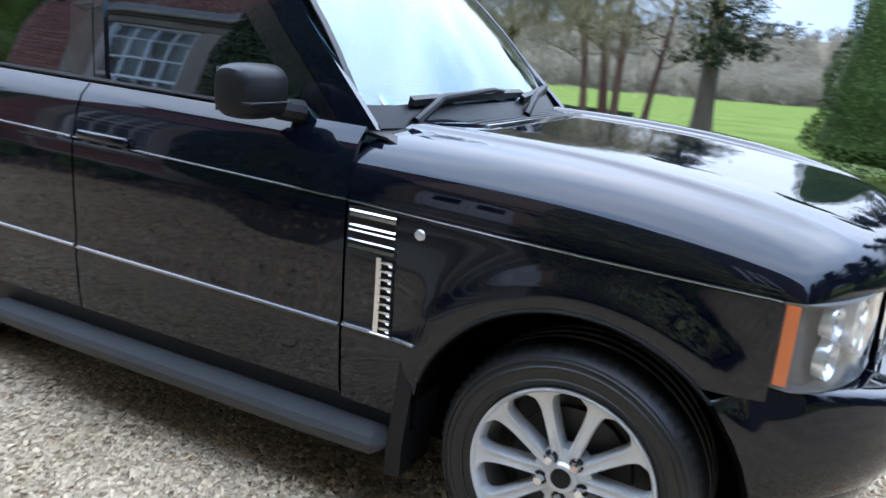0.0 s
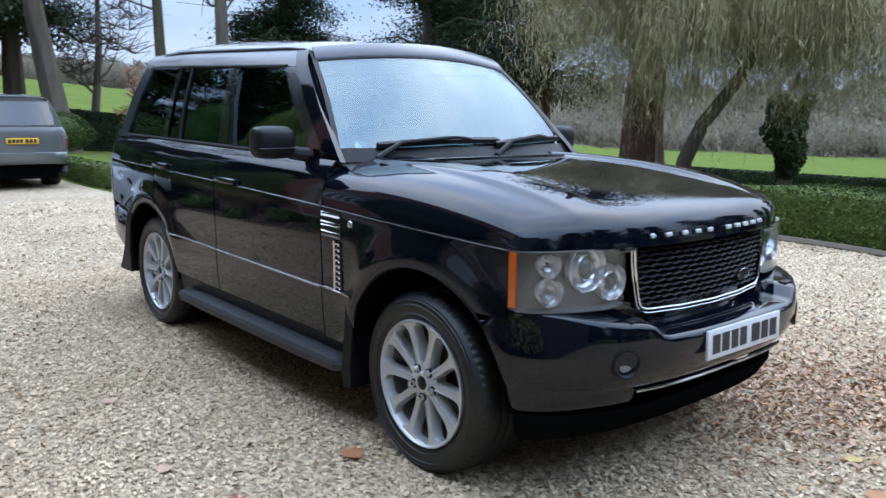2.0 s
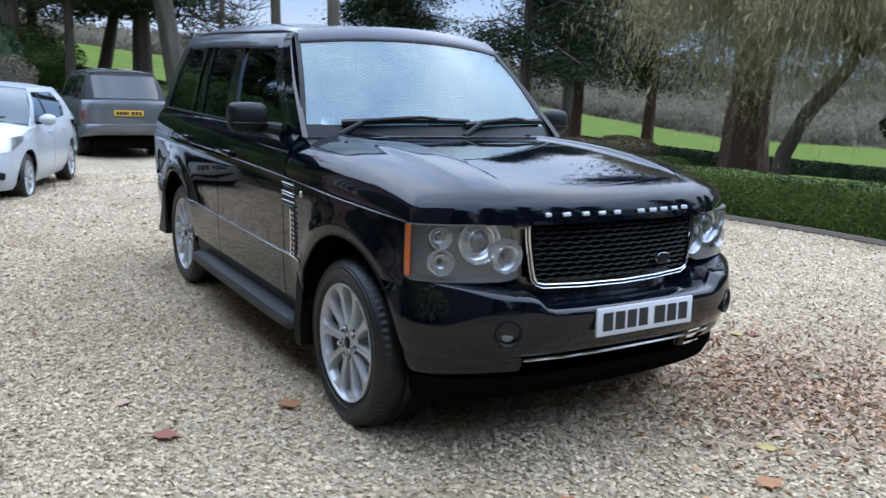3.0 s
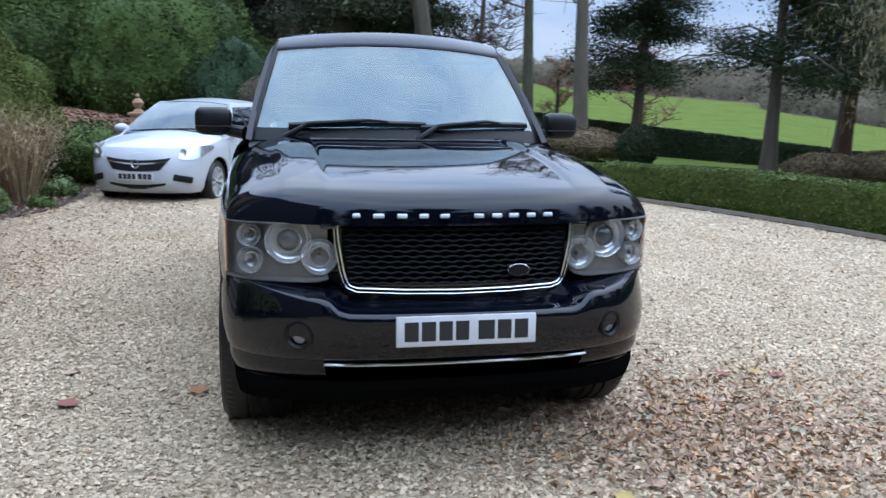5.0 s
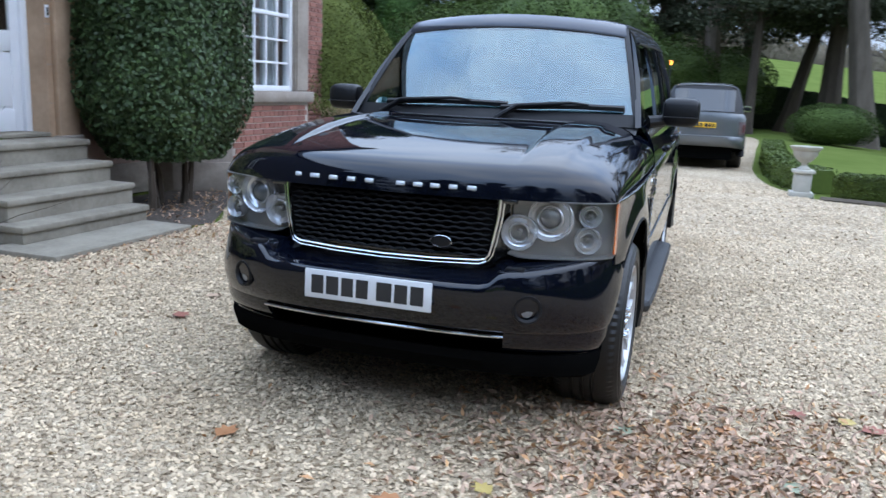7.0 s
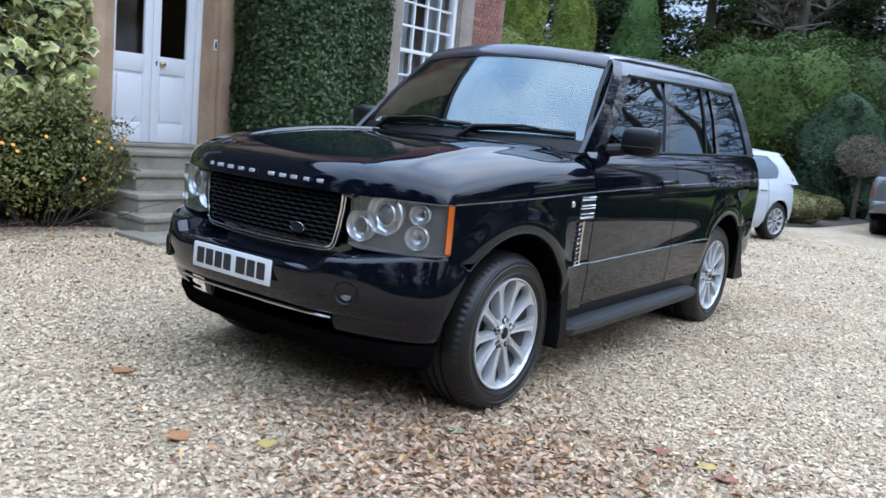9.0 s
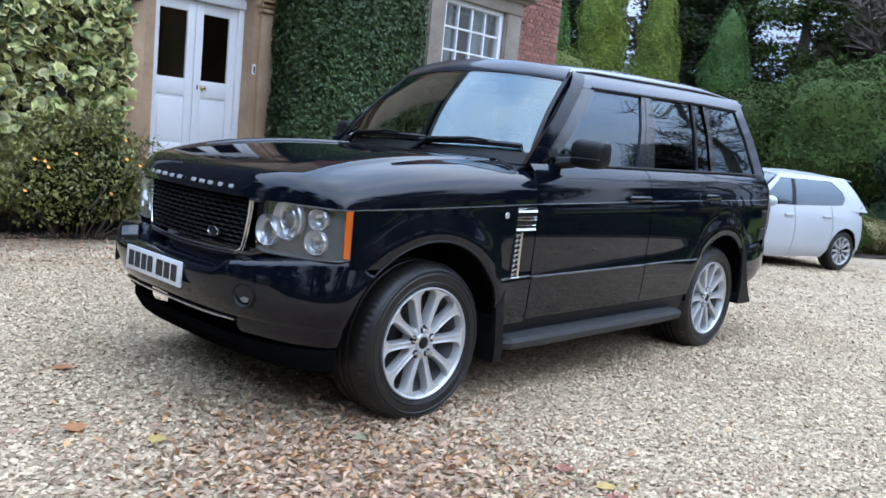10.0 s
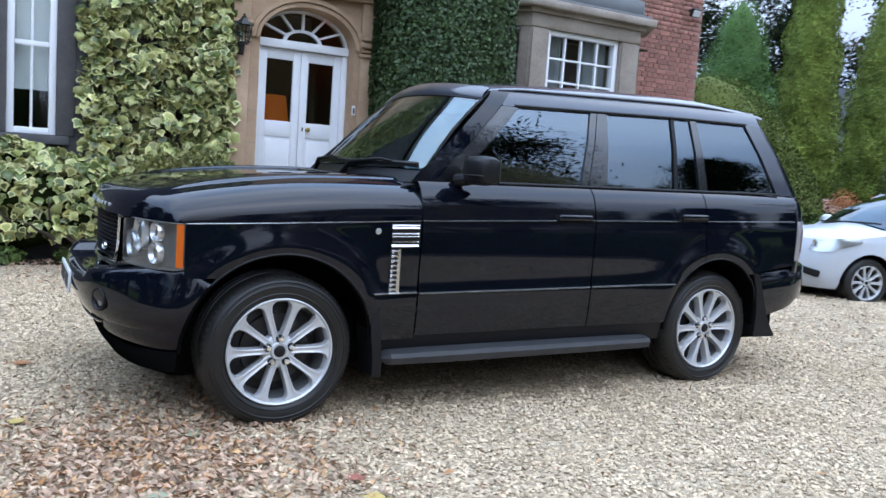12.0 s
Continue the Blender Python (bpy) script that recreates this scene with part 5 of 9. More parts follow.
# bell push
bell = thing("doorbell", "white doorbell plate on the stone door surround", "doorbell")
part("bell_plate", newbox(-1.285, -1.240, STONE_Y + 0.001, STONE_Y + 0.016, 1.86, 1.98, 0.006), WHITE_WOOD, bell)
part("bell_button", newbox(-1.274, -1.252, STONE_Y + 0.015, STONE_Y + 0.020, 1.88, 1.955, 0.003), IRON, bell)

# wall lantern
lan = thing("wall_lantern", "black iron wall lantern beside the door", "lamp")
LX, LY = 0.21, -4.80
part("bracket_plate", newbox(LX - 0.04, LX + 0.04, -4.93, -4.915, 2.42, 2.62, 0.006), IRON, lan)
bm = bmesh.new()
tube(bm, [(LX, -4.92, 2.50), (LX, -4.86, 2.44), (LX, LY, 2.46), (LX, LY, 2.52)], 0.011, 8)
part("bracket", bm, IRON, lan)
for k, prof in enumerate(([(0.0, 2.53), (0.06, 2.53), (0.065, 2.545), (0.05, 2.555)], [(0.105, 2.745), (0.095, 2.76), (0.055, 2.80), (0.03, 2.825), (0.03, 2.84), (0.012, 2.85), (0.016, 2.865), (0.0, 2.88)])):
    bm = bmesh.new()
    lathe(bm, prof, 6, Matrix.Translation((LX, LY, 0)))
    part("lantern_base" if k == 0 else "lantern_cap", bm, IRON, lan)
for k in range(6):
    a = 2 * math.pi * k / 6
    bm = bmesh.new()
    tube(bm, [(LX + 0.058 * math.cos(a), LY + 0.058 * math.sin(a), 2.55), (LX + 0.092 * math.cos(a), LY + 0.092 * math.sin(a), 2.75)], 0.006, 6)
    part("lantern_bar", bm, IRON, lan)
bm = bmesh.new()
lathe(bm, [(0.054, 2.55), (0.088, 2.748)], 6, Matrix.Translation((LX, LY, 0)))
part("lantern_glass", bm, CLEAR, lan)
bm = bmesh.new()
tube(bm, [(LX, LY, 2.40), (LX, LY, 2.53)], [0.004, 0.02], 8)
part("lantern_drop", bm, IRON, lan)


def sash_window(name, label, m, wide, z0, z1, cols, rows, meet, depth=0.12, cloth=None, blind=0.0):
    """A sash window in its own plane: x along the wall, y outwards, z up."""
    w = tagged(new(name), label, "window", kind="structure")
    w.matrix_basis = m
    h = wide / 2
    for nm, b in (("window_frame", (-h, -h + 0.07, z0, z1)), ("window_frame", (h - 0.07, h, z0, z1)), ("window_frame", (-h + 0.07, h - 0.07, z1 - 0.06, z1)), ("window_frame", (-h + 0.07, h - 0.07, z0, z0 + 0.07))):
        part(nm, newbox(b[0], b[1], -depth, -0.01, b[2], b[3], 0.006), WHITE_WOOD, w)
    a0, a1, b0, b1 = -h + 0.07, h - 0.07, z0 + 0.07, z1 - 0.06
    part("meeting_rail", newbox(a0, a1, -depth + 0.02, -0.03, meet - 0.025, meet + 0.025, 0.005), WHITE_WOOD, w)
    for k in range(1, cols):
        x = a0 + (a1 - a0) * k / cols
        part("glazing_bar", newbox(x - 0.013, x + 0.013, -depth + 0.025, -0.04, b0, b1, 0.004), WHITE_WOOD, w)
    for seg0, seg1, n in ((b0, meet - 0.025, rows[0]), (meet + 0.025, b1, rows[1])):
        for k in range(1, n):
            z = seg0 + (seg1 - seg0) * k / n
            part("glazing_bar", newbox(a0, a1, -depth + 0.026, -0.041, z - 0.013, z + 0.013, 0.004), WHITE_WOOD, w)
        for c in range(cols):
            for k in range(n):
                xa, xb = a0 + (a1 - a0) * c / cols, a0 + (a1 - a0) * (c + 1) / cols
                za, zb = seg0 + (seg1 - seg0) * k / n, seg0 + (seg1 - seg0) * (k + 1) / n
                part("pane", newbox(xa + 0.008, xb - 0.008, -0.070, -0.066, za + 0.008, zb - 0.008), CLEAR, w)
    if cloth:
        for sg in (-1, 1):
            bm = bmesh.new()
            n = 22
            grid(bm, [[(sg * (h - 0.04 - (0.30 * wide) * i / n), -depth - 0.12 + 0.035 * math.sin(i * 1.9), z) for i in range(n + 1)] for z in (z0, z1)])
            part("curtain", bm, cloth, w)
    if blind:
        part("roller_blind", newbox(-h + 0.05, h - 0.05, -depth - 0.06, -depth - 0.05, z1 - blind, z1), BLIND, w)
    return w


# narrow sash window in its stone jambs
win1 = sash_window("window_1", "white narrow sash window with a half-drawn blind", pose(2.35, WALL_Y - 0.02, 0.07), 0.47, 1.27, 3.52, 2, (1, 2), 2.22, blind=1.78)
part("window_sill", newbox(-0.36, 0.36, -0.10, 0.09, 1.17, 1.268, 0.012), DARKSTONE, win1)
for x0, x1 in ((-0.42, -0.237), (0.237, 0.46)):
    part("stone_jamb", newbox(x0, x1, -0.05, 0.045, 1.27, 3.9, 0.012), DARKSTONE, win1)
bm = bmesh.new()
box(bm, 1.7, 3.4, -8.0, -5.49, 0.6, 4.2)
bmesh.ops.delete(bm, geom=[f for f in bm.faces if f.calc_center_median().y > -5.55], context="FACES")
bmesh.ops.reverse_faces(bm, faces=bm.faces)
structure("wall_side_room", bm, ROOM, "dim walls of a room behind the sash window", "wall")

# brick walls: mortar body, then single bricks
structure("wall_brick_body", newbox(-7.345, -1.56, -5.60, BRICK_Y - 0.012, 0, HT), RED_MORTAR, "mortar body of the red brick house wall", "wall")
structure("wall_gable_body", newbox(-7.333, -7.20, -14.0, -5.60, 0, HT), MORTAR, "mortar body of the gable wall", "wall")
structure("wall_back", newbox(-7.20, 9.0, -14.0, -13.7, 0, HT), MORTAR, "plain back wall of the house", "wall")
structure("roof_house", newbox(-7.5, 9.2, -14.2, -4.95, HT, HT + 0.25), LEAD, "grey roof edge of the house", "roof")
structure("wall_plinth", newbox(-7.37, -5.70, BRICK_Y - 0.02, BRICK_Y + 0.03, 0, 0.36, 0.015), GREYSTONE, "weathered stone plinth", "wall")
structure("wall_plinth_2", newbox(-3.2, -1.56, BRICK_Y - 0.02, BRICK_Y + 0.03, 0, 0.36, 0.015), GREYSTONE, "weathered stone plinth", "wall")

# bay: canted stone and brick
XA, XB, XC, XD = -3.05, -3.45, -5.33, -5.78
plan = [(XA, BEND_Y), (XB, BAY_Y), (XC, BAY_Y), (XD, BEND_Y)]


def bay_prism(z0, z1, grow=0.0, inner=None):
    bm = bmesh.new()
    c = Vector((-4.4, -4.8, 0))
    out = []
    for x, y in plan:
        gx = x + math.copysign(grow, x - c.x)
        gy = y + (grow if y == BAY_Y else 0.0)
        out.append((gx, gy))
    out += [(out[-1][0], BRICK_Y - 0.1), (out[0][0], BRICK_Y - 0.1)]
    g = grid(bm, [[(x, y, z0) for x, y in out], [(x, y, z1) for x, y in out]], True)
    bm.faces.new(g[0])
    bm.faces.new(g[1])
    bmesh.ops.recalc_face_normals(bm, faces=bm.faces)
    bmesh.ops.bevel(bm, geom=list(bm.edges), offset=0.008, segments=1, affect="EDGES", clamp_overlap=True)
    return bm


bay = structure("wall_bay", bay_prism(0.30, 1.08, -0.012), MORTAR, "brick base of a canted bay window", "wall")
part("bay_plinth", bay_prism(0.0, 0.36, 0.03), GREYSTONE, bay)
part("bay_sill", bay_prism(1.08, 1.225, 0.06), GREYSTONE, bay)
part("bay_lintel", bay_prism(3.22, 3.40, 0.0), GREYSTONE, bay)
part("bay_fascia", bay_prism(3.40, 3.46, 0.05), GREYSTONE, bay)
part("bay_cornice", bay_prism(3.46, 3.56, 0.15), GREYSTONE, bay)
part("bay_lead_roof", bay_prism(3.56, 3.60, 0.10), LEAD, bay)
part("bay_parapet", bay_prism(3.60, 3.85, -0.10), LEAD, bay)


def pier(x0, y0, x1, y1, name="stone_mullion"):
    d = Vector((x1 - x0, y1 - y0, 0))
    n = Vector((-d.y, d.x, 0)).normalized() * 0.20
    if n.y > 0:
        n = -n
    bm = bmesh.new()
    a, b = Vector((x0, y0, 0)), Vector((x1, y1, 0))
    g = grid(bm, [[p + Vector((0, 0, z)) for p in (a, b, b + n, a + n)] for z in (1.225, 3.22)], True)
    bm.faces.new(g[0]); bm.faces.new(g[1])
    bmesh.ops.recalc_face_normals(bm, faces=bm.faces)
    bmesh.ops.bevel(bm, geom=list(bm.edges), offset=0.02, segments=2, affect="EDGES", clamp_overlap=True)
    part(name, bm, GREYSTONE, bay)


pier(XB, BAY_Y, -3.75, BAY_Y)
pier(-4.99, BAY_Y, XC, BAY_Y)
pier(XB + 0.005, BAY_Y - 0.005, XB + 0.10, BAY_Y - 0.14)
pier(XC - 0.005, BAY_Y - 0.005, XC - 0.12, BAY_Y - 0.15)
pier(XA - 0.02, BEND_Y + 0.03, XA - 0.10, BEND_Y + 0.14)
pier(XD + 0.02, BEND_Y + 0.03, XD + 0.10, BEND_Y + 0.16)
sash_window("window_2", "white bay sash window of small panes with pale curtains", pose(-4.37, BAY_Y - 0.06, 0), 1.24, 1.225, 3.22, 4, (3, 3), 2.22, cloth=CURTAIN)
ang = math.degrees(math.atan2(BEND_Y - BAY_Y, XD - XC))
midl, midr = Vector(((XA + XB) / 2, (BEND_Y + BAY_Y) / 2, 0)), Vector(((XC + XD) / 2, (BEND_Y + BAY_Y) / 2, 0))
sash_window("window_3", "white narrow sash window in the side of the bay", Matrix.Translation(midr + Vector((0.045, -0.035, 0))) @ Matrix.Rotation(radians(180 + ang), 4, "Z"), 0.44, 1.225, 3.22, 1, (3, 3), 2.22)
ang2 = math.degrees(math.atan2(BAY_Y - BEND_Y, XB - XA))
sash_window("window_4", "white narrow sash window in the near side of the bay", Matrix.Translation(midl + Vector((-0.045, -0.035, 0))) @ Matrix.Rotation(radians(180 + ang2), 4, "Z"), 0.44, 1.225, 3.22, 1, (3, 3), 2.22)
structure("ceiling_bay", newbox(-5.7, -3.1, -4.99, -4.60, 3.20, 3.218), ROOM, "ceiling of the bay", "ceiling")
structure("floor_bay", newbox(-5.7, -3.1, -4.99, -4.60, 1.226, 1.24), ROOM, "boards inside the bay", "floor")

# floodlight under the eaves
fl = thing("floodlight", "small black floodlight on the brick wall", "lamp")
part("floodlight_arm", newbox(-7.07, -7.03, BRICK_Y + 0.001, BRICK_Y + 0.10, 4.05, 4.08, 0.004), IRON, fl)
part("floodlight_body", newbox(-0.09, 0.09, -0.03, 0.03, -0.065, 0.065, 0.01, 2, Matrix.Translation((-7.05, BRICK_Y + 0.13, 4.01)) @ Matrix.Rotation(radians(-25), 4, "X")), IRON, fl)
part("floodlight_glass", newbox(-0.075, 0.075, 0.029, 0.034, -0.05, 0.05, 0.003, 1, Matrix.Translation((-7.05, BRICK_Y + 0.13, 4.01)) @ Matrix.Rotation(radians(-25), 4, "X")), PLATE_WHITE, fl)

# steps of weathered stone
steps = thing("entrance_steps", "worn stone steps up to the front door", "steps")
for x0, x1, yf, z0, z1 in ((-1.24, 0.02, -4.56, 0.0, 0.73), (-1.20, 0.12, -4.26, 0.0, 0.545), (-1.16, 0.26, -3.98, 0.0, 0.362), (-1.08, 0.34, -3.76, 0.0, 0.182)):
    t = part("tread", newbox(x0 - 0.02, x1 + 0.02, -5.0 if z1 > 0.7 else yf - 0.42, yf + 0.025, z1 - 0.055, z1, 0.014), STEP_STONE, steps)
    part("riser", newbox(x0, x1, -4.99, yf, z0, z1 - 0.056, 0.006), STEP_STONE, steps)
tagged(new("flagstone", finish(newbox(-1.05, 0.55, -3.90, -3.24, -0.02, 0.045, 0.012), "flagstone", STEP_STONE)), "grey flagstone at the foot of the steps", "flagstone")

# planted bed along the house
bed = [(9.0, -5.06)] + [(5.0, -4.31), (2.6, -4.56), (1.7, -4.63), (0.8, -4.51), (0.3, -4.26), (-0.2, -3.72), (-1.05, -3.40), (-1.4, -3.26), (-2.4, -3.76), (-3.6, -3.76), (-4.6, -3.71), (-5.6, -3.36), (-7.0, -3.26), (-8.6, -3.21), (-10.6, -2.61), (-12.4, -1.26), (-14.5, -0.76), (-22.0, -0.21), (-22.0, -7.0), (-7.0, -7.0), (-7.0, -4.93), (-5.8, -4.93)] + [(-1.4, -4.95), (9.0, -5.06)][0:1]
bm = bmesh.new()
f = bm.faces.new([bm.verts.new((x, y, ground_z(x, y) + 0.014)) for x, y in bed])
bmesh.ops.triangulate(bm, faces=[f])
bmesh.ops.subdivide_edges(bm, edges=bm.edges[:], cuts=6, use_grid_fill=True)
for v in bm.verts:
    v.co.z += 0.012 * noise.noise(v.co * 1.7)
bmesh.ops.recalc_face_normals(bm, faces=bm.faces)
if sum(f.normal.z for f in bm.faces) < 0:
    bmesh.ops.reverse_faces(bm, faces=bm.faces)
structure("flower_bed", bm, SOIL, "dark soil of the bed along the house", "soil")

# ---------------------------------------------------------------- leaves
HEDGE_LEAF = mat("hedge_leaf", (0.046, 0.070, 0.011), (0.090, 0.122, 0.020), rough=0.6, spec=0.25, scale=1.5, island=0.5)
# near-black filling; the shade deep between leaves is in its colour
SHADE_CORE = mat("shade_core", (0.008, 0.013, 0.004), (0.018, 0.026, 0.008), rough=1.0, scale=14, bump=0.03, bscale=30, spec=0.0)
OLIVE_YEW = mat("olive_yew", (0.058, 0.076, 0.018), (0.120, 0.142, 0.036), rough=0.8, spec=0.1, scale=1.2, island=0.4)
HOLLY = mat("holly_leaf", (0.026, 0.050, 0.017), (0.064, 0.102, 0.036), rough=0.45, spec=0.25, scale=2, island=0.45)
YEW = mat("yew_needles", (0.018, 0.027, 0.014), (0.038, 0.052, 0.025), rough=0.8, spec=0.1, scale=0.8, island=0.45)
THUJA = mat("green_conifer", (0.030, 0.082, 0.010), (0.062, 0.135, 0.016), rough=0.75, scale=0.9, island=0.4)
GOLDEN = mat("golden_conifer", (0.085, 0.128, 0.012), (0.180, 0.225, 0.022), rough=0.75, scale=0.9, island=0.4)
LAUREL = mat("laurel_leaf", (0.026, 0.045, 0.011), (0.066, 0.094, 0.024), rough=0.65, spec=0.08, scale=0.5, island=0.5)
IVY_GREEN = mat("ivy_green", (0.050, 0.078, 0.020), (0.115, 0.142, 0.040), rough=0.4, scale=4, island=0.5)
IVY_CREAM = mat("ivy_cream", (0.46, 0.43, 0.16), (0.66, 0.62, 0.30), rough=0.45, scale=4, island=0.35)
IVY_PALE = mat("ivy_pale_green", (0.22, 0.245, 0.075), (0.40, 0.41, 0.15), rough=0.45, scale=4, island=0.4)
SHRUB = mat("shrub_leaf", (0.085, 0.092, 0.020), (0.19, 0.18, 0.048), rough=0.5, scale=3, island=0.5)
WILLOW = mat("willow_twigs", (0.25, 0.20, 0.112), (0.40, 0.325, 0.185), rough=0.9, spec=0.1, scale=1.0, island=0.4)
BIRCH = mat("birch_bark", (0.30, 0.28, 0.25), (0.46, 0.44, 0.40), rough=0.9, scale=3, bump=0.01, bscale=20)
TWIG = mat("bare_twigs", (0.060, 0.048, 0.038), (0.12, 0.095, 0.075), rough=0.9, scale=1)
RUSSET = mat("russet_twigs", (0.16, 0.075, 0.045), (0.26, 0.13, 0.085), rough=0.9, scale=1, island=0.3)
BARK = mat("grey_bark", (0.036, 0.026, 0.018), (0.088, 0.066, 0.047), rough=0.95, scale=3, bump=0.03, bscale=14, stretch=(1, 1, 0.25))
RED_BARK = mat("redwood_bark", (0.052, 0.023, 0.016), (0.105, 0.050, 0.034), rough=0.95, scale=3, bump=0.05, bscale=9, stretch=(1, 1, 0.15))
DRYGRASS = mat("dry_grass", (0.24, 0.175, 0.095), (0.40, 0.31, 0.18), rough=0.9, scale=3, island=0.4)
# paler than near twigs: distance haze is put into the colour
WOODS = mat("far_woods", (0.140, 0.116, 0.082), (0.195, 0.165, 0.118), rough=1.0, scale=0.03, island=0.10, spec=0.0)


def kites(p, n, size, aspect=0.5, spread=0.7, droop=0.25):
    """One four-cornered leaf at each point, facing roughly along n."""
    k = len(p)
    n = n + spread * rng.normal(size=(k, 3))
    n /= np.linalg.norm(n, axis=1, keepdims=True) + 1e-9
    t = rng.normal(size=(k, 3))
    t[:, 2] -= droop
    t -= (t * n).sum(1, keepdims=True) * n
    t /= np.linalg.norm(t, axis=1, keepdims=True) + 1e-9
    b = np.cross(n, t)
    s = size * rng.uniform(0.65, 1.35, (k, 1))
    v = np.empty((k, 4, 3))
    v[:, 0] = p - t * s * 0.5
    v[:, 1] = p + b * s * aspect * 0.5 + n * s * 0.10
    v[:, 2] = p + t * s * 0.5 - n * s * 0.06
    v[:, 3] = p - b * s * aspect * 0.5 + n * s * 0.10
    return v.reshape(-1, 3), np.arange(4 * k).reshape(-1, 4)


def wobble(u, s=1.0):
    """Smooth lumps from a few waves, for arrays of points."""
    return (np.sin(3.1 * s * u[:, 0] + 1.3) * np.sin(2.7 * s * u[:, 1] + 0.4) + np.sin(4.3 * s * u[:, 2] + 2.1 * s * u[:, 0]) + 0.6 * np.sin(7.7 * s * u[:, 1] + 5.1 * s * u[:, 2])) / 2.6


def ball_points(k, c, r, lump=0.12, depth=0.18, low=-1.0, ls=1.6, seed=0.0):
    d = rng.normal(size=(k, 3))
    d /= np.linalg.norm(d, axis=1, keepdims=True)
    d[:, 2] = np.where(d[:, 2] < low, -d[:, 2], d[:, 2])
    f = 1 + lump * wobble(d * ls + seed) - depth * rng.random(k) ** 2
    return np.array(c) + d * np.array(r) * f[:, None], d


def core_ball(c, r, lump=0.12, ls=1.6, seed=0.0, shrink=0.80):
    bm = bmesh.new()
    bmesh.ops.create_icosphere(bm, subdivisions=3, radius=1.0)
    u = np.array([v.co[:] for v in bm.verts])
    f = shrink * (1 + lump * wobble(u * ls + seed))
    for v, k, q in zip(bm.verts, f, u):
        v.co = Vector((c[0] + q[0] * r[0] * k, c[1] + q[1] * r[1] * k, c[2] + q[2] * r[2] * k))
    return bm


def ball_bush(name, label, c, r, k, size, leaf, aspect=0.5, lump=0.12, low=-1.0, group="", stems=True):
    b = thing(name, label, "bush" if "tree" not in name else "tree", group)
    gz = ground_z(c[0], c[1])
    s = float(rng.uniform(0, 9))
    p, n = ball_points(k, c, r, lump, 0.2, low, 1.6, s)
    keep = p[:, 2] > gz + 0.02
    v, f = kites(p[keep], n[keep], size, aspect)
    part("foliage", mesh_np("foliage", v, f), leaf, b)
    bm = core_ball(c, r, lump, 1.6, s)
    for q in bm.verts:
        q.co.z = max(q.co.z, gz + 0.03)
    part("core", bm, leaf, b)
    if stems:
        bm = bmesh.new()
        tube(bm, [(c[0], c[1], gz - 0.05), (c[0] + 0.03, c[1], c[2])], [0.06 * r[0] + 0.02, 0.03], 8)
        part("stem", bm, BARK, b)
    return b


def cone_bush(name, label, x, y, h, r, k, size, leaf, power=0.8, base=0.0, group="", lump=0.10, foot=7.0):
    """A conifer that stands as a rounded cone or flame."""
    b = thing(name, label, "conifer", group)
    gz = ground_z(x, y)
    s = float(rng.uniform(0, 9))

    def skin(t, a):
        prof = r * (np.clip(1 - t, 0, 1) ** power) * np.clip(t * foot + 0.55, 0, 1)
        q = np.stack([np.cos(a) * 1.5, np.sin(a) * 1.5, t * h * 0.8], 1) + s
        return prof * (1 + lump * 1.6 * wobble(q) + 0.5 * lump * wobble(q * 2.9))
    t = 1 - np.sqrt(rng.random(k))
    a = rng.uniform(0, 2 * math.pi, k)
    rr = skin(t, a) * (1 - 0.22 * rng.random(k) ** 2)
    p = np.stack([x + rr * np.cos(a), y + rr * np.sin(a), gz + base + t * (h - base)], 1)
    n = np.stack([np.cos(a), np.sin(a), np.full(k, 0.45)], 1)
    v, f = kites(p, n, size, 0.45, 0.6, -0.9)
    part("foliage", mesh_np("foliage", v, f), leaf, b)
    rows = []
    for i in range(15):
        tt = i / 14
        ang = np.linspace(0, 2 * math.pi, 19)[:-1]
        rad = skin(np.full(18, tt), ang) * 0.78
        rows.append([(x + q * math.cos(w), y + q * math.sin(w), gz + base + tt * (h - base) * 0.97) for q, w in zip(rad, ang)])
    bm = bmesh.new()
    grid(bm, rows, True)
    bmesh.ops.recalc_face_normals(bm, faces=bm.faces)
    part("core", bm, leaf, b)
    bm = bmesh.new()
    tube(bm, [(x, y, gz - 0.1), (x, y, gz + h * 0.6)], [0.05 * r + 0.05, 0.03], 8)
    part("trunk", bm, BARK, b)
    return b


def limb(bm, p, d, length, r0, bend=0.25, n=6):
    """A crooked tapering limb; returns its points."""
    pts, q = [Vector(p)], Vector(p)
    d = Vector(d).normalized()
    for i in range(n):
        d = (d + Vector(rng.normal(size=3)) * bend + Vector((0, 0, 0.06))).normalized()
        q = q + d * (length / n)
        pts.append(q.copy())
    tube(bm, pts, [r0 * (1 - 0.85 * i / n) for i in range(n + 1)], 6)
    return pts


def bark_trunk(x, y, h, r, lean=(0, 0), flare=1.5, material=None, crook=0.0, n=14):
    gz = ground_z(x, y)
    bm = bmesh.new()
    pts, rad = [], []
    for i in range(n + 1):
        t = i / n
        pts.append((x + lean[0] * t * h + crook * math.sin(3.3 * t + x), y + lean[1] * t * h + crook * math.cos(2.7 * t + y) - crook, gz - 0.2 + t * (h + 0.2)))
        rad.append(r * (1 - 0.72 * t) * (1 + (flare - 1) * math.exp(-t * h / (1.6 * r + 0.2))))
    g = tube(bm, pts, rad, 16)
    for i, row in enumerate(g):
        for k, v in enumerate(row):
            c = Vector(pts[i])
            v.co = c + (v.co - c) * (1 + 0.09 * math.sin(k * 2.4 + i * 0.35) + 0.05 * math.sin(k * 5.1 + i))
    return bm, pts


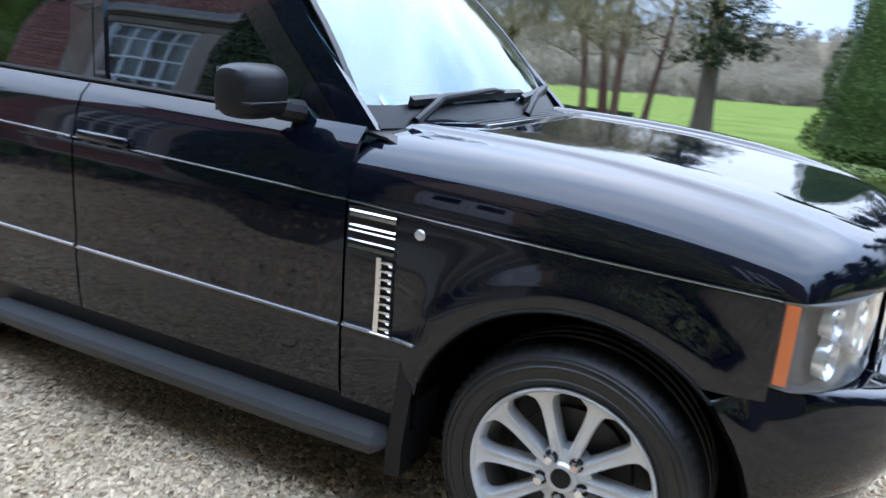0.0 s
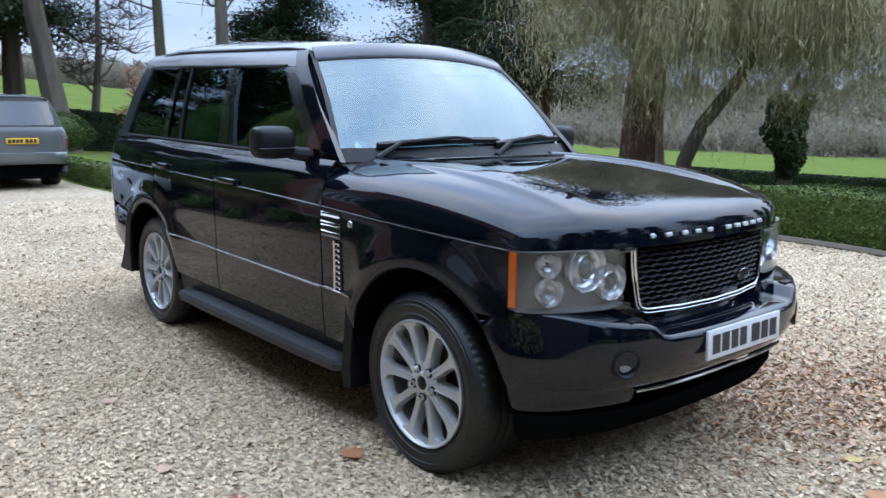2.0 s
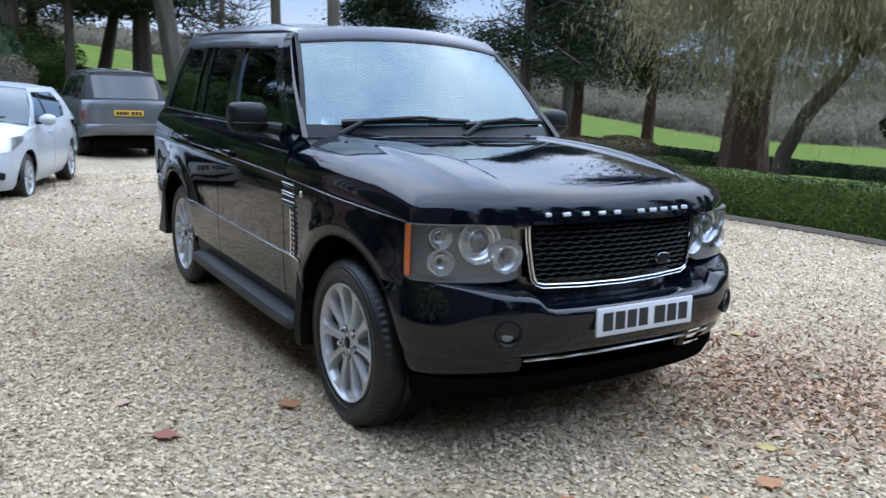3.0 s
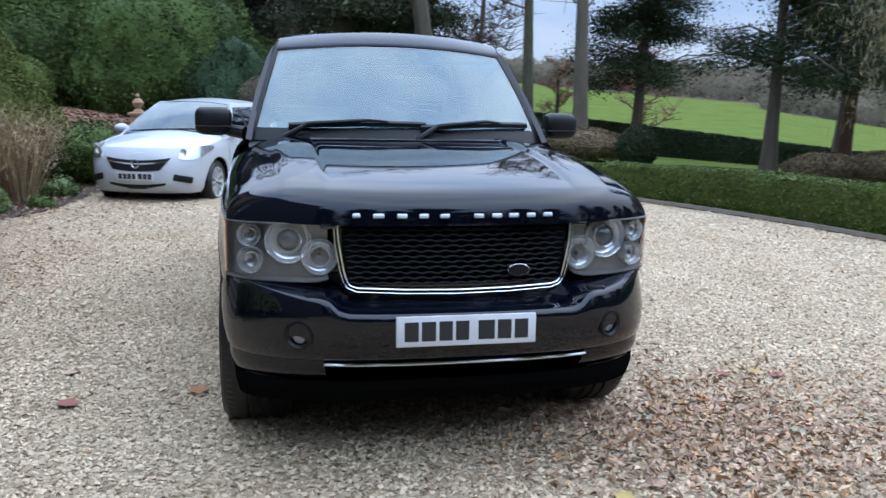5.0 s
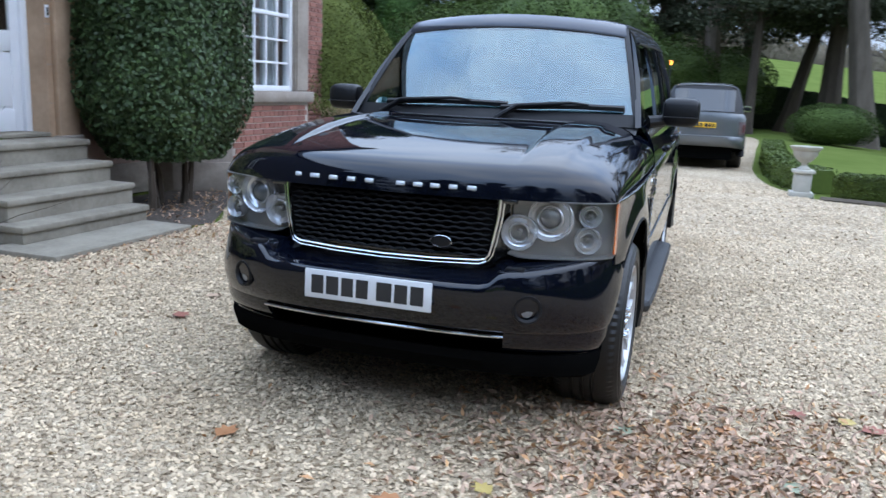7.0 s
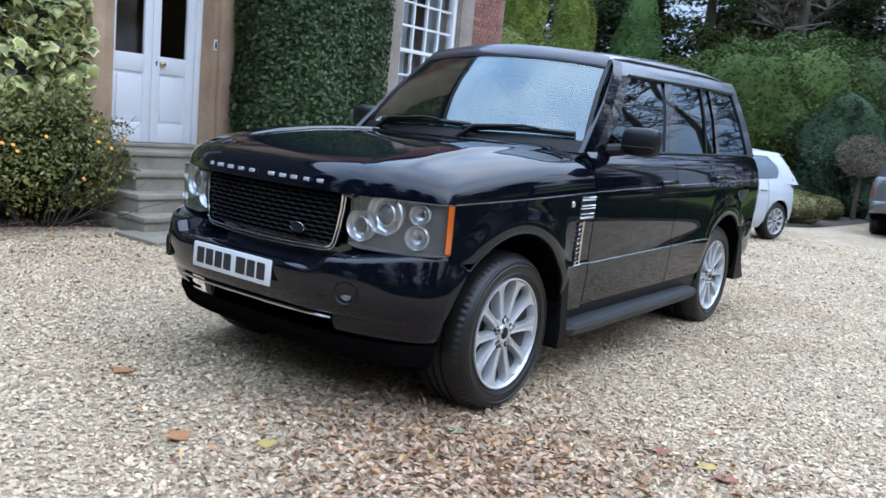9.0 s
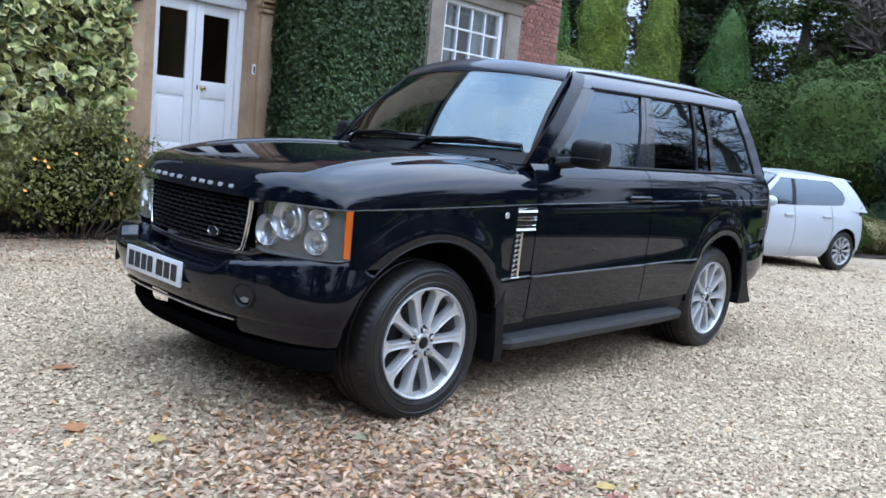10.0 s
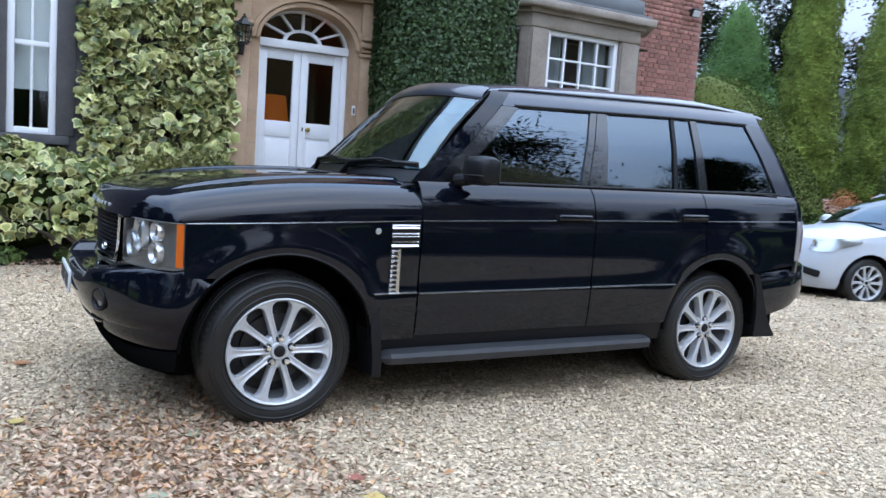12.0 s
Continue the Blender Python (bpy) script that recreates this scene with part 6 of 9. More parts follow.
def evergreen(x, y, h, r, crown_from, spread, k, label, leaf=None, size=0.18, lean=(0, 0), trunk=None, clumps=80, name="tree"):
    """A tall evergreen: a bare lower trunk, limbs, and a ragged crown of drooping clumps."""
    t = thing(name, label, "tree")
    bm, pts = bark_trunk(x, y, h, r, lean)
    part("trunk", bm, trunk or BARK, t)
    gz = ground_z(x, y)
    bl = bmesh.new()
    P, Nn = [], []
    per = k // clumps
    for i in range(clumps):
        f = rng.random() ** 0.9
        z = gz + crown_from + f * (h - crown_from) * 1.02
        reach = spread * (1 - 0.75 * f ** 1.3) * rng.uniform(0.45, 1.05)
        a = rng.uniform(0, 2 * math.pi)
        base = Vector((x + lean[0] * (z - gz), y + lean[1] * (z - gz), z))
        tip = base + Vector((math.cos(a) * reach, math.sin(a) * reach, rng.uniform(-0.15, 0.25) * reach))
        mid = (base + tip) / 2 + Vector((0, 0, 0.12 * reach))
        tube(bl, [base, mid, tip], [0.05 + 0.02 * (1 - f), 0.035, 0.012], 5)
        m = per
        s = rng.random((m, 1)) ** 0.6
        c = np.array(base) * (1 - s) + np.array(tip) * s
        c += rng.normal(size=(m, 3)) * np.array([0.16, 0.16, 0.10]) * spread * 0.55
        c[:, 2] -= 0.10 * spread * s[:, 0] * rng.random(m)
        P.append(c)
        q = rng.normal(size=(m, 3)) * 0.6
        q[:, 2] += 0.8
        Nn.append(q)
    part("branchwork", bl, BARK, t)
    P, Nn = np.concatenate(P), np.concatenate(Nn)
    thr = gz + crown_from - 0.8 + 0.75 * wobble(P * 0.9)
    P[:, 2] = np.where(P[:, 2] < thr, thr + 0.6 * (thr - P[:, 2]), P[:, 2])
    big = P[::5] * 1.0
    big[:, :2] = (big[:, :2] - [x, y]) * 0.88 + [x, y]
    v, f = kites(P, Nn, size, 0.42, 0.5, 0.6)
    v2, f2 = kites(big, Nn[::5], size * 1.5, 0.5, 0.8, 0.9)
    part("crown", mesh_np("crown", np.concatenate([v, v2]), np.concatenate([f, f2 + len(v)])), leaf or YEW, t)
    return t


def bare_tree(x, y, h, r, label, lean=(0, 0), twig=None, first=0.35, limbs=16, fine=7, leaf_k=0, name="tree", crook=0.12, bark=None, group=""):
    """A leafless tree: trunk, limbs, branches and a haze of thin twigs."""
    t = thing(name, label, "tree", group)
    bm, pts = bark_trunk(x, y, h, r, lean, crook=crook)
    part("trunk", bm, bark or BARK, t)
    bl = bmesh.new()
    ends = []
    for i in range(limbs):
        f = first + (1 - first) * (i + 0.5) / limbs
        j = min(int(f * 14), 13)
        p = Vector(pts[j]).lerp(Vector(pts[j + 1]), f * 14 - j)
        a = rng.uniform(0, 2 * math.pi)
        L = h * 0.36 * (1.1 - 0.6 * f) * rng.uniform(0.7, 1.2)
        main = limb(bl, p, (math.cos(a), math.sin(a), rng.uniform(0.2, 0.8)), L, r * 0.22 * (1.15 - f) + 0.008, 0.22)
        for q in main[2:]:
            ends.append((q, L * 0.5))
    part("branchwork", bl, bark or BARK, t)
    vs, fs = [], []
    off = 0
    for q, L in ends:
        for _ in range(fine):
            d = Vector(rng.normal(size=3))
            d.z = abs(d.z) * 0.6 + 0.1
            d.normalize()
            p0, p1 = np.array(q), np.array(q + d * L * rng.uniform(0.4, 0.9))
            p2 = p1 + np.array(rng.normal(size=3)) * L * 0.22
            w = 0.012 + 0.0014 * h
            s = np.cross(p1 - p0, rng.normal(size=3))
            s = s / (np.linalg.norm(s) + 1e-9) * w
            vs += [p0 - s, p0 + s, p1 + s * 0.6, p1 - s * 0.6, p1 + s * 0.6, p1 - s * 0.6, p2 - s * 0.2, p2 + s * 0.2]
            fs += [(off, off + 1, off + 2, off + 3), (off + 5, off + 4, off + 7, off + 6)]
            off += 8
    part("twigwork", mesh_np("twigwork", vs, fs), twig or TWIG, t)["kind"] = "stuff"
    return t


# ---------------------------------------------------------------- clipped hedges
def hedge_run(line, wide, high, label, k_per_m, size, leaf=None, group="clipped hedges", inner=True):
    """A clipped hedge along a line of points; the line is its near foot."""
    pts = [Vector((x, y, ground_z(x, y))) for x, y in line]
    tops = high if hasattr(high, "__len__") else [high] * len(pts)
    high = sum(tops) / len(tops)
    h = thing("hedge", label, "hedge", group)
    rows = []
    S, D, acc = [], [], 0.0
    for i, p in enumerate(pts):
        d = (pts[min(i + 1, len(pts) - 1)] - pts[max(i - 1, 0)])
        d.z = 0
        d.normalize()
        o = Vector((-d.y, d.x, 0))
        rows.append((p, o))
    prof = [(0.04, 0.0), (0.0, 0.25), (0.02, 0.85), (0.10, 1.0), (0.90, 1.0), (0.98, 0.85), (1.0, 0.25), (0.96, 0.0)]
    bm = bmesh.new()
    g = grid(bm, [[p + o * (wide * (0.06 + 0.88 * u)) + Vector((0, 0, 0.01 + (hh - 0.04) * v)) for u, v in prof] for (p, o), hh in zip(rows, tops)])
    bm.faces.new(g[0]); bm.faces.new(g[-1])
    bmesh.ops.recalc_face_normals(bm, faces=bm.faces)
    part("core", bm, leaf or HEDGE_LEAF, h)
    P, Nn = [], []
    per = wide + 2 * high
    for (p, o), (q, o2), h0, h1 in zip(rows, rows[1:], tops, tops[1:]):
        L = (q - p).length
        k = int(L * k_per_m)
        s = rng.random(k)
        w = rng.random(k) * per
        u = np.where(w < high, 0.0, np.where(w < high + wide, (w - high) / wide, 1.0))
        v = np.where(w < high, w / high, np.where(w < high + wide, 1.0, (per - w) / high))
        c = np.array(p)[None] * (1 - s)[:, None] + np.array(q)[None] * s[:, None]
        oo = np.array(o)[None] * (1 - s)[:, None] + np.array(o2)[None] * s[:, None]
        uu = np.clip(u, 0.0, 1.0)
        c = c + oo * (wide * uu)[:, None]
        c[:, 2] += v * (h0 + (h1 - h0) * s)
        n = np.where((v >= 0.999)[:, None], np.array([[0, 0, 1.0]]), oo * np.where(u < 0.5, -1, 1)[:, None])
        lump = 0.028 * wobble(c * 1.3) - 0.035 * rng.random(k) ** 2
        c += n * lump[:, None]
        P.append(c); Nn.append(n)
    v, f = kites(np.concatenate(P), np.concatenate(Nn), size, 0.6, 0.75)
    part("foliage", mesh_np("foliage", v, f), leaf or HEDGE_LEAF, h)
    return h


BIGLINE = smooth_line([(x, y + 0.12) for x, y in HEDGE_LINE], 4)
hedge_run(BIGLINE, 0.62, [ip(x, [-8.0, -6.6, -5.0], [0.40, 0.52, 0.575]) for x, y in BIGLINE], "low dark-green clipped hedge bordering the gravel drive", 5200, 0.035)
hedge_run(smooth_line([(-9.35, 2.62), (-10.6, 2.28), (-13.7, 2.16), (-20.0, 2.46)], 4)[::-1], 0.55, 0.42, "low clipped hedge along the edge of the lawn", 900, 0.045)
# boundary hedge at the lawn's far end
ring = []
for a in np.linspace(4, 72, 30):
    r = 47.0
    ring.append((5 - r * math.cos(radians(a)), -1 + r * math.sin(radians(a))))
hedge_run(ring, 1.0, [ip(a, [4, 13, 30, 38, 48, 72], [2.3, 2.1, 1.5, 1.2, 0.85, 0.6]) for a in np.linspace(4, 72, 30)], "tall dark hedge at the far end of the lawn", 420, 0.16, YEW)

# edging of the gravel along the hedge
bm = bmesh.new()
EDGE = mat("edging_board", (0.085, 0.068, 0.050), (0.16, 0.128, 0.096), rough=0.95, scale=4, bump=0.004, bscale=40)
tube(bm, [(x, y, ground_z(x, y) + 0.025) for x, y in smooth_line(HEDGE_LINE, 5)], 0.045, 6)
solid("drive_edging", bm, EDGE, "worn brown edging along the gravel", "edging", kind="structure")

# ---------------------------------------------------------------- planting at the house
def ivy_leaf_mesh(points, normals, size):
    outline = np.array([(0.0, -0.48), (0.42, -0.36), (0.56, 0.02), (0.30, 0.18), (0.0, 0.62), (-0.30, 0.18), (-0.56, 0.02), (-0.42, -0.36)])
    k = len(points)
    n = normals + 0.75 * rng.normal(size=(k, 3))
    n /= np.linalg.norm(n, axis=1, keepdims=True)
    t = np.stack([0.55 * rng.normal(size=k), np.zeros(k), -np.ones(k)], 1)
    t -= (t * n).sum(1, keepdims=True) * n
    t /= np.linalg.norm(t, axis=1, keepdims=True)
    b = np.cross(n, t)
    s = size * rng.uniform(0.6, 1.3, (k, 1, 1))
    ring_o = points[:, None] + s * (outline[None, :, 0:1] * b[:, None] + outline[None, :, 1:2] * t[:, None]) - s * (0.22 * (outline ** 2).sum(1))[None, :, None] * n[:, None]
    inner = outline * 0.79 + np.array([0, -0.02])
    wob = rng.uniform(0.86, 1.10, (k, 8, 1)) * np.where(rng.random((k, 1, 1)) < 0.38, 1.29, rng.uniform(0.70, 1.22, (k, 1, 1)))
    ring_i = points[:, None] + s * wob * (inner[None, :, 0:1] * b[:, None] + inner[None, :, 1:2] * t[:, None]) - s * (0.22 * (inner ** 2).sum(1))[None, :, None] * n[:, None]
    v = np.concatenate([ring_o, ring_i], 1).reshape(-1, 3)
    base = (np.arange(k) * 16)[:, None]
    ring_faces = np.array([(i, (i + 1) % 8, 8 + (i + 1) % 8, 8 + i) for i in range(8)])
    inner_faces = np.array([(8, 9, 10, 11), (8, 11, 12, 13), (8, 13, 14, 15)])
    faces = (np.concatenate([ring_faces, inner_faces])[None] + base[:, :, None]).reshape(-1, 4)
    mats = np.tile(np.array([1] * 8 + [0] * 3), (k, 1))
    tone = rng.random(k)
    mats[tone < 0.50, 8:] = 2
    mats[tone > 0.82, :8] = 2
    mats = mats.ravel()
    me = mesh_np("ivy_leaves", v, faces)
    me.materials.append(IVY_GREEN)
    me.materials.append(IVY_CREAM)
    me.materials.append(IVY_PALE)
    me.polygons.foreach_set("material_index", mats.astype(np.int32))
    return me


def ivy_points(k, x0, x1, z0, z1, y, bulge):
    x, z = rng.uniform(x0, x1, k), rng.uniform(z0, z1, k)
    q = np.stack([x * 2.2, z * 1.7, x + z], 1)
    edge = np.minimum(np.minimum(x - x0, x1 - x), 0.3) / 0.3
    yy = y + bulge * (0.45 + 0.55 * wobble(q)) * np.clip(edge, 0.15, 1) + 0.06 * rng.random(k)
    keep = edge > 0.25 * (1 + wobble(q * 1.7)) * rng.random(k)
    p = np.stack([x, yy, z], 1)[keep]
    n = np.stack([0.35 * np.sin(5 * x), np.ones(k), 0.35 + 0.2 * np.sin(4 * z)], 1)[keep]
    return p, n


ivy = thing("ivy", "variegated cream and green ivy climbing the house wall", "climber")
p, n = ivy_points(4300, 0.22, 1.92, 0.5, 6.2, -4.96, 0.30)
part("ivy_foliage", ivy_leaf_mesh(p, n, 0.105), None, ivy)
p, n = ivy_points(2400, 0.22, 1.92, 0.4, 6.2, -5.05, 0.10)
part("ivy_foliage", ivy_leaf_mesh(p, n, 0.09), None, ivy)
bm = bmesh.new()
for i in range(9):
    x = 0.5 + 0.16 * i
    q = Vector((x + 0.3 * float(rng.normal()), -5.02, 0.0))
    limb(bm, (0.55 + 0.13 * i, -5.03, 0.0), (float(rng.normal()) * 0.05, 0.0, 1), 2.6, 0.025, 0.03, 8)
part("ivy_stem", bm, BARK, ivy)
low_ivy = thing("ivy_hedge", "low mound of variegated ivy under the sash window", "climber")
k = 2300
p, n = ball_points(k, (2.55, -4.86, 0.62), (1.35, 0.42, 0.62), 0.14, 0.3, -0.6)
part("ivy_foliage", ivy_leaf_mesh(p, n + np.array([0, 0.5, 0.2]), 0.10), None, low_ivy)
part("core", core_ball((2.55, -4.86, 0.62), (1.35, 0.40, 0.62), 0.14, 1.6, 0.0, 0.78), SHADE_CORE, low_ivy)
bm = bmesh.new()
for i in range(7):
    limb(bm, (1.6 + 0.25 * i, -4.55, 0.15 + 0.05 * i % 3), (0.5, 0.1, 0.5), 0.7, 0.028, 0.3, 6)
part("ivy_stem", bm, BARK, low_ivy)

# clipped holly column beside the door
hol = thing("holly_column", "tall clipped dark-green holly column beside the door", "bush")
HC, HR, HZ0, HZ1 = (-2.11, -4.30), (0.79, 0.74), 0.52, 4.3


def holly_skin(t, a):
    prof = np.clip(np.sin(np.clip(t * 9, 0, math.pi / 2)) * 0.35 + 0.65, 0, 1) * np.where(t > 0.8, np.sqrt(np.clip(1 - ((t - 0.8) / 0.2) ** 2, 0, 1)), 1.0)
    q = np.stack([np.cos(a) * 2, np.sin(a) * 2, t * 5], 1)
    e = 1.0 / (np.abs(np.cos(a)) ** 3.6 + np.abs(np.sin(a)) ** 3.6) ** (1 / 3.6)
    return prof * e * (1 + 0.035 * wobble(q))


k = 44000
t = rng.random(k) ** 0.95
a = rng.uniform(0, 2 * math.pi, k)
rr = holly_skin(t, a) * (1 - 0.16 * rng.random(k) ** 2)
p = np.stack([HC[0] + HR[0] * rr * np.cos(a), HC[1] + HR[1] * rr * np.sin(a), HZ0 + t * (HZ1 - HZ0)], 1)
n = np.stack([np.cos(a), np.sin(a) * 1.4, np.full(k, 0.3)], 1)
v, f = kites(p, n, 0.052, 0.6, 0.6)
part("foliage", mesh_np("foliage", v, f), HOLLY, hol)
rows = []
for i in range(21):
    ang = np.linspace(0, 2 * math.pi, 33)[:-1]
    rad = holly_skin(np.full(32, i / 20), ang) * 0.88
    rows.append([(HC[0] + HR[0] * q * math.cos(w), HC[1] + HR[1] * q * math.sin(w), HZ0 + i / 20 * (HZ1 - HZ0)) for q, w in zip(rad, ang)])
bm = bmesh.new()
g = grid(bm, rows, True)
bm.faces.new(g[0])
bmesh.ops.recalc_face_normals(bm, faces=bm.faces)
part("core", bm, HOLLY, hol)
bm = bmesh.new()
for dx, dy in ((-0.25, 0.05), (0.1, -0.05), (0.4, 0.05), (-0.5, 0.0), (0.62, 0.12)):
    limb(bm, (HC[0] + dx * 0.7, HC[1] + dy, 0.0), (dx * 0.4, dy, 1), 0.9, 0.05, 0.08, 5)
part("stem", bm, BARK, hol)

# flowering shrub by the steps
shrub = thing("flowering_shrub", "loose green shrub with a few orange flowers", "bush")
p, n = ball_points(9000, (0.86, -4.62, 0.62), (0.80, 0.55, 0.64), 0.20, 0.55, -0.75, 2.3, 3.0)
v, f = kites(p[p[:, 2] > 0.03], n[p[:, 2] > 0.03], 0.045, 0.5, 0.9)
part("foliage", mesh_np("foliage", v, f), SHRUB, shrub)
part("core", core_ball((0.86, -4.62, 0.58), (0.70, 0.48, 0.58), 0.20, 2.3, 3.0, 0.72), SHADE_CORE, shrub)
bm = bmesh.new()
for i in range(34):
    a, e = rng.uniform(0, 2 * math.pi), rng.uniform(0.2, 1.2)
    limb(bm, (0.86 + 0.2 * math.cos(a), -4.62 + 0.15 * math.sin(a), 0.0), (0.6 * math.cos(a), 0.4 * math.sin(a), e), rng.uniform(0.8, 1.45), 0.007, 0.14, 6)
part("twigwork", bm, TWIG, shrub)
FLOWER = mat("orange_flower", (0.75, 0.26, 0.03), (0.85, 0.40, 0.05), rough=0.6)
for i in range(11):
    a, e = rng.uniform(0.3, 2.9), rng.uniform(-0.5, 0.7)
    c = (0.86 + 0.80 * math.cos(a) * math.cos(e), -4.62 + 0.58 * math.sin(a) * math.cos(e), 0.62 + 0.62 * math.sin(e))
    bm = bmesh.new()
    lathe(bm, [(0.003, -0.009), (0.012, 0.0), (0.017, 0.008), (0.008, 0.005), (0.0, 0.003)], 7, Matrix.Translation(c) @ Matrix.Rotation(radians(-60), 4, "X"))
    part("flower", bm, FLOWER, shrub)


def grass_clump(name, label, x, y, h, r, k, leaf, lean=0.5):
    c = thing(name, label, "plant")
    vs, fs = [], []
    gz = ground_z(x, y)
    for i in range(k):
        a, q = rng.uniform(0, 2 * math.pi), r * 0.35 * rng.random() ** 0.5
        b = np.array([x + q * math.cos(a), y + q * math.sin(a), gz + 0.02])
        d = np.array([math.cos(a), math.sin(a), 0]) * r * rng.uniform(0.2, 1.1) * lean
        L = h * rng.uniform(0.5, 1.1)
        w = np.array([-math.sin(a), math.cos(a), 0]) * 0.006
        m, e = b + d * 0.45 + np.array([0, 0, L * 0.62]) + rng.normal(size=3) * 0.06, b + d * 1.2 + np.array([0, 0, L * rng.uniform(0.75, 1.0)]) + rng.normal(size=3) * 0.10
        o = len(vs)
        vs += [b - w, b + w, m + w, m - w, e + w * 0.3, e - w * 0.3]
        fs += [(o, o + 1, o + 2, o + 3), (o + 3, o + 2, o + 4, o + 5)]
        for g in range(3):
            q = m + (e - m) * rng.random()
            r2 = q + rng.normal(size=3) * 0.11 + np.array([0, 0, 0.05])
            o = len(vs)
            vs += [q - w * 0.7, q + w * 0.7, r2 + w * 0.5, r2 - w * 0.5]
            fs.append((o, o + 1, o + 2, o + 3))
    part("stalk_tuft", mesh_np("stalk_tuft", vs, fs), leaf, c)
    p, n = ball_points(k * 4, (x, y, gz + h * 0.68), (r * 0.95, r * 0.95, h * 0.36), 0.25, 0.8)
    v, f = kites(p, n, 0.05, 0.35, 1.0)
    part("seed_tuft", mesh_np("seed_tuft", v, f), leaf, c)
    return c


grass_clump("dry_perennial", "clump of dry straw-coloured stems in the bed", -6.25, -3.95, 1.20, 0.64, 300, DRYGRASS, 0.8)
LOWGREEN = mat("bed_plant", (0.058, 0.098, 0.020), (0.115, 0.165, 0.036), rough=0.6, scale=5, island=0.4)
for x, y, r, h in ((-7.0, -3.62, 0.32, 0.18), (-5.2, -4.0, 0.30, 0.24), (-4.3, -4.05, 0.28, 0.22), (-3.7, -4.0, 0.25, 0.18), (-5.75, -3.55, 0.18, 0.10), (1.9, -4.72, 0.22, 0.14), (2.6, -4.65, 0.2, 0.12)):
    ball_bush("bed_plant", "low bright-green plant in the flower bed", (x, y, h * 0.5), (r, r * 0.8, h), 700, 0.055, LOWGREEN, 0.5, 0.2, stems=False, group="low plants of the bed")
ball_bush("juniper", "low spreading dark-green juniper beside the drive", (-9.6, -3.9, 0.45), (1.2, 0.8, 0.55), 6000, 0.065, LAUREL, 0.4, 0.2, stems=False)
cone_bush("clipped_yew", "olive-green yew clipped to a rounded cone", -8.7, -6.25, 3.45, 2.35, 34000, 0.058, OLIVE_YEW, power=0.5, base=0.85, lump=0.03)

# ---------------------------------------------------------------- trees of the lawn
t = thing("redwood_tree", "huge redwood trunk with reddish fibrous bark", "tree")
bm, _ = bark_trunk(-12.3, 19.4, 19.0, 0.68, (0.0, 0.0), 1.2, n=18)
part("trunk", bm, RED_BARK, t)
P = []
for i in range(60):
    z, a = rng.uniform(7.5, 17.0), rng.uniform(0, 2 * math.pi)
    c = np.array([-12.3 + math.cos(a) * 1.9, 19.4 + math.sin(a) * 1.9, z - 1.0])
    P.append(c + rng.normal(size=(150, 3)) * np.array([0.9, 0.9, 0.5]))
P = np.concatenate(P)
v, f = kites(P, np.tile(np.array([[0, 0, 1.0]]), (len(P), 1)), 0.3, 0.4, 0.8, 0.8)
part("crown", mesh_np("crown", v, f), YEW, t)


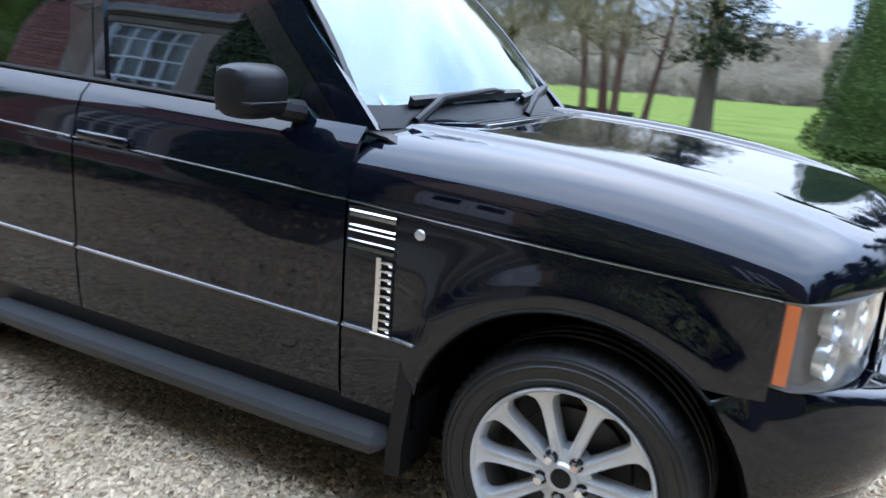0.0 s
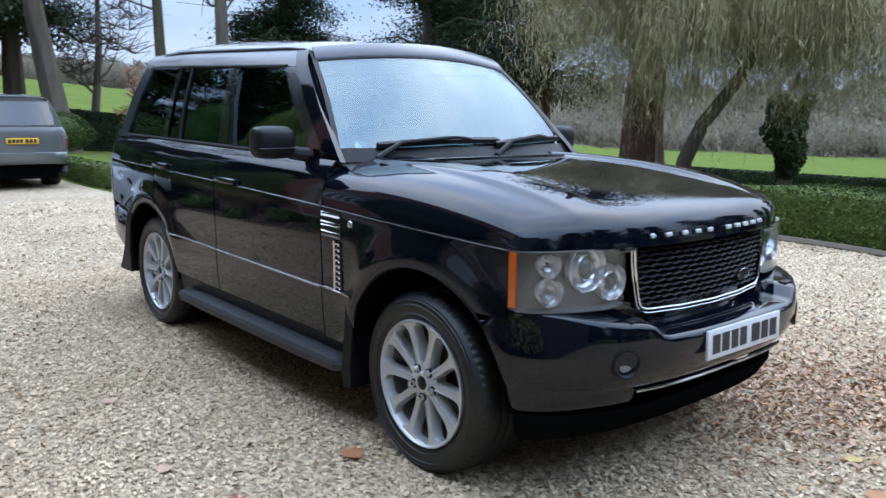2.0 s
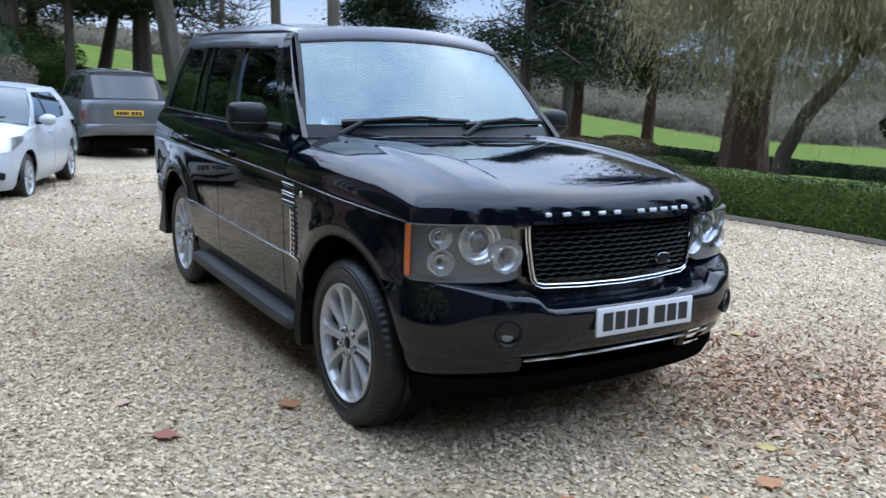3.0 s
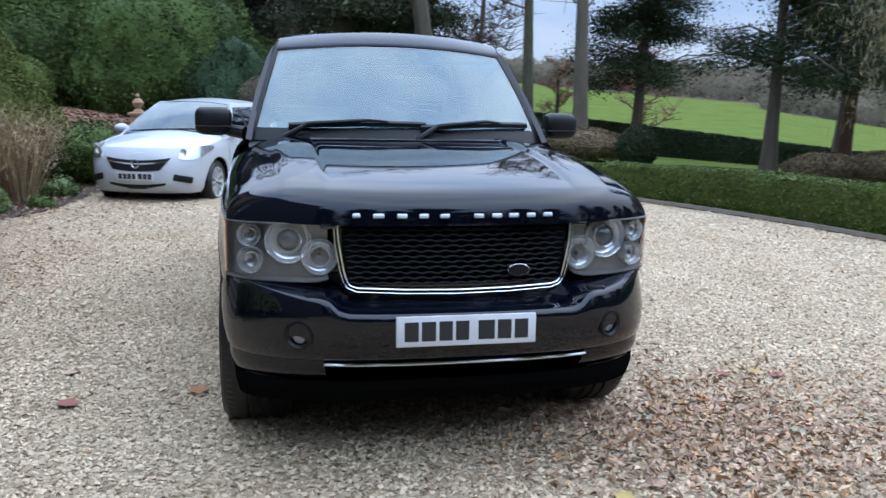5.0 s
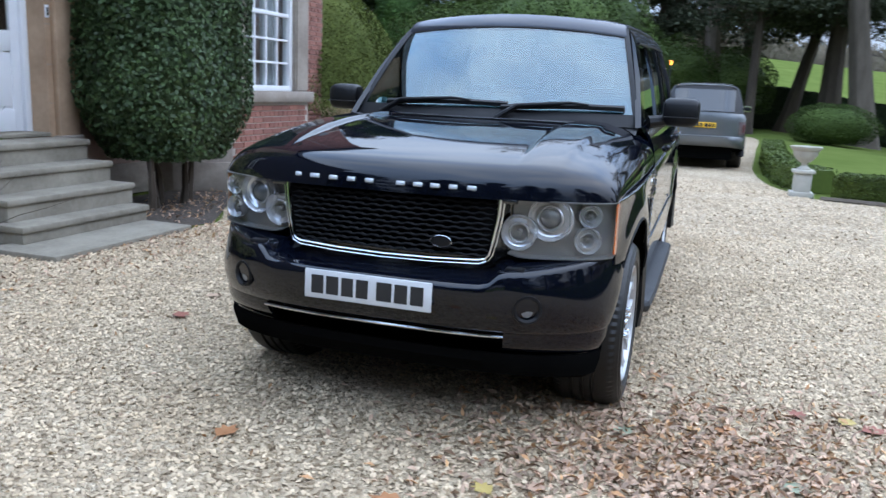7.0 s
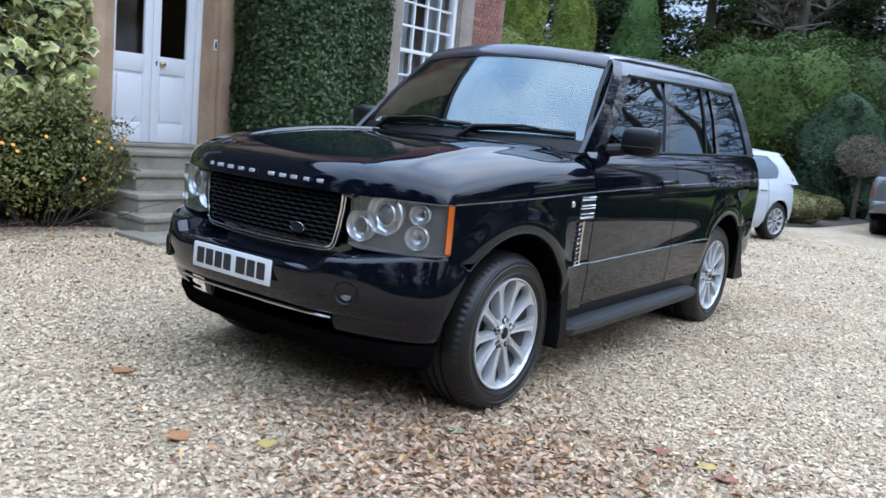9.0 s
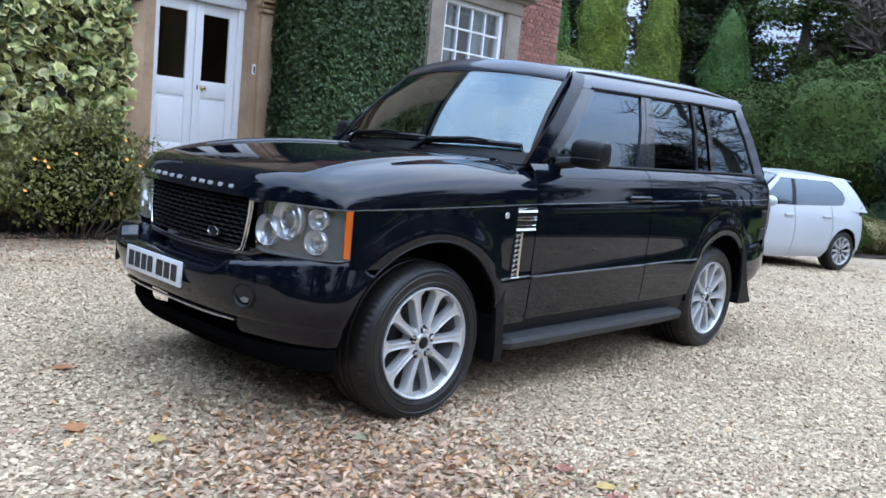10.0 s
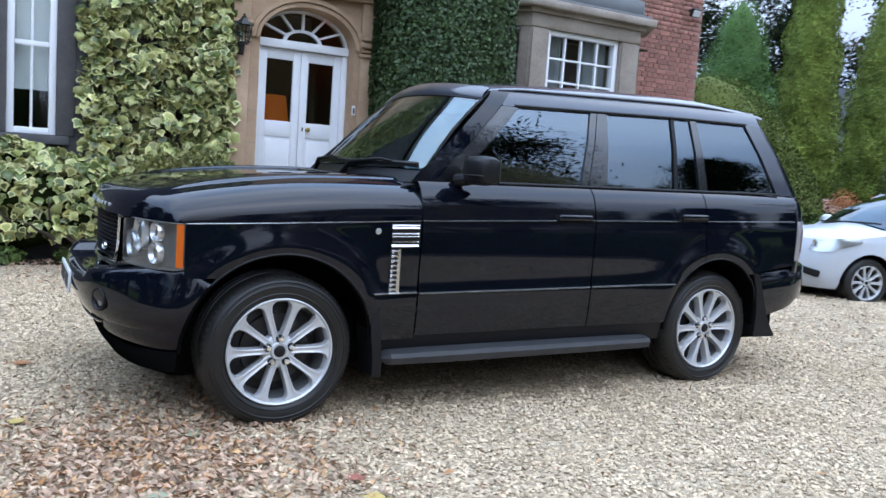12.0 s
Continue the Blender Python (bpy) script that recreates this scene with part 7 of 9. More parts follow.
def willow(x, y, h, reach, k, label):
    """A weeping tree: leaning trunk, arching limbs and long hanging twigs."""
    t = thing("willow_tree", label, "tree")
    gz = ground_z(x, y)
    bm = bmesh.new()
    tube(bm, [(x, y, gz - 0.2), (x + 0.1, y, gz + 0.9), (x + 0.5, y + 0.15, gz + 1.9), (x + 1.0, y + 0.7, gz + 2.9), (x + 1.5, y + 1.5, gz + 4.4)], [0.26, 0.20, 0.18, 0.16, 0.11], 12)
    part("trunk", bm, BARK, t)
    bl = bmesh.new()
    tips = []
    cx, cy = x + 0.9, y + 1.2
    for i in range(52):
        a = rng.uniform(0, 2 * math.pi)
        L = reach * rng.uniform(0.4, 1.0)
        z0 = gz + rng.uniform(3.4, h * 0.6)
        top = rng.uniform(0.7, 1.0) * h
        pts = []
        for s in np.linspace(0, 1, 7):
            pts.append(Vector((cx + math.cos(a) * L * s + 0.2 * float(rng.normal()) * s, cy + math.sin(a) * L * s, z0 + (top - z0) * math.sin(min(s * 1.25, 1.0) * math.pi / 2) - 0.9 * max(0, s - 0.75) * 4)))
        tube(bl, pts, [0.07 * (1 - 0.8 * j / 6) for j in range(7)], 5)
        tips += pts[2:]
    part("branchwork", bl, BARK, t)
    vs, fs = [], []
    off = 0
    leaves_p = []
    for i in range(k):
        q = np.array(tips[int(rng.integers(len(tips)))]) + rng.normal(size=3) * np.array([0.42, 0.42, 0.3])
        a = math.atan2(q[1] - cy, q[0] - cx)
        L = min(rng.uniform(0.9, 3.6), max(q[2] - gz - rng.uniform(1.5, 2.9), 0.4))
        out = np.array([math.cos(a), math.sin(a), 0]) * 0.42 * L + rng.normal(size=3) * 0.24 * L
        w = np.array([-math.sin(a), math.cos(a), 0]) * 0.002
        pts = [q, q + out * 0.55 - np.array([0, 0, L * 0.35]), q + out * 0.9 - np.array([0, 0, L * 0.7]), q + out * 1.0 - np.array([0, 0, L])]
        for j in range(3):
            vs += [pts[j] - w, pts[j] + w, pts[j + 1] + w, pts[j + 1] - w]
            fs.append((off, off + 1, off + 2, off + 3))
            off += 4
        m = 33
        s = rng.random((m, 1))
        leaves_p.append(pts[0] * (1 - s) + pts[3] * s + rng.normal(size=(m, 3)) * 0.15)
    P = np.concatenate(leaves_p)
    n = rng.normal(size=P.shape)
    v, f = kites(P, n, 0.27, 0.048, 0.4, 3.2)
    vs = np.concatenate([np.array(vs), v])
    fs = np.concatenate([np.array(fs), f + off])
    part("weeping_foliage", mesh_np("weeping_foliage", vs, fs), WILLOW, t)
    return t


willow(-8.5, 15.9, 8.2, 4.9, 14500, "weeping tree with long olive-brown hanging twigs")

# ivy-clad stump and slim trees on the lawn
st = thing("ivy_clad_trunk", "broken trunk wrapped in dark ivy on the lawn", "tree")
bm, _ = bark_trunk(-11.0, 26.6, 3.3, 0.28, flare=1.2)
part("trunk", bm, BARK, st)
gz = ground_z(-11.0, 26.6)
a = rng.uniform(0, 2 * math.pi, 3500)
t_ = rng.random(3500)
rr = (0.34 + 0.42 * np.clip(t_ * 1.6, 0, 1)) * (1 + 0.22 * np.sin(6 * t_ + a) + 0.12 * np.sin(11 * t_ - 3 * a)) * (1 - 0.55 * rng.random(3500) ** 2)
P = np.stack([-11.0 + rr * np.cos(a), 26.6 + rr * np.sin(a), gz + 0.55 + 2.9 * t_ + 0.25 * np.sin(3 * a) * t_], 1)
v, f = kites(P, np.stack([np.cos(a), np.sin(a), 0.3 + 0 * a], 1), 0.2, 0.6)
part("ivy_foliage", mesh_np("ivy_leaves", v, f), YEW, st)

evergreen(-21.4, 24.4, 10.5, 0.28, 3.2, 4.4, 42000, "dark evergreen tree with a slim reddish trunk", size=0.105, trunk=RED_BARK, lean=(0.015, 0))
evergreen(-23.6, 22.0, 10.0, 0.30, 3.3, 4.4, 42000, "dark evergreen tree with a leaning double trunk", size=0.105, trunk=RED_BARK, lean=(0.05, 0.0))
evergreen(-18.9, 15.5, 10.0, 0.25, 3.3, 4.0, 46000, "broad dark evergreen tree with a forked trunk", size=0.105)
evergreen(-33.7, 17.6, 11.0, 0.32, 3.6, 4.6, 46000, "dark evergreen tree with a low spreading crown", size=0.13, lean=(0.03, 0.03))
evergreen(-30.0, 27.0, 11.0, 0.45, 5.0, 5.5, 12000, "dark evergreen tree at the end of the lawn")
PALE_BARK = mat("pale_bark", (0.070, 0.054, 0.040), (0.15, 0.118, 0.088), rough=0.95, scale=3, bump=0.04, bscale=9, stretch=(1, 1, 0.25))
IVY_BARK = mat("ivy_flecked_bark", (0.055, 0.052, 0.030), (0.12, 0.108, 0.066), rough=0.95, scale=2.2, bump=0.04, bscale=9)
bare_tree(-35.2, 12.2, 17.0, 0.32, "tall bare tree with a greenish-brown trunk", first=0.40, limbs=20, crook=0.22, bark=IVY_BARK)
bare_tree(-31.0, 13.6, 16.0, 0.38, "tall bare tree with a thick brown trunk", first=0.38, limbs=20, crook=0.22, bark=PALE_BARK)
bare_tree(-33.5, 7.35, 17.0, 0.50, "large bare tree with a thick pale-brown trunk by the drive", first=0.34, lean=(0.0, -0.10), crook=0.3, bark=PALE_BARK)
bare_tree(-42.0, 11.0, 11.0, 0.26, "crooked bare tree with a slim brown trunk", first=0.22, limbs=20, fine=10, lean=(0.0, 0.08), crook=0.5, bark=PALE_BARK)
bare_tree(-38.0, 0.8, 17.0, 0.42, "large bare tree with a thick grey trunk", first=0.32, crook=0.3, bark=PALE_BARK)
bare_tree(-41.2, -3.05, 20.0, 0.27, "slim pale birch behind the drive", first=0.35, bark=BIRCH)
bare_tree(-30.0, -6.0, 16.0, 0.24, "bare tree standing in the shrubbery", first=0.3)
for x, y, h, r, lean, lab in ((-10.0, 38.5, 12.0, 0.26, (0.02, 0.0), "bare tree with a slim reddish-brown trunk in the field"), (-8.9, 37.6, 12.0, 0.22, (0.05, 0.0), "bare tree with a leaning red-brown trunk"), (-10.9, 37.4, 11.0, 0.20, (-0.03, 0.0), "slim bare tree beyond the lawn"), (-7.4, 38.2, 11.0, 0.18, (0.08, 0.0), "crooked slim bare tree beyond the lawn")):
    bare_tree(x, y, h, r, lab, first=0.25, lean=lean, crook=0.3, bark=RED_BARK, group="slim trees beyond the lawn")
bare_tree(-25.5, 7.6, 3.2, 0.07, "small bare ornamental tree with russet twigs on the lawn", twig=RUSSET, first=0.25, limbs=10, fine=8, bark=RUSSET)
bare_tree(-44.0, 17.0, 5.0, 0.2, "russet bare tree behind the boundary hedge", twig=RUSSET, first=0.15, limbs=18, fine=12)
bare_tree(-47.0, 24.0, 9.0, 0.3, "russet bare tree in the field edge", twig=RUSSET, first=0.15, limbs=18, fine=12)
cone_bush("conifer", "dark-green cone-shaped conifer beyond the hedge", 2.6, 21.0, 7.5, 2.0, 16000, 0.10, LAUREL, power=0.6)
evergreen(-3.6, 31.0, 10.0, 0.4, 3.0, 3.2, 10500, "dense blue-green evergreen at the lawn edge")
evergreen(6.5, 27.0, 10.0, 0.4, 2.4, 3.6, 10500, "dense dark evergreen beside the lawn")
# stands out of view, added only to fill reflections
evergreen(13.0, 18.0, 12.0, 0.4, 2.0, 4.2, 10500, "dense evergreen added out of view for reflections")

# shrubs on the lawn
TWIGGY = mat("twiggy_brown", (0.085, 0.060, 0.035), (0.14, 0.105, 0.06), rough=0.9, scale=1, island=0.4, spec=0.1)
for x, y, rx, h, leaf, lab in ((-26.5, 8.6, 1.5, 1.5, LAUREL, "round clipped evergreen bush on the lawn"), (-23.0, 9.0, 1.0, 1.0, LAUREL, "small round clipped bush on the lawn"), (-20.5, 9.6, 1.5, 1.0, TWIGGY, "brownish spreading bush on the lawn"),
                               (-18.6, 10.6, 0.65, 1.15, YEW, "round dark bush under the trees"), (-29.5, 5.4, 1.7, 1.4, LAUREL, "broad clipped laurel mound by the drive"), (-13.6, 13.6, 1.1, 0.8, TWIGGY, "olive-brown shrub beyond the hedge"),
                               (-12.0, 15.6, 0.7, 0.5, HEDGE_LEAF, "green low shrub on the lawn"), (-16.0, 17.6, 1.4, 1.0, TWIGGY, "brownish shrub under the trees"), (-3.5, 14.0, 1.6, 0.45, LAUREL, "dark shrub beyond the hedge"), (-1.0, 13.0, 1.5, 0.5, LAUREL, "dark shrub beyond the hedge")):
    gz = ground_z(x, y)
    ball_bush("lawn_bush", lab, (x, y, gz + h * 0.5), (rx, rx, h * 0.62), 9000, 0.075, leaf, 0.5, 0.08, stems=False, group="bushes on the lawn")

# ---------------------------------------------------------------- shrubbery and trees behind the cars
for x, y, h, r, leaf, lab in ((-18.9, -14.7, 7.8, 2.15, THUJA, "dark-green cone-shaped conifer behind the house"), (-22.15, -14.4, 12.5, 1.42, GOLDEN, "tall golden-green conifer behind the house"), (-26.2, -14.35, 9.2, 1.7, GOLDEN, "flame-shaped golden conifer in the shrubbery"),
                              (-29.0, -12.6, 8.5, 1.9, THUJA, "broad green conifer in the shrubbery")):
    cone_bush("conifer", lab, x, y, h, r * 0.95, 38000, 0.10, leaf, power=0.5, group="conifers behind the house", lump=0.15, foot=2.4)
ball_bush("topiary_ball", "green bush clipped to a ball", (-16.0, -6.55, 1.62), (0.74, 0.74, 0.70), 6000, 0.06, HEDGE_LEAF, 0.5, 0.02)
rows = [(-21.0, -7.4, 2.2, 3.0), (-23.5, -7.4, 2.6, 3.8), (-26.5, -7.2, 2.6, 3.6), (-29.5, -7.4, 3.2, 4.0), (-28.0, -9.6, 3.0, 4.2), (-31.0, -3.6, 2.4, 2.6), (-34.0, -5.4, 3.4, 4.6), (-37.0, -1.4, 3.0, 3.4), (-40.0, 1.0, 3.2, 3.4)]
for x, y, r, h in rows:
    gz = ground_z(x, y)
    ball_bush("laurel_bush", "large dark-green laurel bush in the shrubbery", (x, y, gz + h * 0.5 + 0.5), (r, r * 0.9, h * 0.62), 14000, 0.125, LAUREL, 0.42, 0.20, stems=False, group="laurels of the shrubbery")
DULL = mat("dull_evergreen", (0.038, 0.046, 0.028), (0.075, 0.085, 0.052), rough=0.85, spec=0.1, scale=0.8, island=0.4)
for x, y, h, r, lab in ((-33.0, -11.0, 13.0, 4.2, "tall dark evergreen above the shrubbery"), (-34.0, -14.5, 14.0, 4.4, "tall dark evergreen above the shrubbery"), (-37.5, -6.0, 14.0, 4.6, "tall dark evergreen above the shrubbery"), (-35.0, -16.5, 15.0, 4.2, "tall dark evergreen behind the conifers"), (-43.0, -1.5, 14.0, 4.8, "tall dark evergreen at the bend of the drive"), (-33.0, -24.0, 15.0, 5.0, "tall dark evergreen behind the conifers"), (-26.0, -25.0, 15.0, 5.0, "tall dark evergreen behind the conifers")):
    evergreen(x, y, h, 0.38, 4.8 if y > -2 else 1.2, r, 24000, lab, leaf=DULL if y > -2 else LAUREL if r < 4.3 else YEW, size=0.19, clumps=60 if y > -2 else 90)
for x, y, h, girth, r, lean, lab in ((-41.0, 4.4, 13.0, 0.36, 4.6, (0.0, 0.22), "dark evergreen with a leaning trunk beside the drive"), (-37.0, 6.0, 13.0, 0.50, 4.5, (0.0, 0.01), "dark evergreen with a thick dark trunk beside the drive"), (-34.0, 2.4, 13.0, 0.22, 4.4, (0.0, 0.02), "dark evergreen with a slim trunk at the bend of the drive")):
    evergreen(x, y, h, girth, 4.8, r, 24000, lab, leaf=DULL, size=0.19, lean=lean, clumps=60)
# unseen trees, added to keep low sky light off the forecourt
for x, y, h in ((15.5, -8.5, 10.0), (17.0, -3.0, 10.5), (16.5, 2.5, 10.5), (17.5, 8.0, 10.5), (18.0, 13.0, 11.0), (22.0, -11.0, 12.0), (23.0, 0.0, 12.5), (12.5, 24.0, 12.0)):
    evergreen(x, y, h, 0.42, 0.8, 4.4, 15000, "unseen dark evergreen added to block low sky light", size=0.25, clumps=80)
HAZE = mat("twig_haze", (0.075, 0.062, 0.046), (0.125, 0.105, 0.080), rough=1.0, scale=0.6, island=0.3, spec=0.0)
for x, y, h, r in ((-50.0, -9.0, 17.0, 5.5), (-52.0, -3.0, 18.0, 6.0), (-50.0, 2.5, 17.0, 5.5), (-43.0, -12.0, 17.0, 5.5), (-38.0, -20.0, 17.0, 5.5), (-57.0, -14.0, 18.0, 6.0)):
    evergreen(x, y, h, 0.35, 5.5 if y > 0 else 2.0, r, 15000, "tall bare tree with a haze of brown twigs", leaf=HAZE, size=0.34, clumps=90)
# leaf-strewn bank behind the shrubs
LITTER = mat("bank_litter", (0.12, 0.062, 0.040), (0.21, 0.115, 0.074), rough=0.95, scale=1.5, bump=0.03, bscale=12)
bm = bmesh.new()
grid(bm, [[(x, y0 + 0.25 * math.sin(x), ground_z(x, y0) + z) for x in np.linspace(-31, -11, 24)] for y0, z in ((-3.1, 0.0), (-3.45, 0.30), (-4.0, 0.70), (-4.8, 0.95), (-6.2, 1.12), (-9.0, 1.25), (-12.0, 0.0))])
bmesh.ops.recalc_face_normals(bm, faces=bm.faces)
bank = solid("bank", bm, LITTER, "low bank strewn with russet fallen leaves", "bank", kind="structure")
k = 9000
x, s = rng.uniform(-30, -11, k), rng.uniform(-7.5, -3.2, k)
P = np.stack([x, s + 0.25 * np.sin(x), np.array([ground_z(a, b) for a, b in zip(x, s)]) + np.interp(-s, [3.1, 3.45, 4.0, 4.8, 6.2, 9.0], [0.0, 0.30, 0.70, 0.95, 1.12, 1.25]) + 0.02], 1)
v, f = kites(P, np.tile(np.array([[0, 0.4, 1.0]]), (k, 1)), 0.12, 0.6, 0.4, 0.0)
part("leaf_cover", mesh_np("leaf_cover", v, f), mat("bank_leaf", (0.14, 0.072, 0.046), (0.26, 0.15, 0.098), rough=0.9, scale=2, island=0.45, spec=0.2), bank)["kind"] = "stuff"

# ---------------------------------------------------------------- far woods as one mass of crowns
P, Nn = [], []
for a in np.arange(-178, 182, 1.0):
    seen = -12 < a < 112
    for r in (206, 214, 223, 233, 244, 256, 270, 286, 305, 328, 358, 400) if seen else (230, 300, 400):
        if not seen and rng.random() < 0.3:
            continue
        if 4 < a < 34 and r < 240:
            continue
        rr, aa = r + rng.uniform(-5, 5), radians(a + rng.uniform(-0.5, 0.5))
        x, y = 5 - rr * math.cos(aa), -1 + rr * math.sin(aa)
        z = ground_z(x, y)
        h = rng.uniform(5, 8.5)
        c = np.array([x, y, z + h * 0.42])
        m = 200 if seen else 90
        d = rng.normal(size=(m, 3))
        d /= np.linalg.norm(d, axis=1, keepdims=True)
        P.append(c + d * np.array([0.5 * h, 0.5 * h, 0.55 * h]) * rng.uniform(0.5, 1.0, (m, 1)))
        Nn.append(0.25 * d + np.array([math.cos(aa), -math.sin(aa), 0.5]))
v, f = kites(np.concatenate(P), np.concatenate(Nn), 1.35, 0.26, 0.25, 3.0)
solid("far_woods", mesh_np("far_woods", v, f), WOODS, "bare grey-brown woods on the far hills", "woods", kind="stuff")

fin = thing("stone_finial", "small weathered stone finial on a low pier beside the bank", "finial", at=pose(-13.9, -3.60, ground_z(-13.9, -3.60) + 0.56))
FIN = mat("finial_stone", (0.26, 0.15, 0.09), (0.36, 0.22, 0.14), rough=0.9, scale=8, bump=0.003, bscale=50)
part("pier", newbox(-0.16, 0.16, -0.16, 0.16, -0.6, 0.52, 0.015), FIN, fin)
part("pier_cap", newbox(-0.20, 0.20, -0.20, 0.20, 0.521, 0.59, 0.015), FIN, fin)
bm = bmesh.new()
lathe(bm, [(0.0, 0.59), (0.12, 0.59), (0.10, 0.63), (0.05, 0.67), (0.10, 0.73), (0.12, 0.80), (0.08, 0.87), (0.03, 0.90), (0.05, 0.94), (0.02, 1.0), (0.0, 1.01)], 20)
part("finial_knob", bm, FIN, fin)

# planting where the drive narrows
TEAL = mat("blue_green_cypress", (0.019, 0.036, 0.018), (0.044, 0.070, 0.036), rough=0.8, scale=1.0, island=0.4, spec=0.1)
RHODO = mat("rhododendron_leaf", (0.030, 0.054, 0.013), (0.074, 0.108, 0.028), rough=0.6, scale=0.8, island=0.45, spec=0.1)
HEATH = mat("heath_foliage", (0.105, 0.095, 0.040), (0.17, 0.15, 0.07), rough=0.9, scale=1.5, island=0.4, spec=0.1)
for x, y, r, h, leaf, lab in ((-12.7, -2.0, 0.75, 0.75, RHODO, "low dark-green spreading shrub at the bend of the drive"), (-13.9, -1.75, 0.95, 0.65, HEATH, "low straw-green heath mound beside the drive"), (-14.6, -2.3, 0.8, 0.8, RHODO, "low green rounded shrub behind the heath"), (-16.2, -1.5, 0.6, 0.5, HEATH, "small straw-green heath mound beside the drive")):
    gz = ground_z(x, y)
    ball_bush("bed_shrub", lab, (x, y, gz + h * 0.5), (r, r * 0.85, h * 0.62), 5000, 0.06, leaf, 0.4, 0.14, stems=False, group="shrubs at the bend of the drive")
cone_bush("cypress", "blue-green feathery cypress at the bend of the drive", -18.6, -1.7, 3.3, 1.5, 16000, 0.09, TEAL, power=0.45, lump=0.36, foot=3.0)
for x, y, r, h in ((-19.5, -4.6, 2.0, 3.6), (-22.5, -3.9, 2.3, 4.2), (-26.0, -3.0, 2.4, 4.2)):
    gz = ground_z(x, y)
    ball_bush("rhododendron", "large green rhododendron on the leafy bank", (x, y, gz + h * 0.5 + 0.6), (r, r * 0.9, h * 0.6), 13000, 0.13, RHODO, 0.4, 0.22, stems=False, group="rhododendrons of the bank")
std = thing("standard_tree", "small bare tree with a clipped round head of grey-brown twigs", "tree")
sx, sy = -17.2, -0.95
gz = ground_z(sx, sy)
bm = bmesh.new()
tube(bm, [(sx, sy, gz - 0.1), (sx + 0.03, sy, gz + 0.6), (sx, sy + 0.02, gz + 1.15)], [0.06, 0.045, 0.04], 8)
part("trunk", bm, BARK, std)
bm = bmesh.new()
for i in range(60):
    a, e = rng.uniform(0, 2 * math.pi), rng.uniform(0.05, 1.45)
    limb(bm, (sx, sy, gz + 1.1), (math.cos(a) * math.cos(e), math.sin(a) * math.cos(e), math.sin(e)), rng.uniform(0.6, 0.85), 0.016, 0.22, 5)
part("branchwork", bm, TWIG, std)
p, n = ball_points(3000, (sx, sy, gz + 1.58), (0.62, 0.62, 0.52), 0.06, 0.4)
v, f = kites(p, n, 0.06, 0.25, 1.0)
part("twigwork", mesh_np("twigwork", v, f), mat("round_head_twigs", (0.13, 0.095, 0.070), (0.22, 0.17, 0.13), rough=0.9, scale=2, island=0.4, spec=0.1), std)
lamp = thing("garden_lamp", "lit amber lamp on a black post beyond the shrubbery", "lamp", at=pose(-33.0, -1.1, ground_z(-33.0, -1.1)))
bm = bmesh.new()
tube(bm, [(0, 0, 0), (0, 0, 2.9)], [0.05, 0.035], 8)
part("post", bm, IRON, lamp)
bm = bmesh.new()
lathe(bm, [(0.0, 2.88), (0.05, 2.90), (0.085, 2.98), (0.07, 3.07), (0.0, 3.10)], 16)
part("globe", bm, glow("amber_globe", (1.0, 0.36, 0.06), 4.0), lamp)

# low rail fence, beech clumps and a cottage behind the conifers
FENCE = mat("fence_wood", (0.15, 0.085, 0.05), (0.24, 0.14, 0.085), rough=0.9, scale=4, bump=0.004, bscale=30)
fence = thing("rail_fence", "low brown wooden rail fence by the shrubbery", "fence")
fa, fb = Vector((-11.86, -6.27, 0.0)), Vector((-14.2, -6.9, 0.0))
for k in range(4):
    p = fa.lerp(fb, k / 3)
    part("post", newbox(p.x - 0.045, p.x + 0.045, p.y - 0.045, p.y + 0.045, -0.2, 1.0, 0.008), FENCE, fence)
for z in (0.92, 0.58):
    bm = bmesh.new()
    tube(bm, [fa + Vector((0.0, 0.06, z)), fa.lerp(fb, 0.5) + Vector((0, 0.06, z - 0.015)), fb + Vector((0, 0.06, z))], 0.035, 8)
    part("rail", bm, FENCE, fence)
BEECH = mat("beech_leaf", (0.20, 0.075, 0.028), (0.33, 0.14, 0.055), rough=0.8, scale=2, island=0.4, spec=0.2)
for x, y, r in ((-13.2, -6.3, 0.42), (-14.3, -6.2, 0.45)):
    ball_bush("beech_bush", "small bush that keeps its russet leaves", (x, y, 0.72), (r, r, 0.62), 2200, 0.06, BEECH, 0.5, 0.2, stems=False, group="russet bushes of the bank")
cot = thing("cottage", "pale cottage wall with a white window behind the conifers", "house", at=pose(-30.5, -19.0, ground_z(-30.5, -19.0), 0, 0, -54))
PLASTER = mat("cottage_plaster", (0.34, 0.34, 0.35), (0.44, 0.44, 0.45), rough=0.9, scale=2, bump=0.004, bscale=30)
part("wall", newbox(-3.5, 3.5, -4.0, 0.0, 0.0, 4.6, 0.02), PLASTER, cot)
bm = bmesh.new()
grid(bm, [[(x, y, z) for x in (-3.8, 3.8)] for y, z in ((0.35, 4.5), (-2.0, 6.4), (-4.35, 4.5))])
bmesh.ops.solidify(bm, geom=list(bm.faces), thickness=0.12)
part("roof", bm, mat("slate_roof", (0.10, 0.10, 0.11), (0.16, 0.16, 0.17), rough=0.7, scale=3), cot)
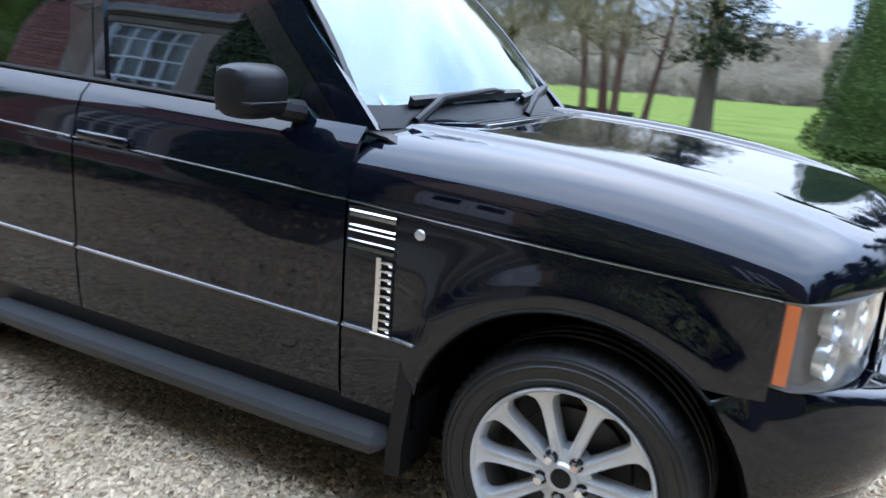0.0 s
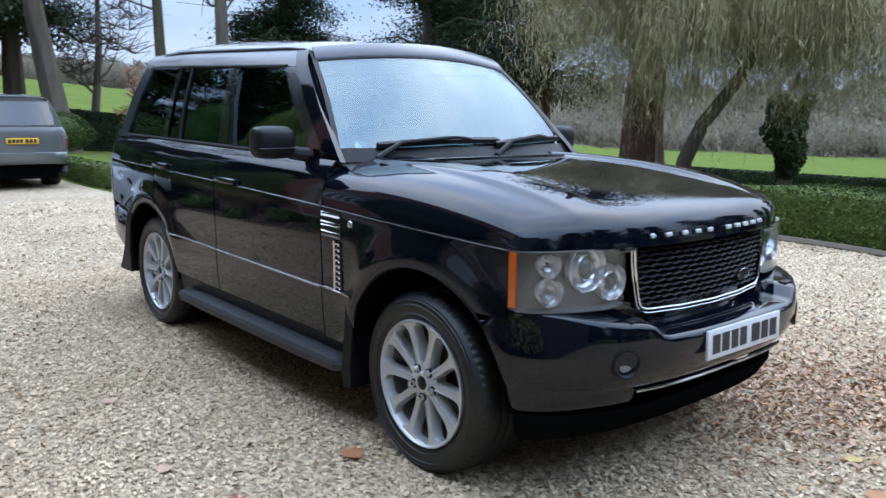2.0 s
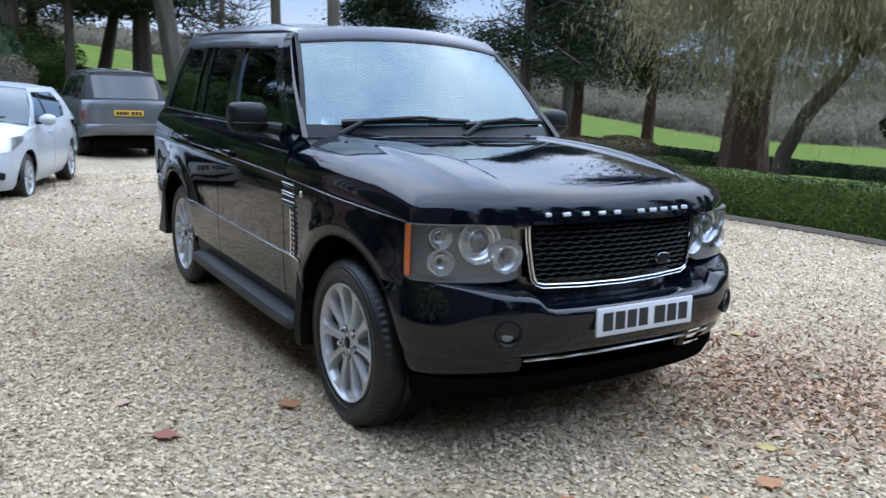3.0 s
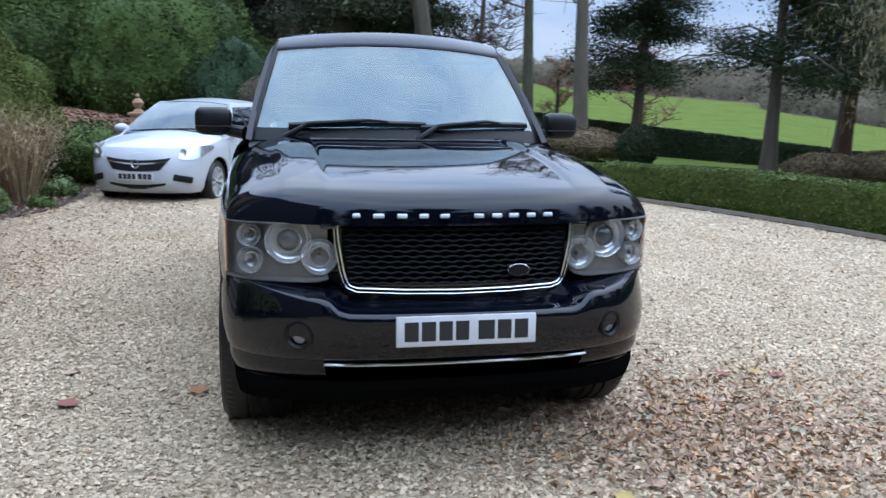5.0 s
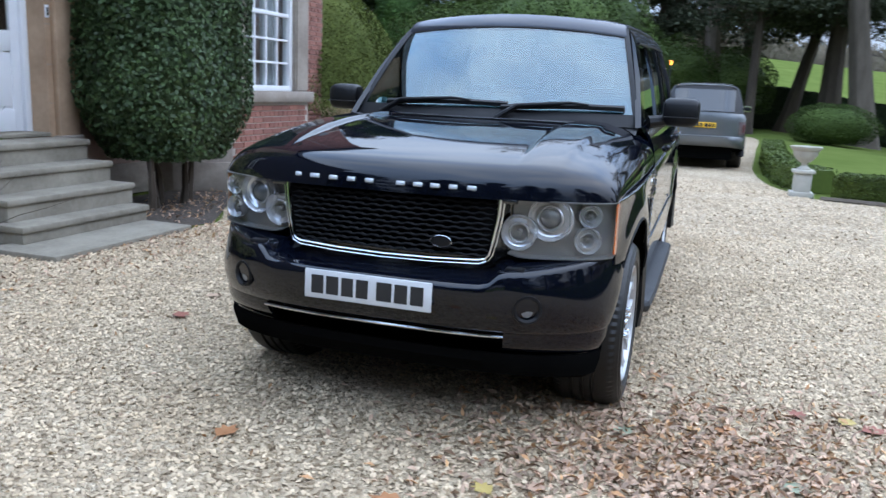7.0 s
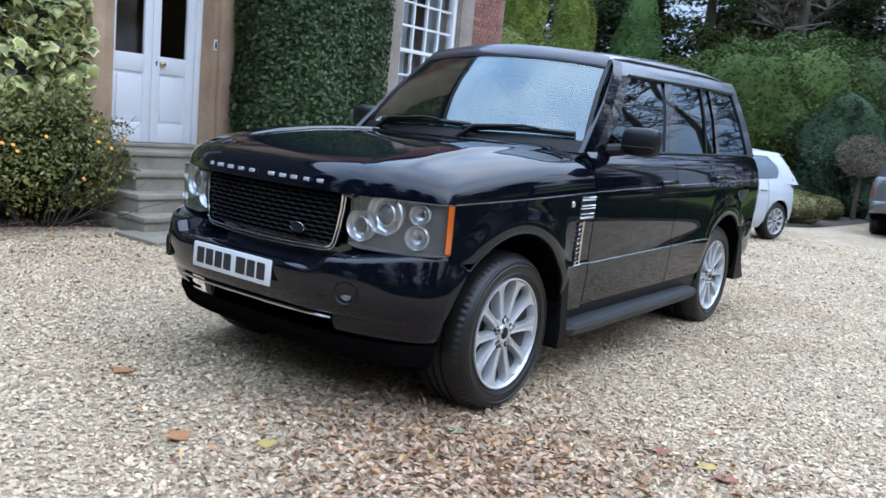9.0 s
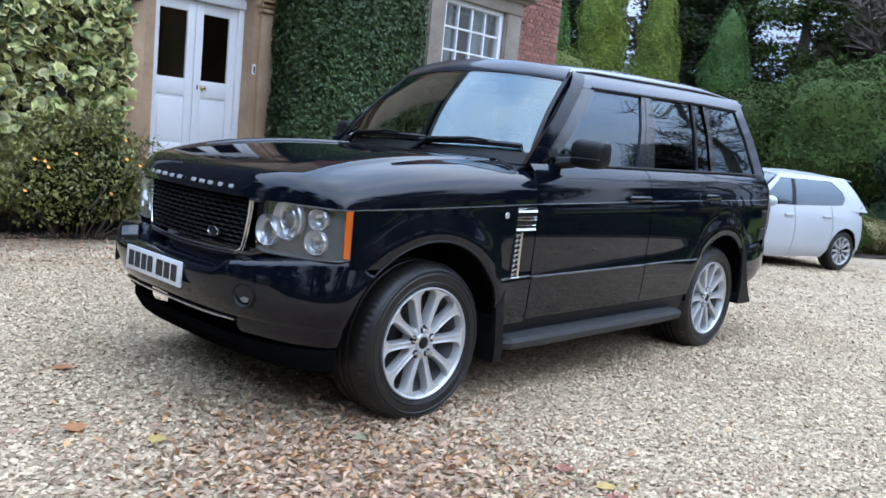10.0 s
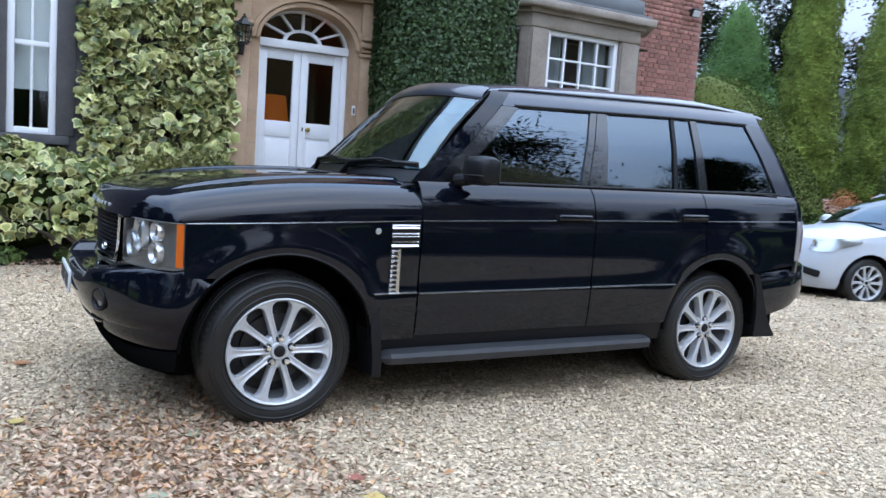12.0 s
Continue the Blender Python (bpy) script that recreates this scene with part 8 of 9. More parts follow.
for cx0 in (-1.6, 0.0, 1.6):
    w = part("window", newbox(cx0 - 0.5, cx0 + 0.5, 0.0, 0.04, 0.9, 3.1, 0.01), WHITE_WOOD, cot, "white cottage window")
    for i in range(2):
        for j in range(3):
            part("pane", newbox(cx0 - 0.42 + 0.44 * i, cx0 - 0.02 + 0.44 * i, 0.041, 0.046, 1.0 + 0.69 * j, 1.63 + 0.69 * j), DARK_LENS, w)

# ---------------------------------------------------------------- urn on its pedestal
URN = mat("urn_stone", (0.38, 0.35, 0.29), (0.55, 0.52, 0.45), rough=0.9, scale=6, bump=0.003, bscale=50)
urn = thing("garden_urn", "pale stone urn on a square pedestal at the lawn corner", "urn", at=pose(-8.55, 2.52, ground_z(-8.55, 2.52)))
part("pedestal", newbox(-0.17, 0.17, -0.17, 0.17, 0.0, 0.09, 0.012), URN, urn)
part("pedestal_shaft", newbox(-0.125, 0.125, -0.125, 0.125, 0.09, 0.38, 0.01), URN, urn)
part("pedestal_cap", newbox(-0.16, 0.16, -0.16, 0.16, 0.38, 0.43, 0.012), URN, urn)
bm = bmesh.new()
lathe(bm, [(0.0, 0.43), (0.10, 0.43), (0.10, 0.45), (0.045, 0.49), (0.045, 0.53), (0.12, 0.58), (0.175, 0.66), (0.185, 0.72), (0.225, 0.755), (0.235, 0.79), (0.20, 0.79), (0.16, 0.72), (0.0, 0.68)], 28)
part("urn_bowl", bm, URN, urn)

# ---------------------------------------------------------------- the small white hatchback
def hatch_y(x, z):
    y = ip(z, [0.16, 0.26, 0.42, 0.62, 0.80, 0.92, 1.02], [0.74, 0.81, 0.845, 0.855, 0.835, 0.80, 0.765])
    if x > 1.0:
        y -= 0.15 * ((x - 1.0) / 1.0) ** 2
    if x < -1.1:
        y -= 0.10 * ((-1.1 - x) / 0.8) ** 2
    return y


def hatch_top(z):
    return ip(z, [0.90, 1.0, 1.2, 1.36, 1.42], [0.79, 0.765, 0.69, 0.60, 0.55])


def hatchback(at):
    car = thing("hatchback", "small white hatchback with silver wheels parked on the gravel", "car", at=at)
    hz, ax, ar = 0.305, 1.255, 0.355

    def add(name, bm, material=None, lab="", parent=None):
        return part(name, bm, material or WHITE_PAINT, parent or car, lab, 40)
    belt = lambda x: ip(x, [-1.7, -0.9, 0.9, 1.72], [1.03, 0.985, 0.925, 0.80])

    def low(x):
        z = 0.20
        for a in (ax, -ax):
            d = ar * ar - (x - a) ** 2
            if d > 0:
                z = max(z, hz + math.sqrt(d))
        return z
    for sg in (1, -1):
        xs = sorted(set([round(v, 3) for v in list(np.linspace(-1.66, 1.72, 30)) + [a + ar * math.cos(t) for a in (ax, -ax) for t in np.linspace(0.02, 3.12, 18)] if -1.66 <= v <= 1.72]))
        for nm, a, b in (("rear_quarter", -1.67, -0.92), ("rear_door", -0.915, -0.08), ("front_door", -0.075, 0.86), ("front_wing", 0.865, 1.73)):
            sel = sorted(set([a + 0.004] + [x for x in xs if a + 0.004 < x < b - 0.004] + [b - 0.004]))
            rows = [[(x, sg * hatch_y(x, z), z) for z in (low(x) + (belt(x) - low(x)) * i / 9 for i in range(10))] for x in sel]
            ob = add(nm, shell(rows, 0.012))
            if nm.endswith("door"):
                part("door_handle", newbox(a + 0.05, a + 0.23, min(sg * 0.83, sg * 0.86), max(sg * 0.83, sg * 0.86), 0.80, 0.835, 0.01), WHITE_PAINT, ob)
        zs = [0.955, 1.05, 1.15, 1.25, 1.345]
        fr = lambda z: ip(z, [0.95, 1.35], [0.70, 0.08])
        b0 = lambda z: ip(z, [0.95, 1.35], [-0.05, -0.14])
        b1 = lambda z: ip(z, [0.95, 1.35], [-0.13, -0.21])
        rr = lambda z: ip(z, [0.95, 1.03, 1.25, 1.35], [-1.02, -1.30, -1.22, -0.98])
        G = lambda a, b, zz, off=0.0, n=5: [[(a(z) + (b(z) - a(z)) * i / n, sg * (hatch_top(z) + off), z) for i in range(n + 1)] for z in zz]
        add("front_window", shell(G(b0, fr, zs, -0.004), 0.004), TINT)
        add("rear_window", shell(G(rr, b1, zs, -0.004), 0.004), TINT)
        add("b_pillar", shell(G(b1, b0, zs, 0.001, 2), 0.012), SATIN)
        za = [0.92, 1.0, 1.1, 1.2, 1.3, 1.40]
        add("a_pillar", shell(G(lambda z: ip(z, [0.92, 1.40], [0.75, 0.0]), lambda z: ip(z, [0.92, 1.40], [0.93, 0.10]), za, 0.002, 2), 0.02))
        add("c_pillar", shell(G(lambda z: ip(z, [0.92, 1.40], [-1.78, -1.42]), rr, za, 0.001, 3), 0.02))
        add("cant_rail", shell(G(lambda z: -1.40, lambda z: 0.10, [1.345, 1.38, 1.41], 0.003, 8), 0.015))
        add("waist_seal", shell(G(lambda z: -1.3, lambda z: 0.76, [0.925, 0.957], 0.004, 8), 0.01))
        bm = core_ball((0.62, sg * 0.93, 1.00), (0.09, 0.11, 0.075), 0.03, 1.0, 0.0, 1.0)
        mir = add("door_mirror", bm)
        part("mirror_arm", newbox(0.58, 0.66, min(sg * 0.78, sg * 0.86), max(sg * 0.78, sg * 0.86), 0.94, 0.98, 0.01), SATIN, mir)
        for a in (ax, -ax):
            w = wheel(car, (a, sg * 0.795, hz), sg, WHITE_PAINT)
            w.scale = (0.82, 0.82, 0.75)
            bm = bmesh.new()
            rows = [[(a + ar * math.cos(t), sg * y, hz + ar * math.sin(t)) for y in (0.50, 0.80)] for t in np.linspace(0, math.pi, 20)]
            grid(bm, rows)
            add("arch_liner", bm, DARK)
        rows = []
        for u in np.linspace(0, 1, 15):
            zm, hh = 0.705 + 0.105 * u, 0.012 + 0.066 * math.sin(math.pi * min(0.10 + 0.86 * u ** 0.75, 1.0))
            row = []
            for v in (-1, -0.5, 0.0, 0.5, 1):
                z = zm + hh * v
                if u < 0.62:
                    t = radians(36 + 52 * u / 0.62)
                    x = 1.66 + (ip(z, [0.62, 0.72, 0.80, 0.88], [2.02, 1.95, 1.86, 1.76]) - 1.66) * math.cos(t) ** 1.2
                    y = hatch_y(1.66, min(z, 0.8)) * math.sin(t) ** 0.7
                else:
                    x = 1.665 - 0.27 * (u - 0.62) / 0.38
                    y = hatch_y(x, z)
                row.append((x + 0.016 * (1 - u), sg * (y + 0.006 + 0.008 * u), z))
            rows.append(row)
        lamp = add("headlight", shell(rows, 0.02), REFLECTOR, "swept-back clear headlight")
        part("lens_cover", shell([[(x + 0.008, y + sg * 0.006, z) for x, y, z in r] for r in rows], 0.003), LENS, lamp)
        bm = bmesh.new()
        lathe(bm, [(0.0, 0.0), (0.03, 0.006), (0.045, 0.02)], 20, Matrix.Translation((1.87, sg * 0.60, 0.755)) @ Matrix.Rotation(radians(90), 4, "Y"))
        part("lamp_bowl", bm, REFLECTOR, lamp)
        add("air_scoop", newbox(-0.05, 0.02, -0.13, 0.13, -0.045, 0.045, 0.02, 2, Matrix.Translation((1.93, sg * 0.60, 0.40)) @ Matrix.Rotation(sg * 0.55, 4, "Z") @ Matrix.Rotation(sg * -0.2, 4, "X")), SATIN)
        rows = [[(-1.62 - 0.2 * u, sg * (0.775 - 0.11 * u * u), z) for u in (0, 0.4, 0.8)] for z in (0.72, 0.85, 1.0)]
        add("rear_lamp", shell(rows, 0.02), RED_LENS)
    # bonnet
    rows = []
    for x, zc, ze in ((0.86, 1.0, 0.93), (1.1, 0.975, 0.905), (1.35, 0.935, 0.87), (1.55, 0.885, 0.83), (1.72, 0.83, 0.785), (1.85, 0.775, 0.745), (1.95, 0.715, 0.70)):
        row = []
        for k in range(-10, 11):
            u = k / 10
            ye = hatch_y(min(x, 1.72), 0.85) * (1.0 if x < 1.7 else 1 - 0.35 * (x - 1.7) / 0.25)
            row.append((x - 0.14 * u * u, ye * u, ze + (zc - ze) * (1 - abs(u) ** 2.6) + 0.012 * math.cos(u * 4.2)))
        rows.append(row)
    add("bonnet", shell(rows, 0.012))
    # nose and tail
    rows = []
    for z, xf in ((0.80, 1.86), (0.72, 1.95), (0.62, 2.02), (0.50, 2.06), (0.38, 2.07), (0.27, 2.04), (0.20, 1.96)):
        rows.append([(1.66 + (xf - 1.66) * max(math.cos(t), 0) ** 1.2, math.copysign(hatch_y(1.66, min(z, 0.8)) * abs(math.sin(t)) ** 0.7, t), z) for t in (math.pi / 2 * k / 14 for k in range(-14, 15))])
    add("front_bumper", shell(rows, 0.012))
    def front_x(y, z):
        c = math.sqrt(max(1 - min(abs(y) / hatch_y(1.66, min(z, 0.8)), 1.0) ** (2 / 0.7), 0.0))
        return 1.66 + (ip(z, [0.20, 0.27, 0.38, 0.50, 0.62, 0.72, 0.80], [1.96, 2.04, 2.07, 2.06, 2.02, 1.95, 1.86]) - 1.66) * c ** 1.2

    def on_front(z0, z1, w0, w1, off, n=5):
        return [[(front_x(y, z) + off, y, z + 0.05 * (y / 0.5) ** 2) for y in np.linspace(-w, w, 17)] for z, w in ((z0 + (z1 - z0) * i / n, w0 + (w1 - w0) * i / n) for i in range(n + 1))]
    gr = add("grille", shell(on_front(0.500, 0.640, 0.33, 0.45, 0.010), 0.02), SATIN, "black grille with a chrome bar")
    part("grille_bar", shell(on_front(0.585, 0.606, 0.40, 0.42, 0.016, 1), 0.012), CHROME, gr)
    bm = bmesh.new()
    lathe(bm, [(0.060, -0.004), (0.060, 0.008), (0.050, 0.010), (0.046, -0.004)], 24, Matrix.Translation((2.07, 0, 0.595)) @ Matrix.Rotation(radians(90), 4, "Y"))
    part("round_badge", bm, CHROME, gr)
    number_plate(car, pose(2.082, 0, 0.43))
    add("lower_intake", shell(on_front(0.255, 0.315, 0.50, 0.52, 0.008, 2), 0.012), SATIN)
    rows = []
    for z, xf in ((1.03, -1.80), (0.95, -1.86), (0.80, -1.90), (0.65, -1.93), (0.50, -1.95), (0.35, -1.93), (0.22, -1.85)):
        rows.append([(-1.64 + (xf + 1.64) * max(math.cos(t), 0) ** 1.1, math.copysign(hatch_y(-1.66, min(z, 1.0)) * abs(math.sin(t)) ** 0.6, t), z) for t in (math.pi / 2 * k / 14 for k in range(-14, 15))])
    add("tail", shell(rows, 0.012))
    rows = [[(x - 0.05 * (y / 0.6) ** 2 * -1, y * k, z) for y in np.linspace(-0.72, 0.72, 9)] for x, z, k in ((-1.80, 1.03, 1.0), (-1.70, 1.18, 0.92), (-1.56, 1.34, 0.80), (-1.46, 1.41, 0.74))]
    add("rear_screen", shell(rows, 0.006), TINT)
    # roof and windscreen
    rows = []
    for x, zc, ze in ((0.12, 1.425, 1.385), (-0.2, 1.46, 1.41), (-0.6, 1.475, 1.415), (-1.0, 1.465, 1.412), (-1.35, 1.435, 1.405), (-1.58, 1.405, 1.385)):
        rows.append([(x + 0.06 * (1 - u * u) * (x > 0), 0.565 * u, ze + (zc - ze) * (1 - abs(u) ** 2.4)) for u in np.linspace(-1, 1, 13)])
    add("roof", shell(rows, 0.015))
    rows = []
    for v in np.linspace(0, 1, 7):
        rows.append([((0.99 - 0.17 * u * u) * (1 - v) + (0.17 - 0.06 * u * u) * v + 0.03 * math.sin(math.pi * v), (0.79 * (1 - v) + 0.56 * v) * u, 0.955 * (1 - v) + (1.425 - 0.04 * u * u) * v + 0.03 * math.sin(math.pi * v)) for u in np.linspace(-1, 1, 13)])
    add("windscreen", shell(rows, 0.005), HATCH_SCREEN)
    bm = bmesh.new()
    tube(bm, [(0.96, -0.6, 0.985), (0.93, 0.0, 1.02), (0.90, 0.5, 1.03)], 0.012, 6)
    add("wiper", bm, SATIN)
    add("underside", newbox(-1.75, 1.8, -0.60, 0.60, 0.17, 0.40, 0.04), DARK)
    add("cabin", newbox(-1.6, 0.85, -0.70, 0.70, 0.40, 0.80, 0.04), DASH)
    for y in (0.34, -0.34):
        bm = bmesh.new()
        box(bm, -0.08, 0.06, -0.22, 0.22, 0.0, 0.62, 0.05, 3, Matrix.Translation((-0.30, y, 0.62)) @ Matrix.Rotation(radians(-14), 4, "Y"))
        add("seat_back", bm, DASH)
    return car


hatchback(pose(-8.19, -1.85, -0.075, 0, 0, -18))

# ---------------------------------------------------------------- loose stones of the gravel
def in_drive(x, y):
    """Which points lie on the drive."""
    poly = np.array(drive_loop)
    inside = np.zeros(len(x), bool)
    j = len(poly) - 1
    for i in range(len(poly)):
        xi, yi, xj, yj = *poly[i], *poly[j]
        cut = ((yi > y) != (yj > y)) & (x < (xj - xi) * (y - yi) / (yj - yi + 1e-12) + xi)
        inside ^= cut
        j = i
    return inside


def stones(k, x0, x1, y0, y1, r0, r1):
    x, y = rng.uniform(x0, x1, k), rng.uniform(y0, y1, k)
    ok = in_drive(x, y)
    x, y = x[ok], y[ok]
    k = len(x)
    base = np.array([(1, 0, 0), (-1, 0, 0), (0, 1, 0), (0, -1, 0), (0, 0, 1), (0, 0, -1.0)])
    tri = np.array([(0, 2, 4), (2, 1, 4), (1, 3, 4), (3, 0, 4)])
    s = rng.uniform(r0, r1, (k, 1, 1)) * rng.uniform(0.6, 1.35, (k, 6, 1))
    v = base[None] * s * np.array([1.0, 0.8, 0.55])
    v = v + rng.normal(size=(k, 6, 3)) * 0.22 * s
    a = rng.uniform(0, 2 * math.pi, k)
    tilt = rng.normal(size=k) * 0.35
    ca, sa, ct, st = np.cos(a)[:, None], np.sin(a)[:, None], np.cos(tilt)[:, None], np.sin(tilt)[:, None]
    X, Y, Z = v[..., 0], v[..., 1], v[..., 2]
    Y, Z = Y * ct - Z * st, Y * st + Z * ct
    X, Y = X * ca - Y * sa, X * sa + Y * ca
    gz = np.where(x < -6.5, -0.10 * np.clip((-6.5 - x) / 3, 0, 1), 0.0)
    P = np.stack([X + x[:, None], Y + y[:, None], Z + (gz + 0.006 + rng.uniform(-0.003, 0.006, k))[:, None]], -1)
    return P.reshape(-1, 3), (tri[None] + (np.arange(k) * 6)[:, None, None]).reshape(-1, 3)


v1, f1 = stones(190000, -3.6, 4.4, -3.9, 4.4, 0.006, 0.0155)
v2, f2 = stones(26000, -10.5, -3.6, -3.4, 5.6, 0.010, 0.022)
v3, f3 = stones(12000, -3.6, 3.0, 4.4, 6.2, 0.009, 0.020)
V = np.concatenate([v1, v2, v3])
F = np.concatenate([f1, f2 + len(v1), f3 + len(v1) + len(v2)])
solid("gravel_stones", mesh_np("gravel_stones", V, F), STONE_CHIP, "loose pale buff gravel stones", "gravel", kind="stuff")

# ---------------------------------------------------------------- fallen leaves
LEAF_BROWN = mat("fallen_leaf_brown", (0.33, 0.195, 0.125), (0.52, 0.365, 0.250), rough=0.8, scale=9, island=0.5)
LEAF_TAN = mat("fallen_leaf_tan", (0.34, 0.155, 0.070), (0.50, 0.30, 0.135), rough=0.75, scale=9, island=0.45)
LEAF_ORANGE = mat("fallen_leaf_orange", (0.29, 0.12, 0.045), (0.40, 0.19, 0.08), rough=0.7, scale=30)
LEAF_YELLOW = mat("fallen_leaf_yellow", (0.36, 0.26, 0.075), (0.46, 0.34, 0.11), rough=0.7, scale=30)
LEAF_RED = mat("fallen_leaf_red", (0.21, 0.065, 0.042), (0.30, 0.11, 0.07), rough=0.7, scale=30)
LEAF_GREEN = mat("fallen_leaf_green", (0.19, 0.21, 0.13), (0.27, 0.29, 0.19), rough=0.7, scale=30)


def litter(k, cx, cy, sx, sy, size, bed=False):
    x, y = rng.normal(cx, sx, k), rng.normal(cy, sy, k)
    ok = (y > -4.85) & (y < -3.2) if bed else in_drive(x, y)
    x, y = x[ok], y[ok]
    gz = np.where(x < -6.5, -0.10 * np.clip((-6.5 - x) / 3, 0, 1), 0.0)
    p = np.stack([x, y, gz + (0.030 if bed else 0.018) + 0.006 * rng.random(len(x))], 1)
    return kites(p, np.tile(np.array([[0, 0, 1.0]]), (len(p), 1)), size, 0.34, 0.55, 0.0)


parts, off = [], 0
for a in ((3000, 2.05, 1.20, 0.42, 0.45, 0.046), (2000, 2.45, 1.70, 0.6, 0.7, 0.042), (1500, 1.8, 2.7, 0.7, 0.7, 0.034), (700, -4.5, -1.0, 2.2, 1.3, 0.036), (250, 0.5, -2.0, 2.0, 0.8, 0.032), (1500, -1.5, -2.9, 1.3, 0.35, 0.036), (500, -0.3, -3.4, 1.4, 0.35, 0.045), (450, 1.4, -4.2, 0.9, 0.35, 0.042), (600, 0.0, 0.5, 3.4, 2.8, 0.034), (350, -1.5, 5.6, 2.4, 0.4, 0.045), (350, 1.2, 4.2, 1.6, 0.8, 0.038), (300, -6.0, -2.8, 2.0, 0.5, 0.045), (900, -3.0, -4.0, 1.4, 0.35, 0.05, True), (1100, -6.5, -3.8, 1.6, 0.4, 0.05, True), (500, 1.6, -4.6, 0.8, 0.15, 0.045, True)):
    v, f = litter(*a)
    parts.append((v, f + off))
    off += len(v)
litter_me = mesh_np("leaf_litter", np.concatenate([q[0] for q in parts]), np.concatenate([q[1] for q in parts]))
litter_me.materials.append(LEAF_BROWN)
litter_me.materials.append(LEAF_TAN)
litter_me.polygons.foreach_set("material_index", (rng.random(len(litter_me.polygons)) < 0.22).astype(np.int32))
solid("leaf_litter", litter_me, LEAF_BROWN, "small brown fallen leaves on the gravel", "leaves", kind="stuff")


def fallen_leaf(x, y, size, material, turn, label):
    bm = bmesh.new()
    out = [(0.0, -0.5), (0.22, -0.30), (0.40, -0.06), (0.28, 0.06), (0.34, 0.26), (0.12, 0.24), (0.0, 0.55), (-0.12, 0.24), (-0.36, 0.24), (-0.26, 0.04), (-0.40, -0.10), (-0.20, -0.32)]
    rows = [[(k * u, k * w, 0.05 + 0.35 * k * k * (u * u) + 0.10 * k * w * w) for u, w in out] for k in (0.02, 0.5, 1.0)]
    grid(bm, rows, True)
    tube(bm, [(0, -0.48, 0.07), (0.03, -0.68, 0.06), (0.08, -0.85, 0.03)], [0.02, 0.016, 0.012], 5)
    bmesh.ops.transform(bm, matrix=Matrix.Translation((x, y, ground_z(x, y) + 0.013)) @ Matrix.Rotation(turn, 4, "Z") @ Matrix.Scale(size, 4), verts=bm.verts)
    bmesh.ops.recalc_face_normals(bm, faces=bm.faces)
    return solid("fallen_leaf", bm, material, label, "leaf", "larger fallen leaves")


for x, y, s, m, lab in ((1.18, -1.05, 0.14, LEAF_ORANGE, "pale orange fallen leaf on the gravel"), (1.28, -1.62, 0.13, LEAF_RED, "reddish fallen leaf on the gravel"), (2.10, 1.59, 0.12, LEAF_GREEN, "grey-green fallen leaf on the gravel"), (0.83, -1.71, 0.10, LEAF_BROWN, "brown fallen leaf on the gravel"),
                        (1.40, 1.95, 0.12, LEAF_RED, "reddish fallen leaf on the gravel"), (1.35, 1.85, 0.10, LEAF_YELLOW, "yellow fallen leaf on the gravel"), (2.50, -0.50, 0.12, LEAF_ORANGE, "orange fallen leaf on the gravel"), (1.34, 1.65, 0.10, LEAF_RED, "reddish fallen leaf on the gravel"),
                        (1.84, 0.95, 0.11, LEAF_GREEN, "grey-green fallen leaf on the gravel"), (2.54, 0.55, 0.10, LEAF_YELLOW, "yellow fallen leaf on the gravel"), (1.67, 1.35, 0.12, LEAF_ORANGE, "orange fallen leaf on the gravel"), (2.46, 0.72, 0.09, LEAF_BROWN, "brown fallen leaf on the gravel"), (2.75, 0.28, 0.13, LEAF_ORANGE, "orange fallen leaf on the gravel"), (-0.08, -1.64, 0.09, LEAF_BROWN, "brown fallen leaf on the gravel")):
    fallen_leaf(x, y, s, m, float(rng.uniform(0, 6.3)), lab)

# ---------------------------------------------------------------- single bricks, last
brick_mesh = {}
for nm, L in (("stretcher", 0.215), ("header", 0.1025)):
    brick_mesh[nm] = finish(newbox(-L / 2, L / 2, -0.05, 0.012, -0.0325, 0.0325, 0.005, 1), "brick", BRICK)


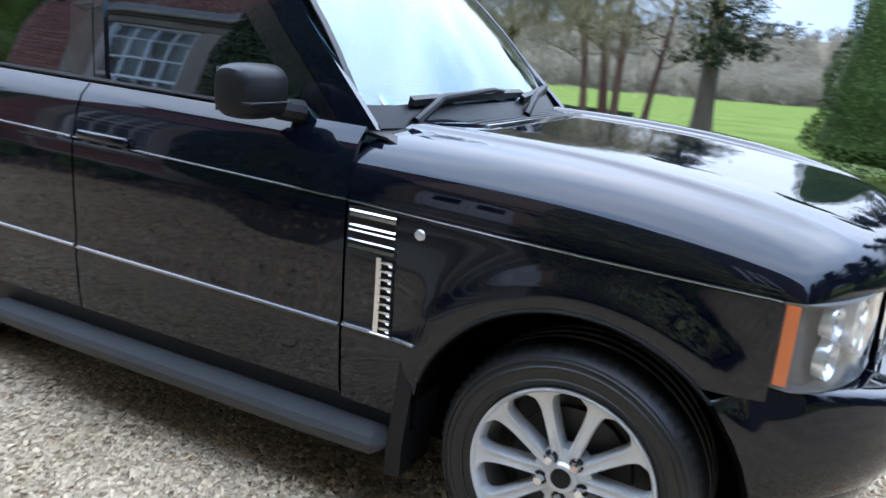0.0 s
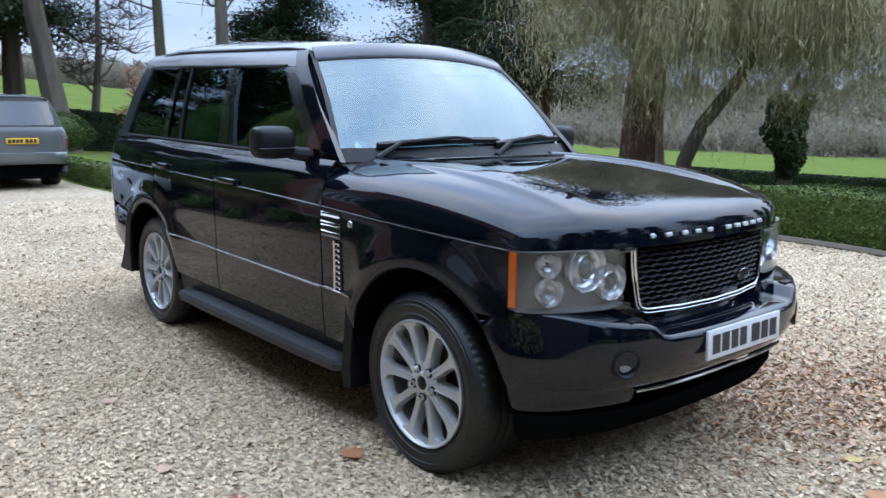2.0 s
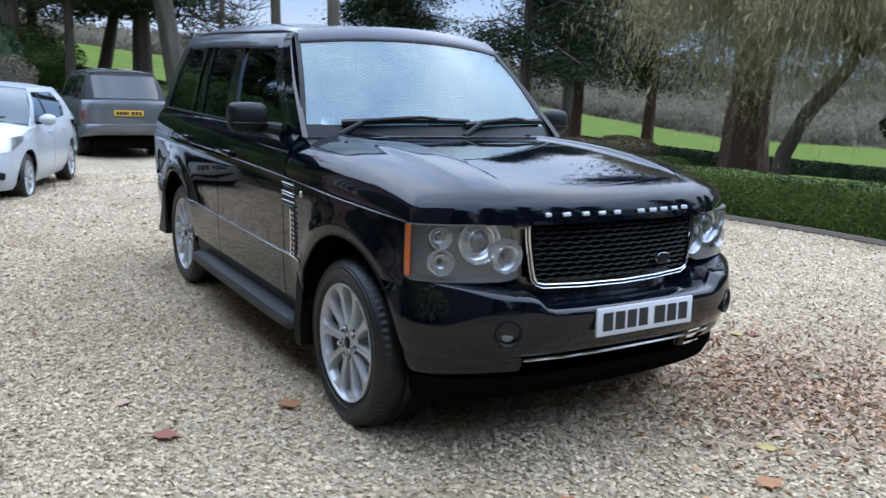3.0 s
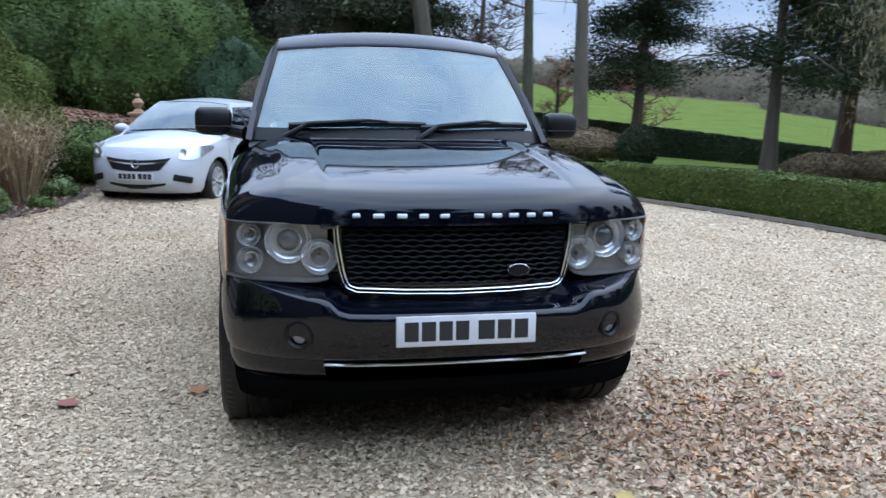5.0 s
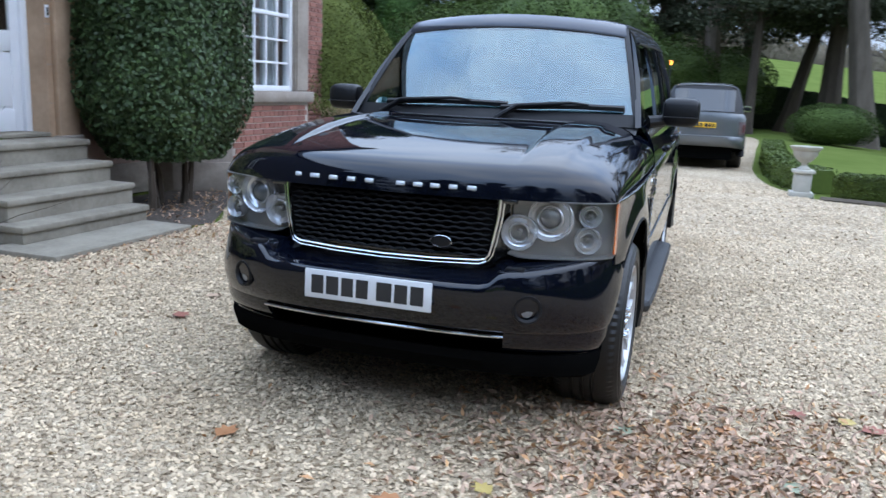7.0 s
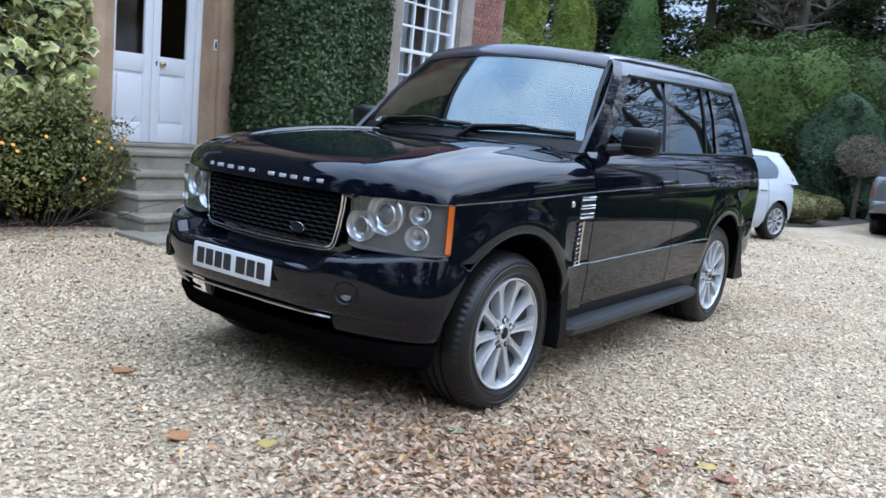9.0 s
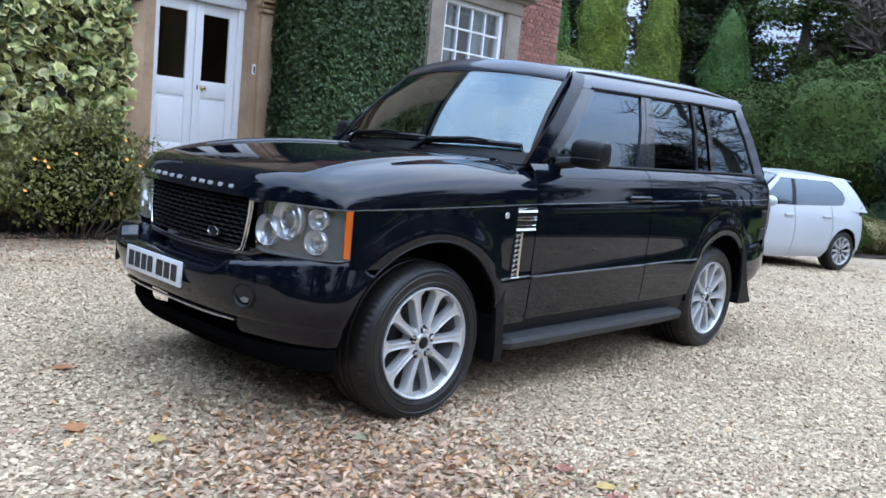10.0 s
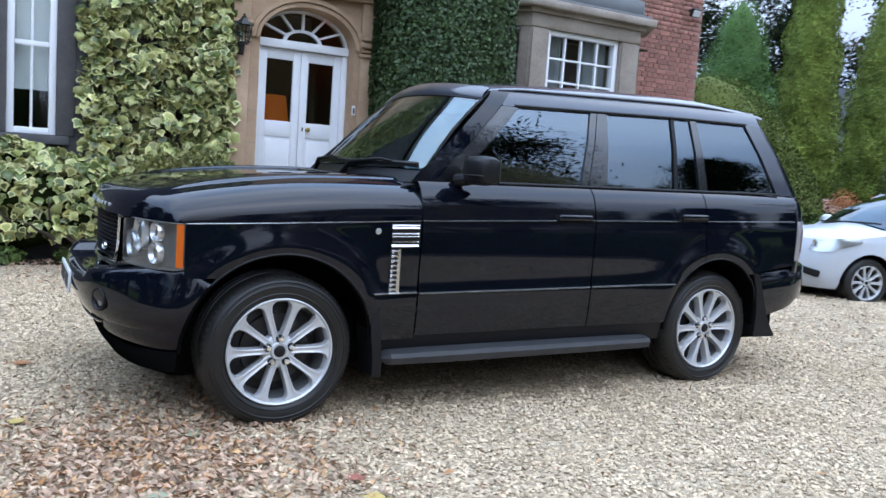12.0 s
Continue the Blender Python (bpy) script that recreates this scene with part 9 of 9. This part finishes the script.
def course(parent, u0, u1, z0, z1, place, limit, joined):
    """Courses of stretchers and headers between u0 and u1; place(u, z) gives the matrix. Bricks past the limit are joined."""
    n = 0
    row = 0
    z = z0 + 0.0375
    while z + 0.033 <= z1:
        kind, L = (("stretcher", 0.215) if row % 2 == 0 else ("header", 0.1025))
        u = u0 + (0.0 if row % 2 == 0 else 0.05)
        while u + L <= u1 + 0.002:
            m = place(u + L / 2, z) @ Matrix.Translation((0, float(rng.uniform(-0.003, 0.002)), 0)) @ Matrix.Rotation(float(rng.uniform(-0.008, 0.008)), 4, "Y")
            if n < limit:
                b = new("brick", brick_mesh[kind])
                b.parent = parent
                b.matrix_basis = parent.matrix_basis.inverted() @ m
                n += 1
            else:
                joined.append((kind, m))
            u += L + 0.010
        z += 0.075
        row += 1


def join_bricks(parent, joined):
    if not joined:
        return
    vs, fs = [], []
    base = {}
    for nm in brick_mesh:
        me = brick_mesh[nm]
        co = np.array([v.co[:] for v in me.vertices])
        me.calc_loop_triangles()
        base[nm] = (co, np.array([t.vertices[:] for t in me.loop_triangles]))
    off = 0
    for nm, m in joined:
        co, tri = base[nm]
        M = np.array(m)
        vs.append(co @ M[:3, :3].T + M[:3, 3])
        fs.append(tri + off)
        off += len(co)
    ob = part("brickwork", mesh_np("brickwork", np.concatenate(vs), np.concatenate(fs)), BRICK_JOINED, parent)
    ob["kind"] = "stuff"


left = []
course(bay, 0.0, XB - XC, 0.37, 1.08, lambda u, z: Matrix.Translation((XB - u, BAY_Y - 0.012, z)), 120, left)
L1 = math.hypot(XD - XC, BEND_Y - BAY_Y)
course(bay, 0.0, L1, 0.37, 1.08, lambda u, z: Matrix.Translation((XC + (XD - XC) * u / L1, BAY_Y + (BEND_Y - BAY_Y) * u / L1 - 0.012, z)) @ Matrix.Rotation(math.atan2(BAY_Y - BEND_Y, XC - XD), 4, "Z"), 60, left)
join_bricks(bay, left)
left = []
wb = bpy.data.objects["wall_brick_body"]
course(wb, 0.0, 1.575, 0.37, 1.5, lambda u, z: Matrix.Translation((-5.78 - u, BRICK_Y - 0.012, z)), 0, left)
course(wb, 0.0, 1.575, 1.50, 4.20, lambda u, z: Matrix.Translation((-5.78 - u, BRICK_Y - 0.012, z)), 290, left)
course(wb, 0.0, 1.575, 4.20, HT, lambda u, z: Matrix.Translation((-5.78 - u, BRICK_Y - 0.012, z)), 0, left)
course(wb, 0.0, 4.15, 3.9, HT, lambda u, z: Matrix.Translation((-1.60 - u, BRICK_Y - 0.012, z)), 0, left)
join_bricks(wb, left)
